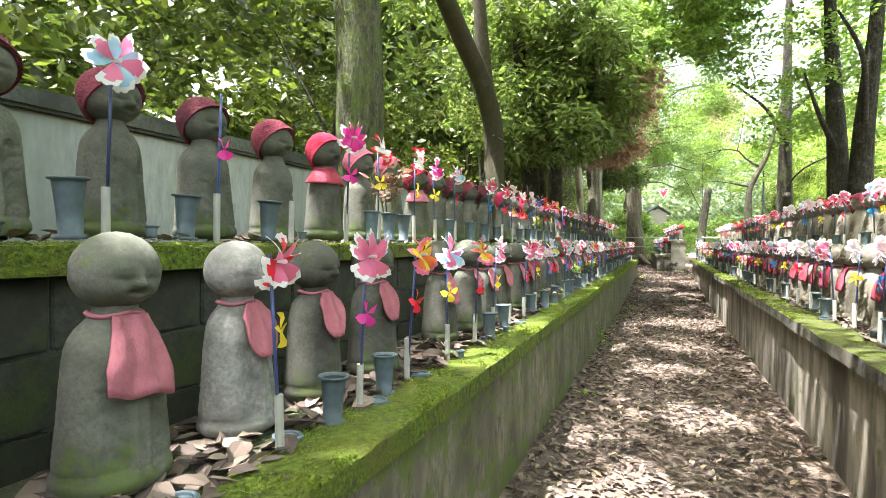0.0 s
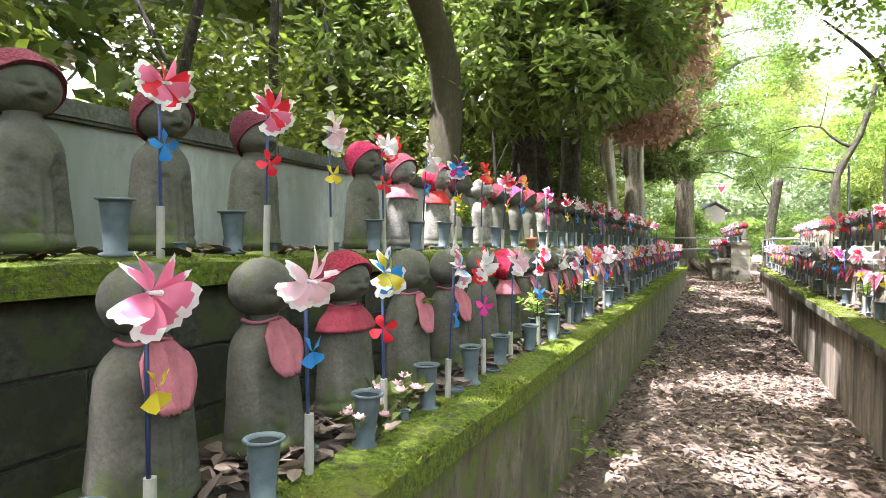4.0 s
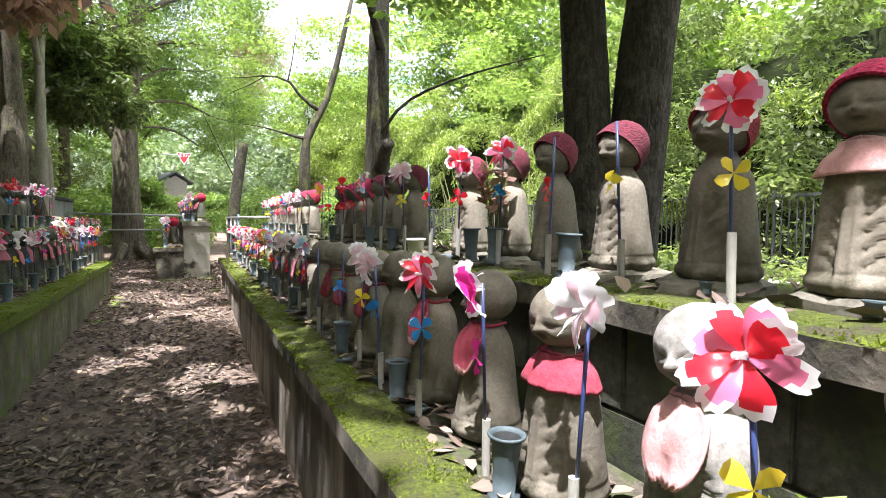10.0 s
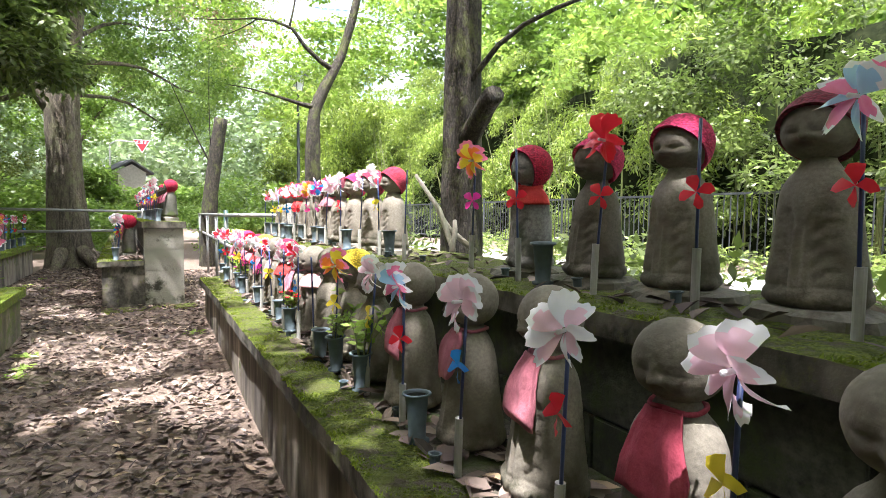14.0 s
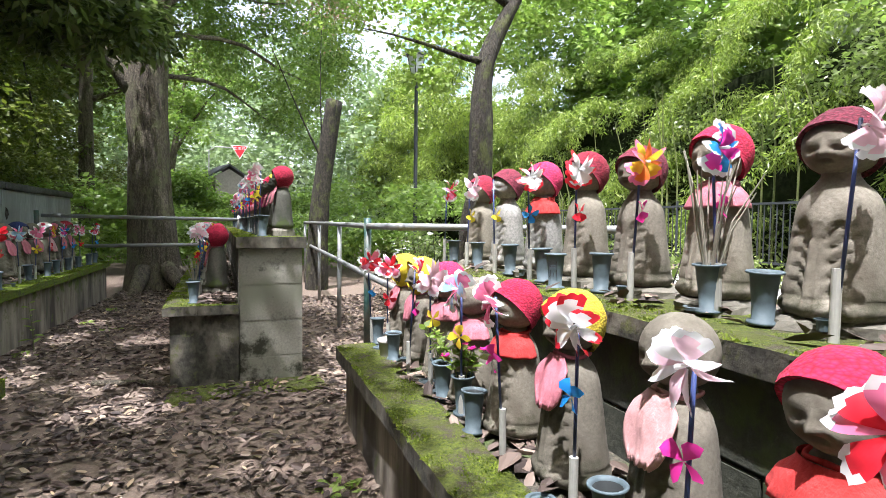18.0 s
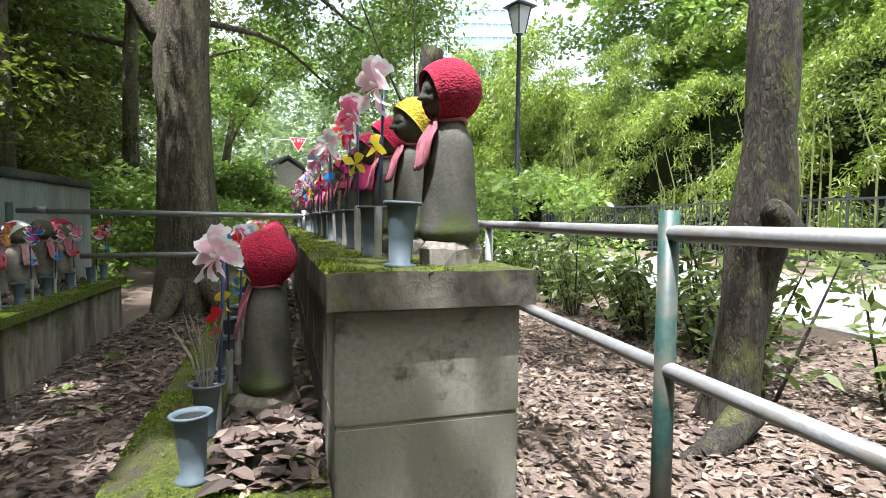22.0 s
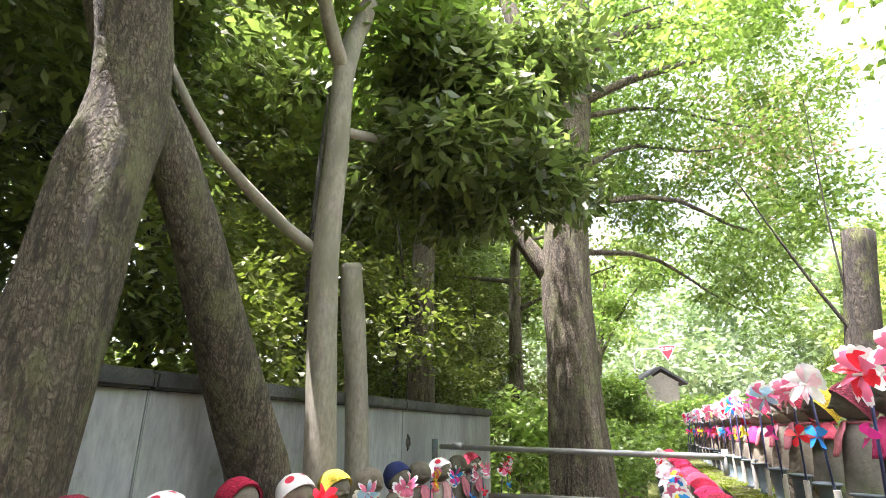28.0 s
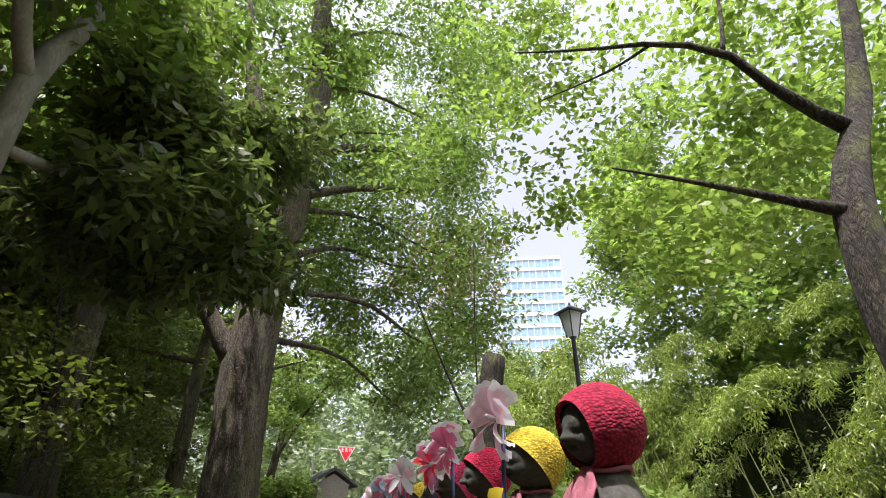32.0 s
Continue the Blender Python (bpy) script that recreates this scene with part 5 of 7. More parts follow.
def hut():
    ob = tagged(new("small_hut"), "small plastered hut with a grey tiled gable roof behind shrubs", "hut")
    part("wall", done(box_bm(-0.7, -0.9, -3.0, 0.7, 0.9, 0.0), "wall", M["plaster"]), ob)
    v = [(-1.1, -1.0, -0.05), (0, -1.0, 0.5), (1.1, -1.0, -0.05), (-1.1, 1.0, -0.05), (0, 1.0, 0.5), (1.1, 1.0, -0.05), (-1.1, -1.0, 0.03), (0, -1.0, 0.6), (1.1, -1.0, 0.03), (-1.1, 1.0, 0.03), (0, 1.0, 0.6), (1.1, 1.0, 0.03)]
    f = [(0, 1, 7, 6), (1, 2, 8, 7), (3, 9, 10, 4), (4, 10, 11, 5), (6, 7, 10, 9), (7, 8, 11, 10), (0, 3, 4, 1), (1, 4, 5, 2), (0, 6, 9, 3), (2, 5, 11, 8)]
    part("roof", mesh_from("roof", v, f, M["roof"]), ob, "grey tiled roof")
    part("gable", mesh_from("gable", [(-0.78, -0.89, 0.0), (0.78, -0.89, 0.0), (0, -0.89, 0.38)], [(0, 1, 2)], M["plaster"]), ob)
    ob.matrix_basis = pose(-0.45, 37.5, 3.02, 0, 0, 20) @ Matrix.Diagonal((0.75, 0.75, 0.9, 1))


hut()


def iron_railing():
    ob = tagged(new("iron_railing"), "dark iron railing with upright bars before the bamboo", "railing")
    y0, y1, x = -6.0, 40.0, 11.0
    for z in (0.55, 1.85):
        part("rail", done(box_bm(x - 0.025, y0, z - 0.025, x + 0.025, y1, z + 0.025), "rail", M["iron"]), ob)
    bar = mesh_from("bar", *tube([(0, 0, 0), (0, 0, 1.3)], [0.014] * 2, 5), M["iron"])
    post = mesh_from("post", *tube([(0, 0, -0.4), (0, 0, 1.45)], [0.035] * 2, 6), M["iron"])
    y = y0
    k = 0
    while y < y1:
        if k % 14 == 0:
            part("post", post, ob, "", pose(x, y, 0.55))
        elif y > 5:
            part("bar", bar, ob, "", pose(x, y, 0.55))
        y, k = y + 0.15, k + 1


iron_railing()
road = tagged(new("road", done(box_bm(5.2, -60, 0.1, 9.6, 120, 0.315), "road", M["asphalt"])), "pale sunlit lane behind the shrubs", "road", kind="structure")


def tower():
    ob = tagged(new("office_tower"), "distant pale blue glass office tower", "office building")
    glass = surface("tower_glass", (0.20, 0.36, 0.42), (0.32, 0.50, 0.56), 0.8, 0.12, None, 0.15, 0)
    band = plain("tower_band", (0.62, 0.70, 0.72), 0.5)
    part("wall", done(box_bm(-9, 0, -80, 9, 16, 0), "wall", glass), ob)
    for k in range(16):
        part("window_band", done(box_bm(-9.15, -0.2, -1.2 - 3.4 * k, 9.15, 16.2, -0.2 - 3.4 * k), "band", band), ob)
    me = done(box_bm(-0.12, -0.28, -56, 0.12, 0.0, 0), "mullion", band)
    for k in range(11):
        part("mullion", me, ob, "", pose(-9 + 1.8 * k, 0, 0))
    ob.matrix_basis = pose(47.5, 150, 73.0, 0, 0, -14)


tower()

# ---- trees ----
# gaps in the canopy where the sun comes through: the place lit, and the gap's half width
SUN_GAPS = [(0.15, 6.5, 0.0, 0.25), (0.0, 5.3, 0.0, 0.28), (0.25, 3.9, 0.0, 0.25), (-0.1, 2.6, 0.0, 0.3), (0.3, 8.4, 0.0, 0.42), (0.55, 8.7, 0.0, 0.3), (0.62, 14.8, 0.15, 0.42), (0.06, 13.3, 0.1, 0.22), (-0.2, 13.0, 0.0, 0.22), (0.5, 12.4, 0.0, 0.28), (-0.35, 17.65, 0.2, 0.25), (-0.6, 18.2, 0.2, 0.2), (0.2, 15.6, 0.2, 0.3),
            (0.82, 8.45, 0.3, 0.25), (0.82, 9.5, 0.3, 0.15), (0.82, 14.6, 0.35, 0.25), (1.13, 8.5, 0.85, 0.38), (1.13, 8.85, 0.85, 0.32), (1.63, 9.25, 1.3, 0.22), (1.63, 10.1, 1.3, 0.24), (1.63, 10.38, 1.4, 0.28), (1.4, 14.1, 1.0, 0.34), (1.4, 14.7, 1.0, 0.38), (1.4, 15.3, 1.0, 0.4), (1.4, 15.9, 1.0, 0.4), (1.4, 16.5, 1.0, 0.42), (1.5, 17.1, 1.0, 0.4),
            (1.13, 8.7, 0.9, 0.48), (1.05, 8.35, 0.67, 0.35), (1.63, 14.4, 1.35, 0.42), (1.63, 15.0, 1.35, 0.42), (1.8, 18.8, 0.28, 0.5), (1.2, 18.3, 0.28, 0.4), (1.8, 19.9, 0.28, 0.5), (2.2, 18.4, 0.28, 0.3), (-1.25, 18.4, 0.78, 0.22), (-1.6, 19.1, 0.78, 0.3), (-2.3, 18.9, 1.2, 0.25), (-2.3, 19.8, 1.3, 0.3), (-1.8, 20.2, 0.9, 0.2),
            (-1.5, 5.7, 1.38, 0.2), (-1.5, 6.05, 1.38, 0.2), (-0.69, 7.9, 0.67, 0.14), (-0.68, 6.0, 0.67, 0.2), (-0.66, 2.2, 0.67, 0.22), (-0.66, 3.1, 0.67, 0.2), (-1.02, 5.4, 0.9, 0.1), (-0.5, 19.5, 0.28, 0.2), (-1.3, 19.6, 0.78, 0.25), (-1.3, 20.5, 0.78, 0.2), (-1.35, 17.9, 0.78, 0.25), (-2.3, 18.2, 1.2, 0.25), (1.63, 16.1, 1.4, 0.36), (1.63, 16.6, 1.4, 0.36), (1.13, 16.0, 0.95, 0.3), (1.1, 14.75, 0.95, 0.3), (1.13, 17.0, 0.95, 0.3), (1.1, 15.1, 0.95, 0.24), (1.13, 16.6, 1.0, 0.3), (-0.05, 18.05, 0.8, 0.2), (0.15, 18.25, 0.8, 0.16), (-1.5, 18.3, 0.78, 0.25)]
_gap = random.Random(77)
SUN_GAPS += [(_gap.uniform(-2.2, 2.0), _gap.uniform(-1, 24), 0.6, _gap.uniform(0.05, 0.13)) for _ in range(110)]
SUN_GAPS += [(_gap.uniform(-6.8, -3.1), _gap.uniform(0, 23), _gap.uniform(2.0, 3.4), _gap.uniform(0.3, 0.6)) for _ in range(26)]
SUN_GAPS = [(x, y, z, r * (1.15 if z < 0.3 else 1.05)) for x, y, z, r in SUN_GAPS if not (0.9 < x < 1.35 and 12.2 < y < 12.75)]


def lit_through(p):
    """True for the points that stand in a gap between the sun and the place it lights."""
    whole = np.zeros(len(p), bool)
    hx, hy = SUN_TO.x / SUN_TO.z, SUN_TO.y / SUN_TO.z
    gx, gy = p[:, 0] - p[:, 2] * hx, p[:, 1] - p[:, 2] * hy
    near = (gx > -7.5) & (gx < 3.0) & (gy > -2) & (gy < 25) & (p[:, 2] > 2.2)
    p = p[near]
    out = np.zeros(len(p), bool)
    for k, (x, y, z, r) in enumerate(SUN_GAPS):
        dx, dy = p[:, 0] - x - (p[:, 2] - z) * hx, p[:, 1] - y - (p[:, 2] - z) * hy
        a = np.arctan2(dy, dx)
        out |= (dx * dx + dy * dy < (r * (1 + 0.22 * np.sin(3 * a + k) + 0.15 * np.sin(5 * a + 2 * k))) ** 2) & (p[:, 2] > max(2.2, z + 1.0))
    whole[near] = out
    return whole


def leaf_cloud(name, centers, radii, count, size, mat, seed=0, flat=0.6, droop=0.3, slim=0.45, hang=0.0):
    """Corners of many small folded leaves scattered in clumps."""
    rng = np.random.default_rng(seed)
    c = np.asarray(centers, float)
    r = np.asarray(radii, float)
    w = r ** 2
    idx = rng.choice(len(c), count, p=w / w.sum())
    off = rng.normal(size=(count, 3))
    off /= np.linalg.norm(off, axis=1)[:, None]
    off *= (rng.uniform(0.15, 1.0, (count, 1)) ** 0.6)
    off[:, 2] *= flat
    p = c[idx] + off * r[idx][:, None]
    d = rng.normal(size=(count, 3))
    d[:, 2] = d[:, 2] * 0.5 - droop
    d += off * 0.6
    d /= np.linalg.norm(d, axis=1)[:, None]
    n = rng.normal(size=(count, 3)) * 0.7
    n[:, 2] += 1.0
    s = np.cross(d, n)
    s /= np.linalg.norm(s, axis=1)[:, None] + 1e-9
    ln = size * rng.uniform(0.6, 1.3, (count, 1))
    wd = ln * slim
    co = np.stack([p, p + d * ln * 0.45 + s * wd * 0.5, p + d * ln, p + d * ln * 0.45 - s * wd * 0.5], 1)
    return co[~lit_through(p + d * ln * 0.5)]


def tree(name, label, trunk, bark, crown=None, limbs=(), seed=0, sides=14, wobble=0.12, steps=14, category="tree"):
    """trunk and limbs: rows of (x, y, z, r). crown: list of leaf clouds (corners, material, label)."""
    ob = new(name)
    ob.matrix_basis = Matrix.Translation(trunk[0][:3])
    inv = -Vector(trunk[0][:3])
    tagged(ob, label, category)
    for k, line in enumerate((trunk, *limbs)):
        pts = smooth_path(line, steps if k == 0 else 8)
        v, f = tube([p.xyz + inv for p in pts], [max(p[3], 0.004) for p in pts], sides if k == 0 else 8, wobble if k == 0 else 0.08, seed + k)
        part("trunk" if k == 0 else "limb", mesh_from("trunk", v, f, bark, smooth=True), ob)
    for co, mat, lab in crown or ():
        part("crown", quads_mesh("crown", co + np.array(inv), mat), ob, lab)
    return ob


def grow(base, height, r, seed, n=7, spread=2.2, start=0.45, lean=(0, 0)):
    """A plain trunk with limbs and the clump centres of its crown."""
    rnd = random.Random(seed)
    x, y, z = base
    top = (x + lean[0], y + lean[1], z + height)
    mid = (x + lean[0] * 0.35 + rnd.uniform(-0.15, 0.15), y + lean[1] * 0.35 + rnd.uniform(-0.15, 0.15), z + height * 0.5)
    trunk = [(x, y, z - 0.1, r * 1.35), (x + 0.01, y, z + height * 0.06, r * 1.02), (*mid, r * 0.8), (*top, r * 0.25)]
    limbs, cs, rs = [], [], []
    for k in range(n):
        f = start + (1 - start) * (k + rnd.random()) / n
        a = k * 2.4 + rnd.uniform(-0.5, 0.5)
        b = Vector(mid).lerp(Vector(top), (f - 0.5) * 2) if f > 0.5 else Vector(base).lerp(Vector(mid), f * 2)
        ln = spread * rnd.uniform(0.7, 1.15) * (1.15 - 0.5 * f)
        e = b + Vector((math.cos(a) * ln, math.sin(a) * ln, ln * rnd.uniform(0.15, 0.6)))
        m = b.lerp(e, 0.5) + Vector((0, 0, rnd.uniform(-0.1, 0.25)))
        limbs.append([(*b, r * 0.38), (*m, r * 0.24), (*e, r * 0.06)])
        for g in (0.55, 0.8, 1.0, 1.15):
            cs.append(tuple(b.lerp(e, g) + Vector((rnd.uniform(-0.4, 0.4), rnd.uniform(-0.4, 0.4), rnd.uniform(-0.3, 0.4)))))
            rs.append(spread * rnd.uniform(0.24, 0.42))
    cs.append(top)
    rs.append(spread * 0.5)
    return trunk, limbs, cs, rs


def broad_tree(name, label, base, height, r, bark, leaf, leaves, size, seed, spread=2.2, start=0.45, lean=(0, 0), n=7, slim=0.5, droop=0.3):
    trunk, limbs, cs, rs = grow(base, height, r, seed, n, spread, start, lean)
    co = leaf_cloud(name, cs, rs, leaves, size, leaf, seed, 0.65, droop, slim)
    return tree(name, label, trunk, bark, [(co, leaf, "")], limbs, seed)

# ---- the trees of the left side ----
def clumps(boxes, n, r, seed):
    """n clump centres and radii inside boxes of (x0, y0, z0, x1, y1, z1)."""
    rnd = random.Random(seed)
    cs, rs = [], []
    vol = [max(0.05, (b[3] - b[0]) * (b[4] - b[1]) * (b[5] - b[2])) for b in boxes]
    for _ in range(n):
        b = rnd.choices(boxes, vol)[0]
        cs.append((rnd.uniform(b[0], b[3]), rnd.uniform(b[1], b[4]), rnd.uniform(b[2], b[5])))
        rs.append(r * rnd.uniform(0.6, 1.35))
    return cs, rs


def cloud(boxes, n, r, count, size, mat, seed, flat=0.6, droop=0.3, slim=0.5):
    cs, rs = clumps(boxes, n, r, seed)
    return leaf_cloud("c", cs, rs, count, size, None, seed, flat, droop, slim), M[mat], ""


tree("evergreen_tree", "straight evergreen trunk with mossy grey bark before the wall",
     [(-2.22, 3.72, 0.2, 0.21), (-2.22, 3.70, 1.2, 0.185), (-2.2, 3.68, 2.6, 0.175), (-2.22, 3.6, 4.5, 0.16), (-2.3, 3.5, 9.0, 0.06)], M["bark_moss"],
     # second leaf cloud is added overhead, out of view, to darken the left ledge
     [cloud([(-5, 1, 4.2, -0.5, 6.5, 8.0)], 34, 0.6, 5500, 0.14, "leaf_wood", 31), cloud([(-4.5, -3, 5.0, -0.3, 5.0, 7.5)], 44, 0.7, 16000, 0.15, "leaf_wood", 131)], [[(-2.2, 3.6, 4.2, 0.07), (-1.2, 4.2, 5.2, 0.04), (0.2, 4.6, 5.8, 0.02)], [(-2.2, 3.6, 5.0, 0.06), (-3.2, 2.6, 5.8, 0.04), (-4.2, 2.0, 6.4, 0.02)]], 1)
tree("evergreen_tree", "curved evergreen trunk that bends over before the wall",
     [(-2.35, 7.75, 0.2, 0.20), (-2.36, 7.85, 1.8, 0.155), (-2.38, 7.95, 2.8, 0.145), (-2.4, 7.5, 3.42, 0.135), (-2.42, 6.6, 3.85, 0.12), (-2.4, 5.2, 4.5, 0.09), (-2.4, 4.4, 5.6, 0.04)], M["bark_brown"],
     [cloud([(-5, 4, 4.6, -1.2, 9, 8.0)], 28, 0.6, 5000, 0.14, "leaf_wood", 32)], [[(-2.4, 7.9, 2.9, 0.12), (-2.45, 7.55, 4.2, 0.10), (-2.5, 7.2, 7.0, 0.05)]], 2)
tree("evergreen_tree", "dark-barked evergreen with heavy glossy leaves over the ledge",
     [(-2.3, 10.0, 0.2, 0.22), (-2.3, 10.05, 1.5, 0.18), (-2.3, 10.1, 2.5, 0.165), (-2.35, 9.7, 3.3, 0.15), (-2.3, 9.0, 5.5, 0.08)], M["bark_dark"],
     [cloud([(-2.6, 8.2, 2.75, -0.7, 12.2, 5.2)], 46, 0.5, 15000, 0.16, "leaf_dark", 33, 0.7, 0.55, 0.36), cloud([(-4.6, 7.0, 3.4, -0.7, 13.0, 6.5)], 34, 0.6, 7500, 0.16, "leaf_dark", 34, 0.7, 0.5, 0.38)],
     [[(-2.3, 9.9, 2.9, 0.07), (-1.7, 9.6, 3.6, 0.05), (-0.9, 9.4, 4.0, 0.02)], [(-2.3, 9.8, 3.1, 0.07), (-1.8, 10.8, 3.8, 0.05), (-1.2, 11.8, 4.1, 0.02)]], 3)
tree("evergreen_tree", "thin dark leaning trunk before the wall",
     [(-2.28, 11.15, 0.2, 0.14), (-2.28, 10.98, 2.0, 0.11), (-2.3, 10.45, 2.9, 0.10), (-2.3, 9.7, 4.2, 0.07), (-2.3, 9.3, 5.4, 0.03)], M["bark_dark"], [cloud([(-3.6, 8.6, 4.4, -1.6, 10.8, 6.4)], 14, 0.5, 3500, 0.15, "leaf_dark", 35)], (), 4)
tree("evergreen_tree", "thick dark trunk of an evergreen before the wall",
     [(-2.28, 12.4, 0.2, 0.24), (-2.28, 12.45, 1.6, 0.19), (-2.28, 12.5, 2.4, 0.175), (-2.3, 12.8, 3.7, 0.15), (-2.3, 13.0, 6.0, 0.07)], M["bark_dark"],
     [cloud([(-4.6, 11.0, 4.0, -0.6, 15.0, 7.5)], 40, 0.65, 10000, 0.15, "leaf_dark", 36, 0.7, 0.5, 0.4)], [[(-2.3, 12.7, 3.2, 0.07), (-1.5, 13.2, 4.1, 0.05), (-0.7, 13.6, 4.6, 0.02)]], 5)
tree("camellia_tree", "pale smooth-barked tree with a withered reddish-brown leafy branch",
     [(-2.25, 16.6, 0.2, 0.15), (-2.25, 16.5, 2.0, 0.115), (-2.27, 16.2, 3.1, 0.105), (-2.3, 15.8, 4.2, 0.09), (-2.3, 15.2, 6.2, 0.04)], M["bark_pale"],
     [cloud([(-1.9, 11.8, 3.3, -0.3, 14.6, 4.9)], 36, 0.42, 8500, 0.16, "leaf_dead", 37, 0.8, 0.9, 0.42), cloud([(-4.2, 13.0, 4.8, -1.0, 18, 7.8)], 34, 0.65, 8000, 0.15, "leaf_dark", 38)],
     [[(-2.25, 16.45, 2.4, 0.08), (-2.2, 15.4, 3.35, 0.07), (-1.9, 14.3, 3.9, 0.05), (-1.3, 13.2, 4.3, 0.02)]], 6)
tree("camphor_tree", "thick leaning trunk with furrowed bark between statues and wall",
     [(-2.16, 18.40, 0.5, 0.25), (-2.14, 18.50, 1.1, 0.205), (-2.12, 18.57, 1.9, 0.185), (-2.12, 18.63, 2.5, 0.18), (-2.12, 18.66, 2.95, 0.165), (-2.12, 18.5, 3.7, 0.15), (-2.1, 18.2, 6.0, 0.09)], M["bark"],
     # second leaf cloud is an unseen addition that shades the end platform
     [cloud([(-4.5, 16.2, 4.6, -0.9, 20.0, 8.0)], 36, 0.7, 8000, 0.14, "leaf_dark", 39), cloud([(-2.0, 15.6, 5.2, 0.6, 19.0, 7.6)], 40, 0.6, 13000, 0.13, "leaf_mid", 49)], (), 7)
tree("camphor_tree", "leaning trunk with rough bark rising beside the grey wall",
     [(-2.05, 19.9, 0.6, 0.18), (-2.08, 19.77, 1.2, 0.155), (-2.1, 19.47, 1.75, 0.14), (-2.12, 19.12, 2.4, 0.125), (-2.15, 18.83, 2.85, 0.115), (-2.25, 18.5, 3.4, 0.10), (-2.4, 18.1, 5.2, 0.05)], M["bark"],
     [cloud([(-4.0, 17.0, 4.2, -2.2, 19.6, 6.4)], 16, 0.6, 5000, 0.13, "leaf_dark", 40), cloud([(-5.0, 18.2, 2.4, -3.6, 20.8, 5.4)], 40, 0.5, 14000, 0.14, "leaf_laurel", 140, 0.8, 0.5, 0.36)], (), 8)
tree("young_tree", "slender pale trunk that forks high above the statues",
     [(-2.05, 20.3, 0.6, 0.125), (-2.06, 20.25, 1.2, 0.105), (-2.08, 20.15, 2.4, 0.095), (-2.08, 20.18, 3.3, 0.088), (-2.08, 20.2, 4.15, 0.08), (-2.08, 20.5, 5.0, 0.065), (-2.08, 20.8, 6.5, 0.035)], M["bark_pale"],
     [cloud([(-3.4, 19.0, 4.6, -1.2, 22.2, 7.0)], 26, 0.55, 9000, 0.15, "leaf_mid", 41, 0.75, 0.55, 0.4), cloud([(-2.2, 20.8, 3.3, -0.75, 22.6, 5.1)], 32, 0.44, 13000, 0.16, "leaf_laurel", 42, 0.85, 0.6, 0.34), cloud([(-3.6, 18.6, 4.4, -1.5, 21.6, 6.6)], 24, 0.45, 7000, 0.15, "leaf_dark", 142, 0.8, 0.5, 0.34)],
     [[(-2.08, 20.17, 4.05, 0.06), (-2.08, 19.85, 4.5, 0.055), (-2.08, 19.6, 5.6, 0.03)], [(-2.08, 20.2, 3.55, 0.042), (-2.04, 20.7, 3.75, 0.038), (-1.98, 21.2, 3.95, 0.03), (-1.9, 21.7, 4.3, 0.015)], [(-2.12, 20.22, 2.6, 0.045), (-2.22, 19.98, 2.7, 0.043), (-2.25, 19.66, 2.82, 0.038), (-2.25, 19.42, 2.9, 0.034), (-2.25, 19.2, 3.0, 0.028), (-2.3, 18.95, 3.3, 0.02)]], 9)
tree("tree_stump", "tall cut-off pale trunk beside a slender tree", [(-2.05, 20.72, 0.6, 0.09), (-2.05, 20.62, 1.6, 0.082), (-2.06, 20.5, 2.3, 0.08), (-2.07, 20.44, 2.62, 0.07)], M["bark_pale"], (), (), 10, category="tree stump")
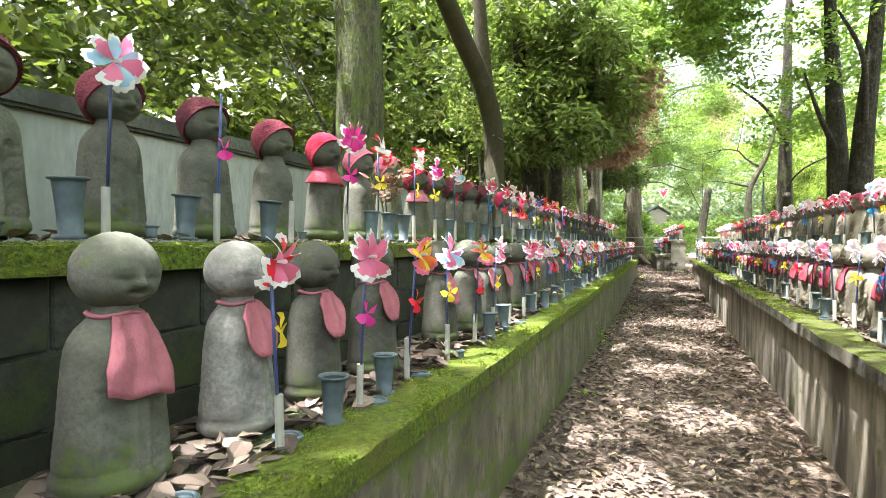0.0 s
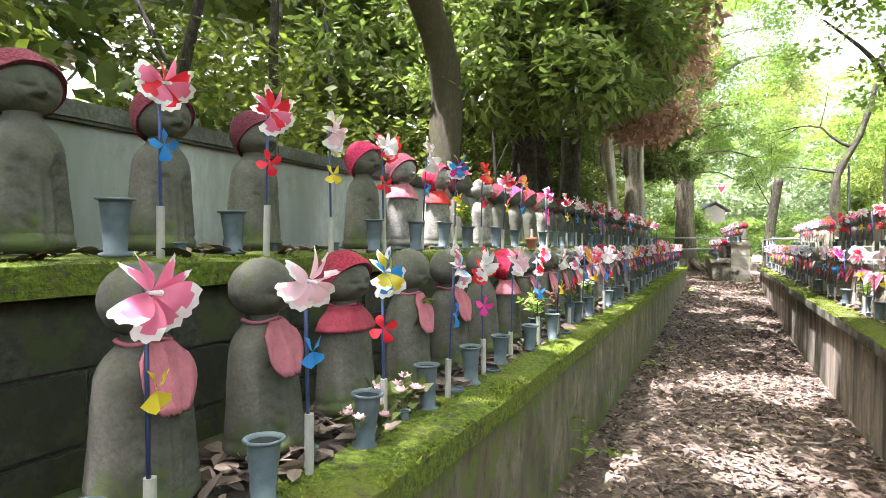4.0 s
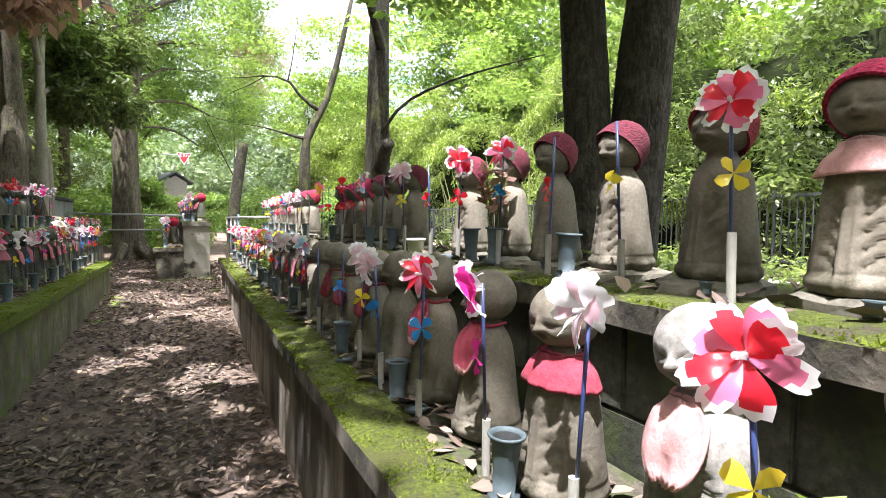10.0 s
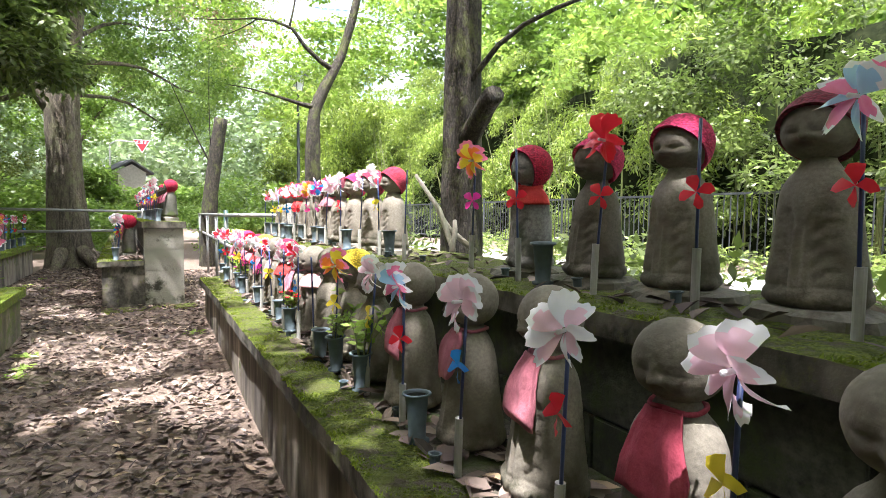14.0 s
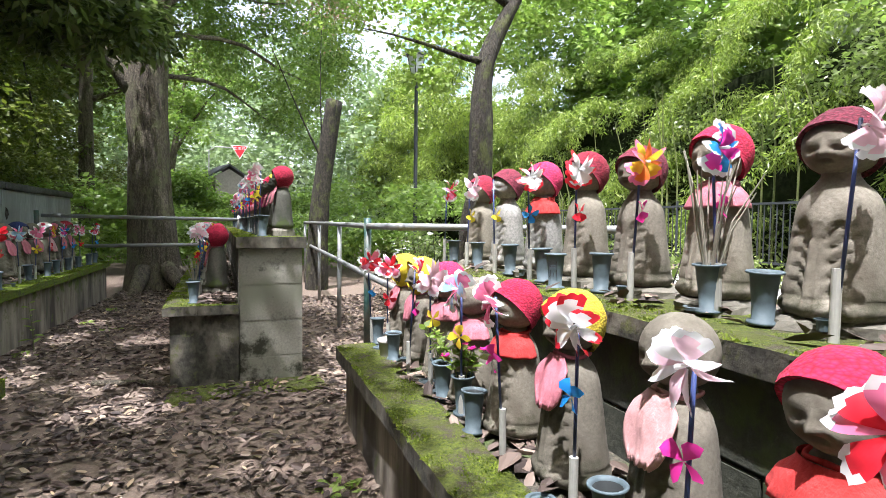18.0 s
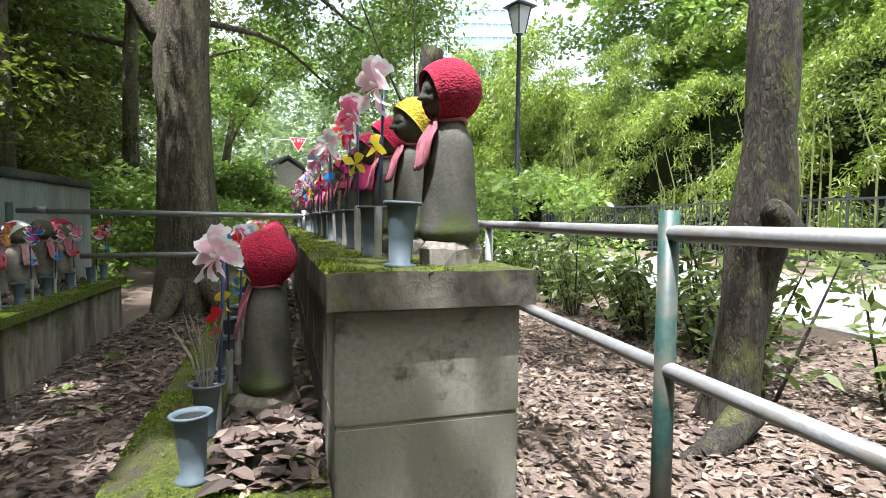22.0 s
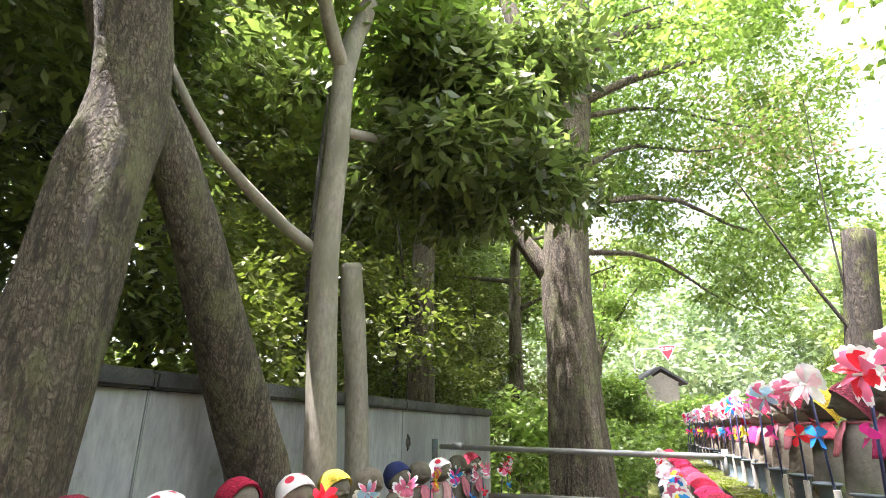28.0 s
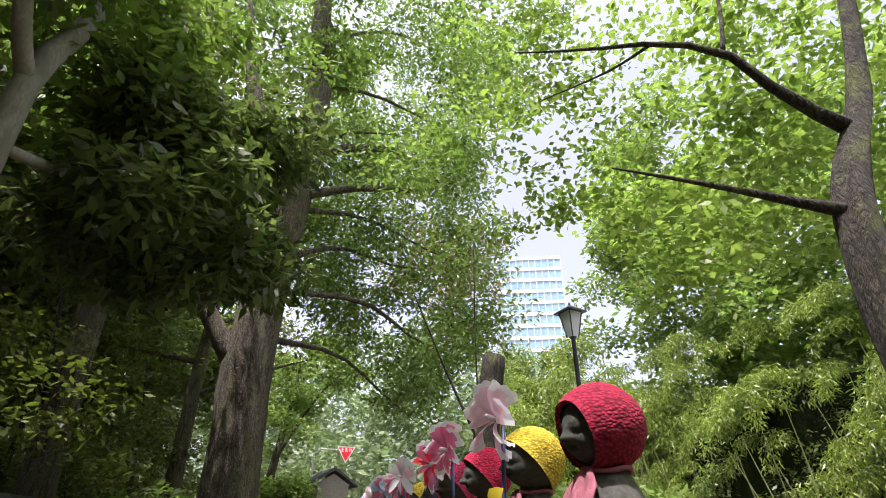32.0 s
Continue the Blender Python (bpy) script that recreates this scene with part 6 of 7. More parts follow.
tree("camphor_tree", "great tree with flared roots behind the pipe barrier",
     [(-0.98, 23.6, 0.05, 0.50), (-0.99, 23.6, 0.55, 0.37), (-1.02, 23.6, 1.4, 0.32), (-1.05, 23.6, 2.4, 0.30), (-1.06, 23.6, 3.3, 0.285), (-0.92, 23.6, 4.8, 0.235), (-0.72, 23.6, 7.0, 0.19), (-0.85, 23.6, 9.5, 0.13), (-0.9, 23.6, 12.5, 0.04)], M["bark"],
     [cloud([(-0.9, 22.6, 5.2, 3.2, 30.0, 12.5)], 130, 0.58, 56000, 0.10, "leaf_camphor", 43, 0.85, 0.45, 0.45), cloud([(-3.5, 22.0, 7.0, 0.0, 28.0, 13.0)], 60, 0.6, 19000, 0.11, "leaf_camphor", 44, 0.55), cloud([(0.7, 24.2, 3.2, 2.3, 29.5, 5.4), (-0.4, 24.2, 4.3, 0.7, 29.5, 5.6)], 60, 0.5, 13000, 0.095, "leaf_camphor", 48, 0.45, 0.6, 0.42), cloud([(1.0, 28.5, 6.5, 3.4, 33, 9.0)], 20, 0.6, 3000, 0.14, "leaf_pink", 45, 0.6)],
     [[(-1.2, 23.55, 3.2, 0.13), (-1.6, 23.5, 3.8, 0.10), (-1.9, 23.4, 4.25, 0.085), (-2.7, 23.3, 5.2, 0.04)], [(-1.0, 23.6, 5.0, 0.15), (-1.6, 23.6, 7.2, 0.11), (-2.05, 23.6, 9.4, 0.06)],
      [(-0.8, 23.6, 5.55, 0.07), (0.0, 23.6, 5.78, 0.055), (0.84, 23.6, 5.82, 0.03)], [(-0.85, 23.7, 4.2, 0.05), (0.2, 24.5, 4.45, 0.034), (1.1, 25.6, 4.3, 0.022), (2.2, 27.0, 4.4, 0.008)], [(-0.9, 23.8, 3.6, 0.04), (-0.1, 24.8, 3.75, 0.028), (0.7, 26.2, 3.5, 0.016), (1.4, 27.4, 3.3, 0.006)], [(-0.7, 23.7, 6.4, 0.08), (0.6, 25, 7.6, 0.06), (1.8, 27, 8.3, 0.03)],
      *[[(-0.85 + 0.02 * k, 23.6, 4.6 + 0.75 * k, 0.05 - 0.003 * k), (-0.2 + 0.4 * math.sin(k * 1.9), 24.5 + 0.6 * math.sin(k * 2.3), 5.3 + 0.8 * k, 0.03), (0.7 + 0.9 * math.sin(k * 1.9), 25.6 + 1.4 * math.sin(k * 2.3), 5.6 + 0.85 * k, 0.018), (1.5 + 1.4 * math.sin(k * 1.9), 26.8 + 2.0 * math.sin(k * 2.3), 6.2 + 0.8 * k, 0.006)] for k in range(8)],
      [(-0.8, 23.35, 0.62, 0.13), (-0.55, 23.0, 0.36, 0.10), (-0.35, 22.72, 0.26, 0.04)], [(-1.1, 23.3, 0.6, 0.12), (-1.15, 22.95, 0.36, 0.09), (-1.2, 22.7, 0.25, 0.04)], [(-0.7, 23.5, 0.55, 0.12), (-0.35, 23.35, 0.33, 0.08), (0.0, 23.2, 0.24, 0.03)]], 11, 20, 0.16, 18)

# ---- the trees of the right side ----
tree("tree_stump", "tall leaning cut-off trunk with a thin shoot", [(1.36, 22.9, 0.1, 0.18), (1.39, 22.9, 0.9, 0.155), (1.44, 22.9, 1.7, 0.145), (1.55, 22.9, 2.6, 0.14), (1.65, 22.9, 3.24, 0.13)], M["bark_knotty"], (),
     [[(1.48, 22.85, 2.25, 0.02), (1.15, 22.8, 2.9, 0.012), (0.7, 22.7, 3.9, 0.006)], [(1.45, 22.85, 2.4, 0.012), (1.42, 22.8, 3.4, 0.008), (1.44, 22.8, 4.6, 0.004)]], 12, category="tree stump")
SPRAY = dict(flat=0.22, droop=0.1, slim=0.55)
tree("cherry_tree", "straight mossy trunk with a sawn-off limb behind the statues",
     [(2.80, 15.3, 0.1, 0.27), (2.78, 15.25, 0.7, 0.205), (2.76, 15.22, 1.7, 0.17), (2.75, 15.2, 2.9, 0.15), (2.75, 15.15, 4.2, 0.13), (2.8, 15.0, 8.5, 0.05)], M["bark_knotty"],
     [cloud([(1.4, 11.6, 3.3, 4.6, 13.3, 5.0), (3.0, 13.3, 3.2, 5.6, 17.8, 5.0)], 44, 0.5, 6000, 0.10, "leaf_light", 51, **SPRAY), cloud([(3.4, 12.0, 5.0, 6.0, 18.5, 8.0)], 34, 0.6, 3000, 0.11, "leaf_light", 52, **SPRAY)],
     [[(2.75, 15.1, 1.98, 0.095), (2.72, 14.8, 2.2, 0.088), (2.7, 14.62, 2.27, 0.078)], [(2.75, 15.1, 2.45, 0.03), (3.0, 14.8, 2.85, 0.022), (3.5, 14.2, 3.1, 0.016), (4.1, 13.2, 3.2, 0.006)], [(2.75, 15.1, 3.6, 0.06), (2.2, 14.2, 4.2, 0.04), (1.4, 13.2, 4.6, 0.015)], [(2.75, 15.1, 4.2, 0.06), (3.6, 15.8, 5.0, 0.04), (4.4, 16.4, 5.4, 0.015)]], 13)
tree("cherry_tree", "gnarled knotty mossy trunk that leans over the pipe fence",
     [(2.42, 19.3, 0.1, 0.204), (2.44, 19.25, 0.45, 0.146), (2.45, 19.18, 0.95, 0.126), (2.47, 19.15, 1.35, 0.133), (2.48, 19.12, 1.75, 0.102), (2.47, 19.1, 2.15, 0.099), (2.52, 19.15, 2.8, 0.09), (2.72, 19.2, 3.3, 0.08), (3.05, 19.2, 4.0, 0.065), (3.5, 19.1, 6.0, 0.034)], M["bark_knotty"],
     [cloud([(1.1, 19.9, 3.05, 2.2, 20.9, 5.2), (0.9, 19.4, 4.0, 2.2, 20.6, 5.4)], 60, 0.28, 2700, 0.066, "leaf_light", 53, 0.35, 0.2, 0.6), cloud([(1.8, 19.6, 2.85, 3.6, 20.5, 3.8), (2.2, 19.6, 3.5, 4.6, 21.6, 4.6), (2.6, 19.3, 4.0, 4.4, 20.5, 5.6)], 66, 0.36, 8600, 0.08, "leaf_light", 153, 0.3, 0.15, 0.6), cloud([(3.4, 17.0, 5.5, 6.5, 22.0, 8.5)], 26, 0.55, 2600, 0.11, "leaf_light", 54, **SPRAY)],
     [[(2.86, 19.2, 3.5, 0.05), (2.49, 19.22, 3.72, 0.034), (2.19, 19.25, 4.07, 0.026), (1.76, 19.3, 4.12, 0.017), (1.35, 19.35, 4.05, 0.010), (0.92, 19.4, 4.0, 0.004)], [(2.19, 19.25, 4.07, 0.016), (2.28, 19.25, 4.5, 0.012), (2.4, 19.3, 5.3, 0.005)], [(1.76, 19.3, 4.12, 0.011), (1.5, 19.4, 3.95, 0.007), (1.1, 19.5, 3.75, 0.003)],
      [(2.56, 19.18, 2.93, 0.045), (2.33, 19.2, 2.96, 0.03), (2.03, 19.25, 3.04, 0.02), (1.64, 19.3, 3.12, 0.010), (1.35, 19.3, 3.14, 0.004)], [(2.47, 19.0, 1.3, 0.09), (2.38, 18.97, 1.40, 0.06), (2.35, 18.95, 1.43, 0.03)], [(2.35, 19.05, 0.4, 0.09), (2.05, 18.95, 0.28, 0.07), (1.75, 18.9, 0.22, 0.03)]], 14, 20, 0.3, 22)
tree("cherry_tree", "dark trunk pair rising behind the upper statues",
     [(2.74, 10.72, 0.1, 0.23), (2.72, 10.74, 1.0, 0.175), (2.71, 10.76, 1.8, 0.16), (2.70, 10.85, 2.9, 0.14), (2.66, 11.1, 5.0, 0.09), (2.6, 11.3, 8.5, 0.04)], M["bark_dark"],
     # leaf_mid clouds are added overhead to block sun from the right-hand statues
     [cloud([(1.0, 9.5, 2.95, 4.6, 12.6, 4.8), (2.2, 6.0, 2.95, 5.0, 9.4, 4.8)], 52, 0.5, 8500, 0.10, "leaf_light", 55, **SPRAY), cloud([(-0.4, 8.7, 4.5, 1.3, 11.9, 6.6)], 34, 0.55, 9000, 0.11, "leaf_light", 56, **SPRAY), cloud([(0.2, 8.0, 5.6, 2.6, 12.8, 8.2)], 50, 0.6, 21000, 0.12, "leaf_mid", 50, **SPRAY), cloud([(1.3, 9.4, 4.8, 4.6, 13.2, 7.8)], 34, 0.6, 4500, 0.11, "leaf_light", 57, **SPRAY), cloud([(-0.3, 5.6, 5.6, 1.7, 8.4, 7.6)], 34, 0.5, 11000, 0.13, "leaf_mid", 157, **SPRAY)],
     [[(2.98, 10.72, 0.1, 0.22), (2.97, 10.66, 1.0, 0.185), (2.95, 10.55, 2.0, 0.17), (2.95, 10.45, 2.8, 0.15), (3.05, 10.1, 5.0, 0.09), (3.1, 9.8, 8.0, 0.04)], [(2.72, 10.8, 2.6, 0.05), (2.3, 10.2, 3.2, 0.035), (1.9, 9.2, 3.6, 0.015)], [(2.95, 10.4, 3.0, 0.05), (2.6, 9.2, 3.7, 0.035), (2.0, 8.0, 4.0, 0.015)]], 15)

# carries leaf layers added high overhead to keep sun and sky off the ledges
tree("maple_tree", "tall maple with leaf layers added overhead to shade the path", [(4.6, 6.6, 0.0, 0.2), (4.55, 6.55, 1.5, 0.16), (4.4, 6.4, 3.5, 0.13), (4.1, 6.2, 6.0, 0.09), (3.8, 6.0, 8.5, 0.03)], M["bark_moss"],
     [cloud([(-1.0, -1.5, 5.2, 2.0, 7.6, 7.4)], 64, 0.55, 11000, 0.11, "leaf_light", 58, **SPRAY), cloud([(1.8, 3.0, 4.4, 5.5, 9.0, 8.0)], 36, 0.6, 4500, 0.11, "leaf_light", 59, **SPRAY), cloud([(-2.5, -4, 8.0, 4.5, 13.5, 9.8)], 110, 0.85, 34000, 0.16, "leaf_mid", 159, 0.5, 0.2, 0.5)],
     [[(4.3, 6.3, 4.4, 0.07), (2.8, 5.6, 5.6, 0.045), (0.6, 4.6, 6.3, 0.015)], [(4.2, 6.3, 5.0, 0.06), (2.6, 7.0, 6.0, 0.04), (0.8, 7.0, 6.6, 0.012)], [(4.4, 6.4, 4.0, 0.06), (3.4, 3.8, 5.4, 0.04), (1.2, 1.6, 6.2, 0.012)]], 16)
for k, (x, y, h, r, s) in enumerate(((4.3, 3.4, 9, 0.17, 2.8), (5.0, -1.0, 11, 0.2, 3.0))):
    broad_tree("maple_tree", "slender maple with light green airy foliage", (x, y, 0.1), h, r, M["bark"], M["leaf_light"], 5000, 0.11, 60 + k, s, 0.3, (0.5, -0.6), 9, 0.7, 0.1)
for k, (x, y, h, r, s) in enumerate(((-3.4, -2.5, 10, 0.2, 3.2), (0.5, -7.0, 11, 0.22, 3.8), (-4.2, 26.5, 11, 0.25, 3.2), (-3.6, 31.0, 10, 0.2, 3.0))):
    broad_tree("evergreen_tree", "tall evergreen with dense dark foliage", (x, y, 0.1), h, r, M["bark"], M["leaf_wood"], 8000, 0.14, 70 + k, s, 0.4, (0.2, 0.3), 9, 0.5, 0.3)


# ---- woods behind the wall, bamboo, far trees ----
def stuff(name, label, category, co, mat):
    return tagged(new(name, quads_mesh(name, co, mat)), label, category, kind="stuff")


def wood(n, seed):
    rnd = random.Random(seed)
    cs, rs = [], []
    for _ in range(n):
        y = rnd.uniform(-8, 42)
        d = rnd.random() ** 0.7
        x = -2.9 - 5.5 * d
        z = rnd.uniform(0.6, 2.2 + 5.8 * d + 1.5 * rnd.random())
        cs.append((x, y, z))
        rs.append(rnd.uniform(0.45, 0.95))
    return cs, rs


cs, rs = wood(560, 81)
stuff("woodland_shrubs", "dense shady shrubs and young trees behind the grey wall", "shrubs", leaf_cloud("w", cs, rs, 150000, 0.125, None, 82, 0.55, 0.3, 0.5), M["leaf_wood"])
cs, rs = clumps([(-13, -12, 0.5, -7.5, 48, 13)], 420, 1.6, 83)
stuff("woodland_trees", "dark woodland far behind the wall", "woodland", leaf_cloud("w", cs, rs, 105000, 0.52, None, 84, 0.7, 0.3, 0.55), M["leaf_dark"])
cs, rs = clumps([(-11, 13, 6.5, -4.4, 46, 10.5)], 240, 1.15, 85)
stuff("woodland_canopy", "dense dark leaf canopy high over the wall", "woodland", leaf_cloud("w", cs, rs, 50000, 0.34, None, 86, 0.6, 0.3, 0.5), M["leaf_dark"])
for k in range(16):
    rnd = random.Random(900 + k)
    x, y = rnd.uniform(-6.5, -3.2), -5 + 2.6 * k + rnd.uniform(-1, 1)
    h = rnd.uniform(4.5, 8.0)
    line = [(x, y, 0, 0.07), (x + rnd.uniform(-0.3, 0.3), y + rnd.uniform(-0.3, 0.3), h * 0.5, 0.05), (x + rnd.uniform(-0.8, 0.8), y + rnd.uniform(-0.8, 0.8), h, 0.02)]
    tree("sapling", "thin dark sapling in the woods behind the wall", line, M["bark_dark"], (), [[(line[1][0], line[1][1], h * 0.45, 0.03), (x + rnd.uniform(-1, 1), y + rnd.uniform(-1, 1), h * 0.75, 0.01)]], k, 8, 0.1, 8)


def backing_x(z, y):
    """How far back the sheet behind the bamboo stands at a height."""
    return 12.9 + 0.33 * z + 0.9 * math.sin(y * 0.45 + 0.8) + 0.5 * math.sin(y * 1.1 + z)


def bamboo():
    rnd = random.Random(91)
    # sheet added to show as dark gaps between clumps and to hide the sky
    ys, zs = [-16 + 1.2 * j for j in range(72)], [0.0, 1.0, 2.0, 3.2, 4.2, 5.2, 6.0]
    verts = [(backing_x(z, y), y, z) for y in ys for z in zs] + [(26.0, y, 6.6) for y in ys]
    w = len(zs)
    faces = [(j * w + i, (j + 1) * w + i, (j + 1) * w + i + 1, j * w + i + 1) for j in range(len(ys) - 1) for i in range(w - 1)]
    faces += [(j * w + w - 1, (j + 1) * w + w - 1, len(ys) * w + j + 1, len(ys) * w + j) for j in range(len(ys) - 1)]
    tagged(new("bank", mesh_from("bank", verts, faces, M["bank"], smooth=True)), "steep near-black sheet added as shade behind the bamboo", "bank", kind="structure")
    cs, rs = [], []
    for k in range(560):
        y, z = rnd.uniform(-10, 66), 0.8 + 8.0 * rnd.random() ** 0.85
        if y < 23 and k % 5 < 3:
            continue
        x = backing_x(z, y) - 0.2 - (max(0.0, y - 36) * 0.16 if k % 2 else 0.0)
        z += max(0.0, y - 36) * 0.12
        out, side, r = rnd.uniform(0.9, 2.1), rnd.uniform(-0.9, 0.9), rnd.uniform(0.26, 0.5)
        for g in (0.15, 0.35, 0.55, 0.75, 0.9, 1.0):
            cs.append((x - out * g, y + side * g, z + 0.9 * g - 1.75 * g * g))
            rs.append(r * (1.2 - 0.55 * g))
    co = leaf_cloud("b", cs, rs, 190000, 0.2, None, 92, 0.8, 1.0, 0.19)
    stuff("bamboo_foliage", "bright yellow-green arching bamboo foliage", "bamboo", co, M["bamboo_leaf"])
    cs, rs = [], []
    for k in range(420):
        y, z = rnd.uniform(-12, 60), rnd.uniform(0.6, 7.2)
        cs.append((backing_x(z, y) - rnd.uniform(0.0, 0.35) + (rnd.uniform(0.0, 3.0) if z > 5.8 else 0.0), y, min(z, 6.6)))
        rs.append(rnd.uniform(0.45, 0.8))
    stuff("bank_creepers", "dark creeping leaves that cover the sheet behind the bamboo", "shrubs", leaf_cloud("k", cs, rs, 70000, 0.2, None, 191, 0.9, 0.7, 0.4), M["leaf_laurel"])
    cs, rs = clumps([(8.5, 40, 3.0, 14, 56, 9.5), (9.5, 42, 8.0, 13, 54, 12.0)], 130, 1.0, 192)
    stuff("bamboo_stand", "tall sunlit bamboo at the far bend of the lane", "bamboo", leaf_cloud("s", cs, rs, 60000, 0.3, None, 193, 0.8, 0.9, 0.25), M["bamboo_leaf"])
    cs, rs = clumps([(10.9, 2, 1.2, 12.6, 21.5, 7.5)], 150, 0.62, 194)
    stuff("evergreen_thicket", "dark evergreen bushes standing before the bamboo", "shrubs", leaf_cloud("s", cs, rs, 42000, 0.17, None, 195, 0.8, 0.5, 0.4), M["leaf_laurel"])
    ob = tagged(new("bamboo_culms"), "upright green bamboo culms in a thicket behind the railing", "bamboo")
    for k in range(60):
        y, h = rnd.uniform(0, 40), rnd.uniform(3, 6)
        x = backing_x(0, y) - rnd.uniform(0.1, 1.0)
        part("culm", mesh_from("culm", *tube([(x, y, 0.2), (x, y, h * 0.6), (x - 0.4, y + rnd.uniform(-0.4, 0.4), h)], [0.03, 0.025, 0.008], 6), M["culm"]), ob)
    cs, rs = clumps([(17.5, -15, 6.5, 26, 66, 11)], 200, 2.0, 93)
    stuff("hill_trees", "broad-leaved trees on the slope behind the bamboo", "woodland", leaf_cloud("h", cs, rs, 42000, 0.5, None, 94, 0.7, 0.3, 0.55), M["leaf_mid"])
    cs, rs = clumps([(15.5, 24, 8.5, 24, 46, 18), (14.5, 36, 12, 20, 48, 24)], 190, 1.5, 95)
    stuff("hill_trees", "tall sunlit trees rising above the bamboo", "woodland", leaf_cloud("h", cs, rs, 60000, 0.36, None, 96, 0.7, 0.3, 0.5), M["leaf_camphor"])


bamboo()
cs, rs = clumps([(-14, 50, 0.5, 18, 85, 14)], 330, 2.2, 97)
stuff("far_trees", "trees beyond the path's end, distance haze in their leaf colour", "woodland", leaf_cloud("f", cs, rs, 66000, 0.5, None, 98, 0.6, 0.3, 0.55), M["leaf_far"])
cs, rs = clumps([(-4.2, 24.5, 0.4, -1.4, 36, 2.2), (1.6, 24, 0.4, 5.0, 34, 2.4), (-2.2, 28, 0.2, 1.8, 34.5, 1.5)], 150, 0.55, 99)
cs2, rs2 = clumps([(-2.6, 33.5, 1.0, -0.95, 34.5, 3.1), (-1.4, 33.5, 1.4, 2.0, 34.5, 2.3)], 90, 0.42, 199)
cs, rs = cs + cs2, rs + rs2
stuff("end_shrubs", "sunlit shrubs and maples beyond the pipe barrier", "shrubs", leaf_cloud("e", cs, rs, 56000, 0.13, None, 100, 0.6, 0.3, 0.55), M["leaf_camphor"])
cs, rs = clumps([(3.6, 20.5, 0.3, 4.8, 25, 0.7), (2.3, 0, 0.25, 5.5, 15.5, 0.9), (7.5, 0, 0.2, 10.4, 24, 0.7)], 300, 0.32, 101)
stuff("aucuba_shrubs", "glossy low evergreen shrubs behind the fence", "shrubs", leaf_cloud("a", cs, rs, 26000, 0.13, None, 102, 0.8, 0.2, 0.42), M["leaf_dark"])


def aucuba(x, y, h, seed):
    """A thin evergreen bush: a few upright stems with long leaves set along them."""
    rnd = random.Random(seed)
    stems, cs = [], []
    for k in range(5):
        dx, dy, hh = rnd.uniform(-0.35, 0.35), rnd.uniform(-0.35, 0.35), h * rnd.uniform(0.6, 1.0)
        stems.append([(x, y, 0.15, 0.012), (x + dx * 0.5, y + dy * 0.5, 0.15 + hh * 0.5, 0.009), (x + dx, y + dy, 0.15 + hh, 0.004)])
        for f in (0.35, 0.55, 0.75, 0.9, 1.0):
            cs.append((x + dx * f + rnd.uniform(-0.06, 0.06), y + dy * f + rnd.uniform(-0.06, 0.06), 0.17 + hh * f))
    tree("aucuba_bush", "thin glossy evergreen bush with upright stems behind the fence", stems[0], M["bark_dark"], [(leaf_cloud("a", cs, [0.15] * len(cs), 210, 0.13, None, seed, 0.7, 0.2, 0.34), M["leaf_laurel"], "")], stems[1:], seed, 6, 0.05, 6, category="bush")


for k in range(26):
    rnd = random.Random(700 + k)
    aucuba(rnd.uniform(2.7, 3.6) + 0.02 * k, 17.2 + 0.32 * k, rnd.uniform(0.7, 1.35), 700 + k)
cs, rs = clumps([(-8, -40, 0, 12, -12, 10)], 200, 2.2, 103)
stuff("trees_behind", "trees behind the start of the path", "woodland", leaf_cloud("t", cs, rs, 26000, 0.45, None, 104, 0.7, 0.3, 0.55), M["leaf_wood"])


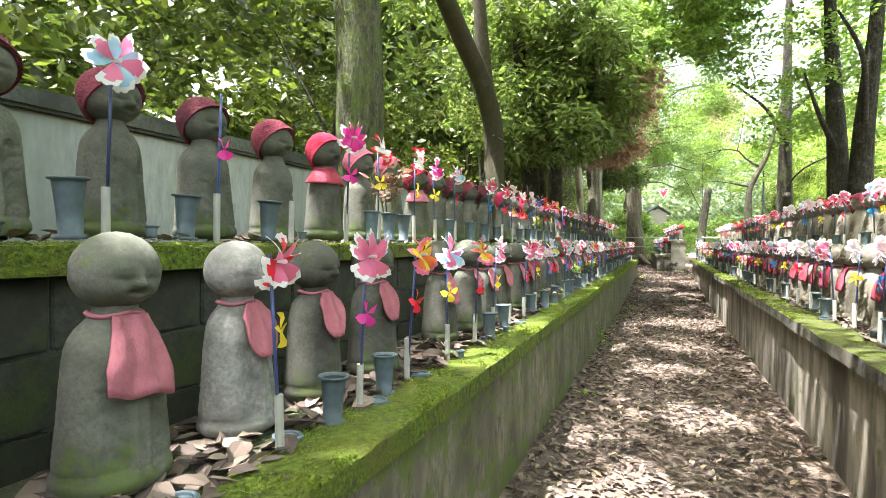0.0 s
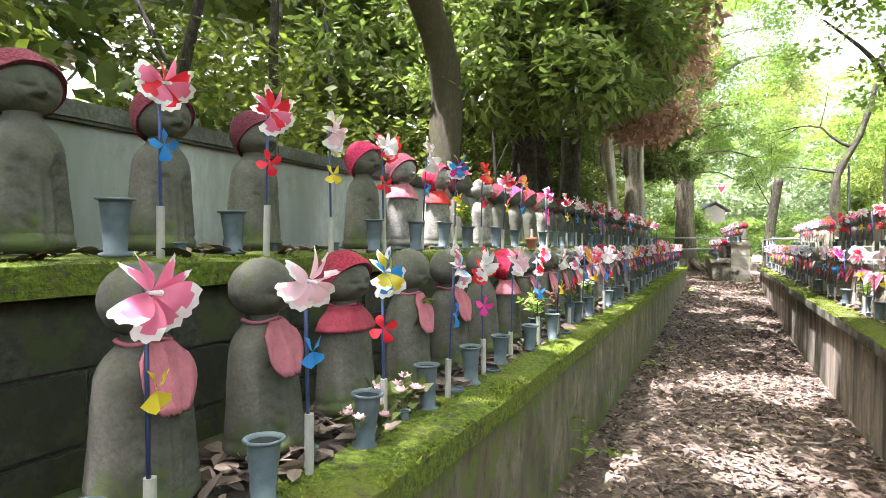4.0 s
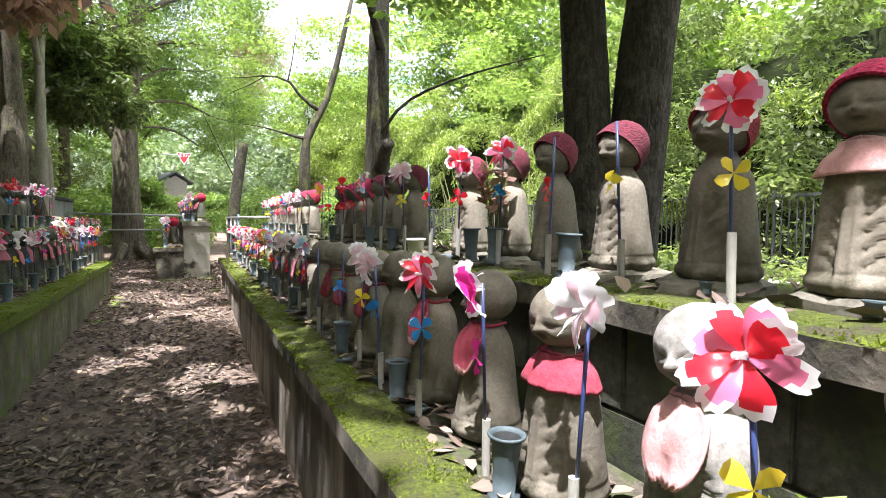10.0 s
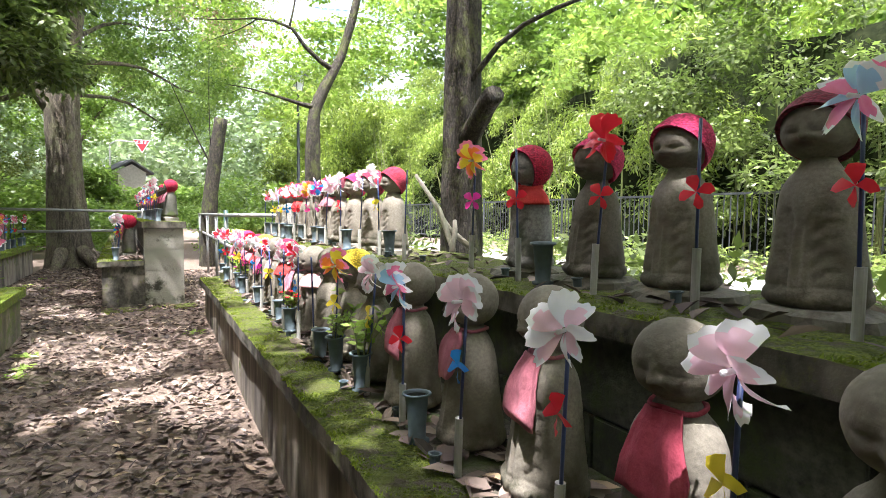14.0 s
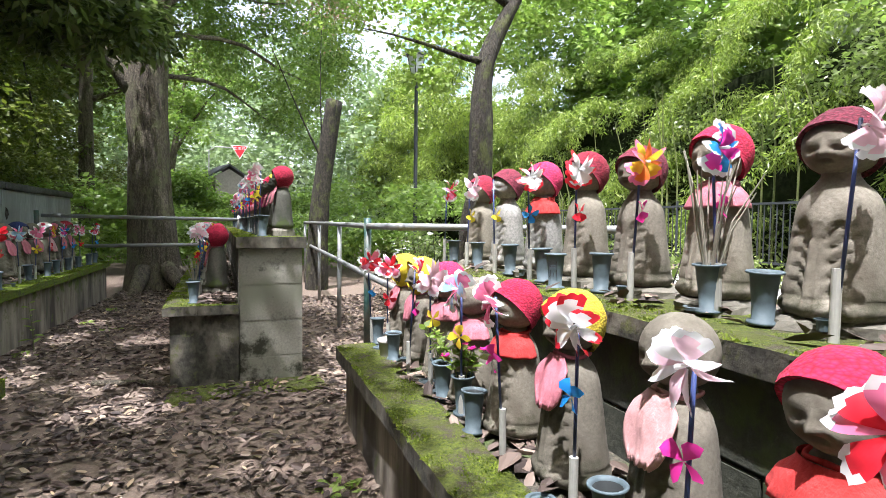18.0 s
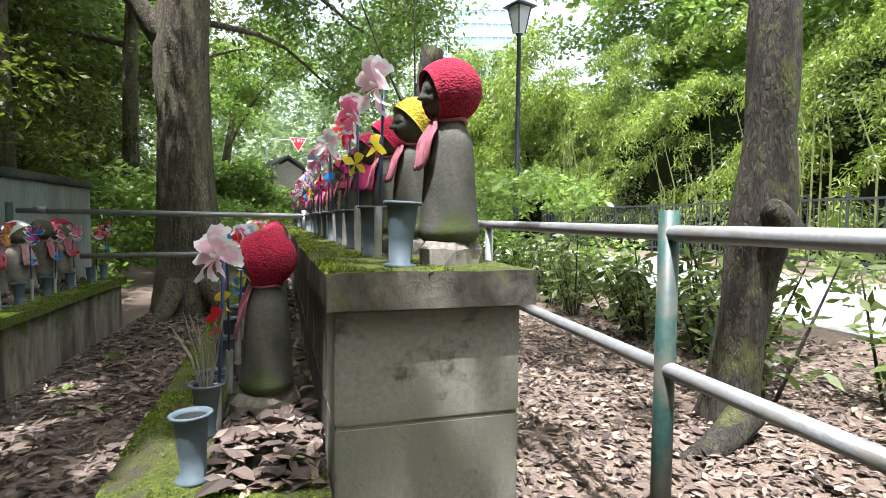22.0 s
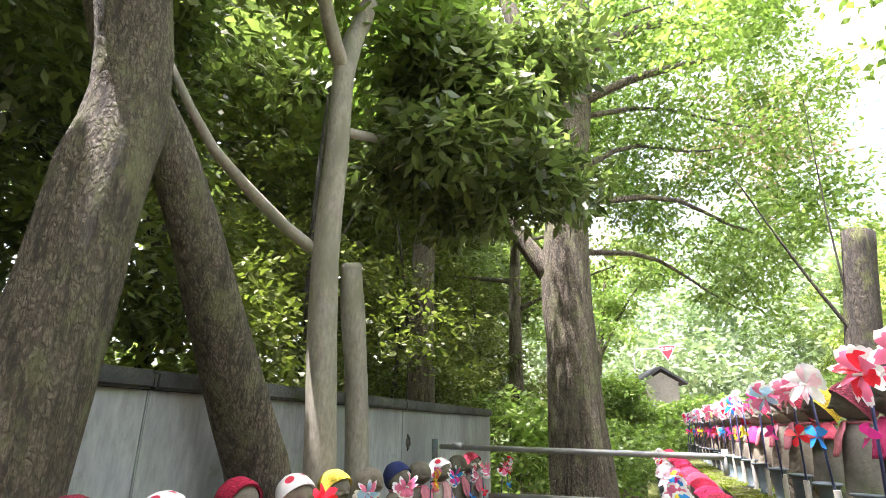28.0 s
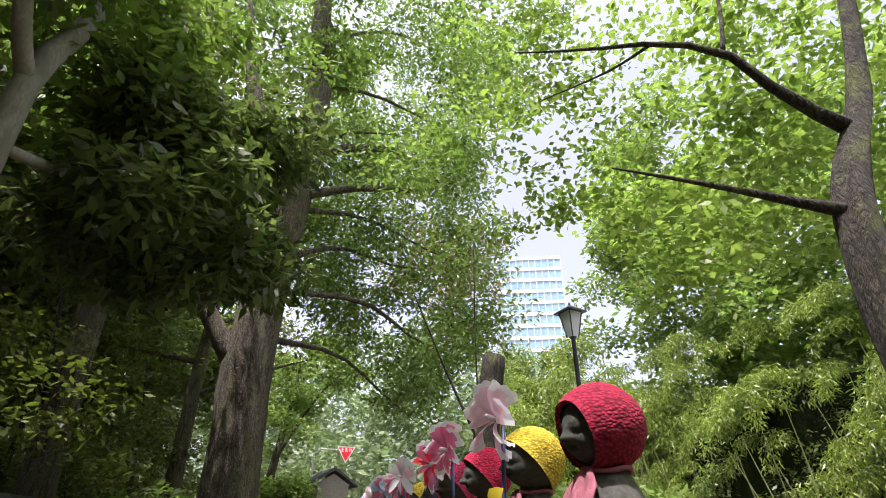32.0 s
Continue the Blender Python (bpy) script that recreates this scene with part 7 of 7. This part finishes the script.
# ---- fallen leaves ----
def litter(name, label, spots, count, size, seed, z_of):
    """Curled dead leaves, each of two folded halves, lying on a surface."""
    rng = np.random.default_rng(seed)
    area = np.array([(b[2] - b[0]) * (b[3] - b[1]) * b[4] for b in spots])
    idx = rng.choice(len(spots), count, p=area / area.sum())
    b = np.array([s[:4] for s in spots])[idx]
    x = b[:, 0] + (b[:, 2] - b[:, 0]) * rng.random(count)
    y = b[:, 1] + (b[:, 3] - b[:, 1]) * rng.random(count)
    z = np.array([z_of(u, v) for u, v in zip(x, y)]) + rng.uniform(0.003, 0.02, count)
    a = rng.uniform(0, 2 * np.pi, count)
    tilt = rng.normal(0, 0.22, count)
    roll = rng.normal(0, 0.3, count)
    d = np.stack([np.cos(a) * np.cos(tilt), np.sin(a) * np.cos(tilt), np.sin(tilt)], 1)
    s = np.stack([-np.sin(a) * np.cos(roll), np.cos(a) * np.cos(roll), np.sin(roll)], 1)
    up = np.cross(d, s)
    ln = (size * rng.uniform(0.55, 1.35, count))[:, None]
    wd = ln * rng.uniform(0.12, 0.27, count)[:, None]
    curl = (rng.uniform(0.0, 0.22, count))[:, None] * ln
    p = np.stack([x, y, z], 1)
    e0, e1 = p - d * ln / 2, p + d * ln / 2 + up * curl * 0.8
    l1, l2 = p - d * ln * 0.18 + s * wd + up * curl, p + d * ln * 0.2 + s * wd * 0.9 + up * curl
    r1, r2 = p - d * ln * 0.18 - s * wd + up * curl, p + d * ln * 0.2 - s * wd * 0.9 + up * curl
    n = count
    verts = np.stack([e0, l1, l2, e1, r2, r1], 1).reshape(-1, 3)
    base = (np.arange(n) * 6)[:, None]
    faces = np.concatenate([base + np.array([0, 3, 2, 1]), base + np.array([0, 5, 4, 3])], 0)
    me = bpy.data.meshes.new(name)
    me.from_pydata(verts.tolist(), [], faces.tolist())
    me.materials.append(M["litter"])
    return tagged(new(name, me), label, "fallen leaves", kind="stuff")


litter("fallen_leaves", "dry brown leaves strewn over the footpath", [(-0.66, 11.5, 0.8, 17, 1.0), (-1.4, 17, -0.1, 23.5, 1.3), (0.7, 17.2, 2.3, 22, 1.2), (-0.66, 17, 0.8, 17.9, 1.0), (2.1, -2, 5, 24, 0.15), (2.2, 15.5, 4.6, 22.5, 0.8)], 36000, 0.056, 201, gz)
litter("fallen_leaves", "small dry leaves trodden over the start of the footpath", [(-0.66, -2, 0.8, 11.5, 1.0)], 24000, 0.050, 205, gz)
litter("fallen_leaves", "dry leaves caught behind the statues on the lower ledges", [(-1.15, -1, -0.80, 16.8, 1.6), (0.95, 1, 1.25, 17, 1), (-2.3, 17.2, -1.6, 22.4, 0.5)], 6500, 0.085, 202, lambda x, y: (L2_TOP if y > 17.05 and x < -1.3 else LOW) - 0.012)
litter("fallen_leaves", "dry leaves on the upper ledges", [(-2.0, -1, -1.25, 16.8, 1), (1.36, 1, 1.95, 17, 1)], 2200, 0.07, 203, lambda x, y: L_HIGH if x < 0 else R_HIGH)
litter("fallen_leaves", "heap of dry leaves in the corner of the end platform", [(0.03, 17.98, 0.25, 18.5, 3), (0.03, 18.5, 0.25, 24, 0.6)], 900, 0.06, 204, lambda x, y: P_LOW - 0.01 + 0.02 * max(0, 1 - abs(y - 18.2) * 4))


# ---- weeds along the walls, sticks on the path ----
def weed(x, y, h, seed, low=False):
    rnd = random.Random(seed)
    ob = tagged(new("weed"), "small green weed growing at the foot of the ledge wall" if not low else "low tuft of green leaves at the wall's foot", "weed", "weeds by the walls")
    ob.matrix_basis = pose(x, y, gz(x, y), 0, 0, rnd.uniform(0, 360))
    leaves, n = [], 14 if low else 11
    tip = Vector((rnd.uniform(-0.04, 0.04), rnd.uniform(-0.04, 0.04), h))
    if not low:
        part("stem", mesh_from("stem", *tube([(0, 0, -0.02), tip * 0.5 + Vector((0.008, 0, 0)), tip], [0.0035, 0.003, 0.0015], 6), M["culm"]), ob)
    for k in range(n):
        p = Vector((rnd.uniform(-0.05, 0.05), rnd.uniform(-0.05, 0.05), 0)) if low else tip * (0.2 + 0.8 * k / (n - 1))
        a = k * 2.4 + rnd.uniform(-0.3, 0.3)
        d = Vector((math.cos(a), math.sin(a), rnd.uniform(0.1, 0.7))).normalized() * (0.085 if low else 0.10 - 0.05 * k / n)
        w = d.cross(Vector((0, 0, 1))).normalized() * d.length * 0.22
        me = mesh_from("leaf", [p, p + d * 0.4 + w, p + d * 0.75 + w * 0.6 - Vector((0, 0, 0.006)), p + d - Vector((0, 0, 0.02)), p + d * 0.75 - w * 0.6 - Vector((0, 0, 0.006)), p + d * 0.4 - w], [(0, 1, 2, 3), (0, 3, 4, 5)], M["leaf_light"])
        part("leaf", me, ob)


for k, (x, y, h, low) in enumerate(((-1.26, 19.32, 0.40, False), (-1.31, 19.22, 0.16, True), (-0.59, 6.05, 0.30, False), (-0.52, 6.4, 0.1, True), (-0.50, 15.8, 0.14, True), (-0.53, 15.62, 0.12, True), (-0.54, 14.65, 0.1, True), (-0.52, 16.1, 0.1, True), (-0.52, 9.85, 0.1, True), (-0.5, 10.2, 0.12, True), (-0.53, 8.9, 0.1, True), (-1.2, 20.6, 0.1, True), (-1.15, 21.4, 0.12, True), (-0.53, 4.2, 0.1, True), (0.66, 16.4, 0.1, True), (-0.9, 20.2, 0.08, True))):
    weed(x, y, h, 700 + k, low)


def fallen_stick(pts, r, seed):
    ob = new("fallen_stick", mesh_from("fallen_stick", *tube([(x, y, gz(x, y) + z) for x, y, z in pts], [r * (1 - 0.12 * i) for i in range(len(pts))], 8, 0.2, seed), M["bark"], smooth=True))
    tagged(ob, "thin dead stick lying among leaves on the path", "stick", "fallen sticks")


fallen_stick([(-0.05, 12.06, 0.02), (0.2, 12.13, 0.018), (0.45, 12.12, 0.02), (0.62, 12.2, 0.016)], 0.012, 1)
fallen_stick([(-0.25, 7.2, 0.02), (-0.05, 7.05, 0.018), (0.25, 6.85, 0.02)], 0.014, 2)
fallen_stick([(0.72, 13.15, 0.02), (0.64, 12.8, 0.018), (0.5, 12.3, 0.015)], 0.008, 3)
fallen_stick([(-0.6, 18.15, 0.02), (-0.3, 18.1, 0.02), (-0.1, 17.95, 0.02)], 0.02, 4)


def leaned_poles():
    """Cut branches leaning together behind the upper row."""
    ob = tagged(new("leaning_branches"), "pale peeled branches leaning together behind the upper statues", "branch")
    ob.matrix_basis = pose(2.1, 14.2, R_HIGH, 0, 0, 0)
    for k, line in enumerate(([(0, 0.0, 0.0), (0.05, 0.3, 0.28), (0.02, 0.62, 0.54)], [(0.12, -0.08, 0.0), (0.06, 0.16, 0.14), (0.04, 0.3, 0.27)], [(-0.08, -0.12, 0.0), (0.0, -0.02, 0.14), (0.02, 0.02, 0.2)])):
        part("branch", mesh_from("branch", *tube(line, [0.02, 0.018, 0.014], 8, 0.15, k), M["bark_pale"], smooth=True), ob)


leaned_poles()


def fabric_flower(x, y, z):
    """A large artificial lily of stiff cream cloth on a stalk in a vase."""
    ob = tagged(new("artificial_flower"), "large cream cloth lily standing on the far ledge", "flower")
    ob.matrix_basis = pose(x, y, z, 0, 0, 0)
    part("stalk", mesh_from("stalk", *tube([(0, 0, 0), (0, 0, 0.15), (0.01, 0, 0.24)], [0.005, 0.005, 0.007], 8), M["culm"]), ob)
    FACE = pose(0, 0, 0.24, 55, 0, 40) @ pose(0, 0, -0.24)
    for k in range(9):
        tier = k // 5
        a = radians(k * 72 + tier * 36)
        n, verts, faces = 6, [], []
        for i in range(n + 1):
            f = i / n
            ln, rise = 0.135 * f * (1 - 0.3 * tier), 0.06 * f + 0.035 * tier + 0.05 * math.sin(f * 2.6) - 0.05 * f * f
            w = 0.042 * math.sin(min(1, 0.12 + f * 0.95) * math.pi) + 0.002
            for s in (-1, 0, 1):
                verts.append((math.cos(a) * ln - math.sin(a) * s * w, math.sin(a) * ln + math.cos(a) * s * w, 0.24 + rise + 0.012 * s * s * (1 - f) - 0.008 * f * (s == 0)))
        for i in range(n):
            for s in (0, 1):
                q = i * 3 + s
                faces.append((q, q + 1, q + 4, q + 3))
        part("petal", mesh_from("petal", verts, faces, M["cream"], smooth=True), ob, "", FACE)
    for k in range(5):
        a = radians(72 * k)
        part("stamen", mesh_from("stamen", *tube([(0, 0, 0.25), (0.01 * math.cos(a), 0.01 * math.sin(a), 0.29), (0.022 * math.cos(a), 0.022 * math.sin(a), 0.31)], [0.0025, 0.002, 0.004], 6), M["cream"]), ob, "", FACE)


M["cream"] = cloth("cream_cloth", (0.66, 0.63, 0.45), 0.05)


def sprig(x, y, z, turn, seed):
    """A few green leaves tucked into a bib."""
    rnd = random.Random(seed)
    ob = tagged(new("leaf_sprig"), "small sprig of green leaves tucked at a statue's neck", "leaves", "leaf sprigs")
    ob.matrix_basis = pose(x, y, z, 0, 0, turn)
    for k in range(6):
        a = rnd.uniform(-1.1, 1.1)
        d = Vector((0.5, math.sin(a), rnd.uniform(-0.5, 0.4))).normalized() * rnd.uniform(0.032, 0.052)
        p, w = Vector((0.0, 0.012 * (k - 2.5), 0)), d.cross(Vector((0.3, 0, 1))).normalized() * d.length * 0.3
        part("leaf", mesh_from("leaf", [p, p + d * 0.45 + w, p + d, p + d * 0.45 - w], [(0, 1, 2), (0, 2, 3)], M["leaf_mid"]), ob)


for k, (x, y, z, turn) in enumerate(((-0.955, 4.96, 0.985, 0), (1.07, 10.65, 0.985, 200), (1.07, 10.98, 0.98, 200), (1.07, 13.38, 0.985, 200), (-1.02 + 0.065, 8.83, 0.985, 0), (1.07, 8.1, 0.985, 200))):
    sprig(x, y, z, turn, 800 + k)


def wall_hole():
    """A knocked-out spot in the plaster with a rusty stain round it."""
    bm = bmesh.new()
    bmesh.ops.create_circle(bm, cap_ends=True, segments=14, radius=0.06)
    for k, v in enumerate(bm.verts):
        v.co = Vector((0.0, v.co.x * (0.75 + 0.2 * math.sin(k * 2.1)), v.co.y * (1.2 + 0.25 * math.sin(k * 1.3))))
    ext = bmesh.ops.extrude_face_region(bm, geom=bm.faces[:])
    for v in ext["geom"]:
        if isinstance(v, bmesh.types.BMVert):
            v.co = Vector((0.012, v.co.y * 0.7, v.co.z * 0.75))
    ob = new("plaster_scar", done(bm, "plaster_scar", M["bark_dark"]))
    ob.matrix_basis = pose(WALL_X + 0.079, 22.05, 1.4, 0, 0, 0)
    tagged(ob, "dark knocked-out spot in the grey wall's plaster", "hole")


wall_hole()

# added tree whose crown keeps the sun off the hut's roof
tree("camphor_tree", "leafy tree added to shade the small hut", [(-2.4, 36.6, 0.2, 0.2), (-2.3, 36.5, 2.5, 0.16), (-1.9, 36.3, 5.0, 0.09), (-1.6, 36.2, 7.0, 0.03)], M["bark"],
     [cloud([(-3.6, 34.2, 3.9, -1.1, 38.0, 7.0), (-1.1, 34.2, 6.2, 0.6, 38.0, 7.6)], 44, 0.6, 10000, 0.16, "leaf_camphor", 47)], [[(-2.2, 36.4, 3.6, 0.07), (-1.0, 36.0, 5.6, 0.04), (0.0, 35.8, 6.6, 0.015)]], 17)

# ---- rows of the far ledge and of the end platform ----
dress_row(18.18, 0.379, 12, -1.83, L2_TOP + 0.002, -12, -1.53, "rrdBdy.b.d.r", {-1: "po", 2: "pl", 3: "mc", 5: "yc", 9: "ws"}, "hhhhhhhhhhhh", "bc-ieadjaack", "..rr.yrbbr.b", "vvvv.vvvvvvv", 1.13, 5, "row on the far left ledge", (0.55, 0.25))


def on_platform(x, y):
    return P_AT @ Vector((x, y, 0))


for k in range(21):
    y = 0.56 + 0.37 * k
    p = on_platform(0.135, y)
    pl = new("stone_plinth", PLINTHS[k % 3])
    pl.matrix_basis = pose(p.x, p.y, P_LOW - 0.012, 0, 0, 70 * k) @ Matrix.Diagonal((0.72, 0.72, 1.9, 1))
    tagged(pl, "low rough rock under a stone statue", "plinth", "statue plinths")
    figure(p.x, p.y, P_LOW + 0.052, 180 + P_TURN, "LpRRrpRrRR"[k % 10], ["ps", "ps", "po", "..", "mo"][k % 5], "s" if k < 6 else "h", 0.93, 500 + k, "lower row of the end platform")
    q = on_platform(0.02, y - 0.17)
    pinwheel(q.x, q.y, P_LOW - 0.004, 215, "fbcehajdb"[k % 9], "rybyb."[k % 6], 0.34, 500 + k)
    v = on_platform(-0.005, y - 0.055)
    vase(v.x, v.y, P_LOW - 0.004, 500 + k)
v = on_platform(0.0, 0.14)
vase(v.x, v.y, P_LOW - 0.002, 498)
for k in range(22):
    y = 0.205 + 0.37 * k
    p = on_platform(0.565, y)
    pl = new("stone_plinth", PLINTHS[k % 3])
    pl.matrix_basis = pose(p.x, p.y, P_HIGH + 0.004, 0, 0, 50 * k) @ Matrix.Diagonal((0.62, 0.66, 1.45, 1))
    tagged(pl, "low rough rock under a stone statue", "plinth", "statue plinths")
    figure(p.x, p.y, P_HIGH + 0.054, 180 + P_TURN, "LyRpmyrmRr"[k % 10], ["po", "po", "po", "mc", "po", "rf"][k % 6], "s" if k < 6 else "h", 0.90, 550 + k, "upper row of the end platform")
    q = on_platform(0.42, y + 0.16)
    pinwheel(q.x, q.y, P_HIGH - 0.002, 205, "facbaegfjc"[k % 10], "yymbrm."[k % 7], 0.34, 550 + k)
    v = on_platform(0.425, y - 0.09)
    vase(v.x, v.y, P_HIGH - 0.002, 550 + k)
fabric_flower(-1.55, 18.42, 0.88)


def marked_vase(x, y, z, chars):
    """A vase with a family name written down its front."""
    ob = vase(x, y, z, 77, 1.05)
    ob.matrix_basis = pose(x, y, z, 0, 0, 42)
    tagged(ob, "grey plastic grave vase with a family name in black", "vase")
    for k, ch in enumerate(chars):
        cu = bpy.data.curves.new("writing", "FONT")
        cu.body, cu.size, cu.align_x, cu.align_y, cu.extrude = ch, 0.034, "CENTER", "CENTER", 0.0004
        cu.materials.append(M["iron"])
        wr = new("writing", cu)
        wr.parent = ob
        wr.matrix_basis = pose(-0.0320 + 0.004 * k, 0, 0.096 - 0.038 * k, 84, 0, -90)


marked_vase(1.43, 16.03, R_HIGH - 0.002, "山川")
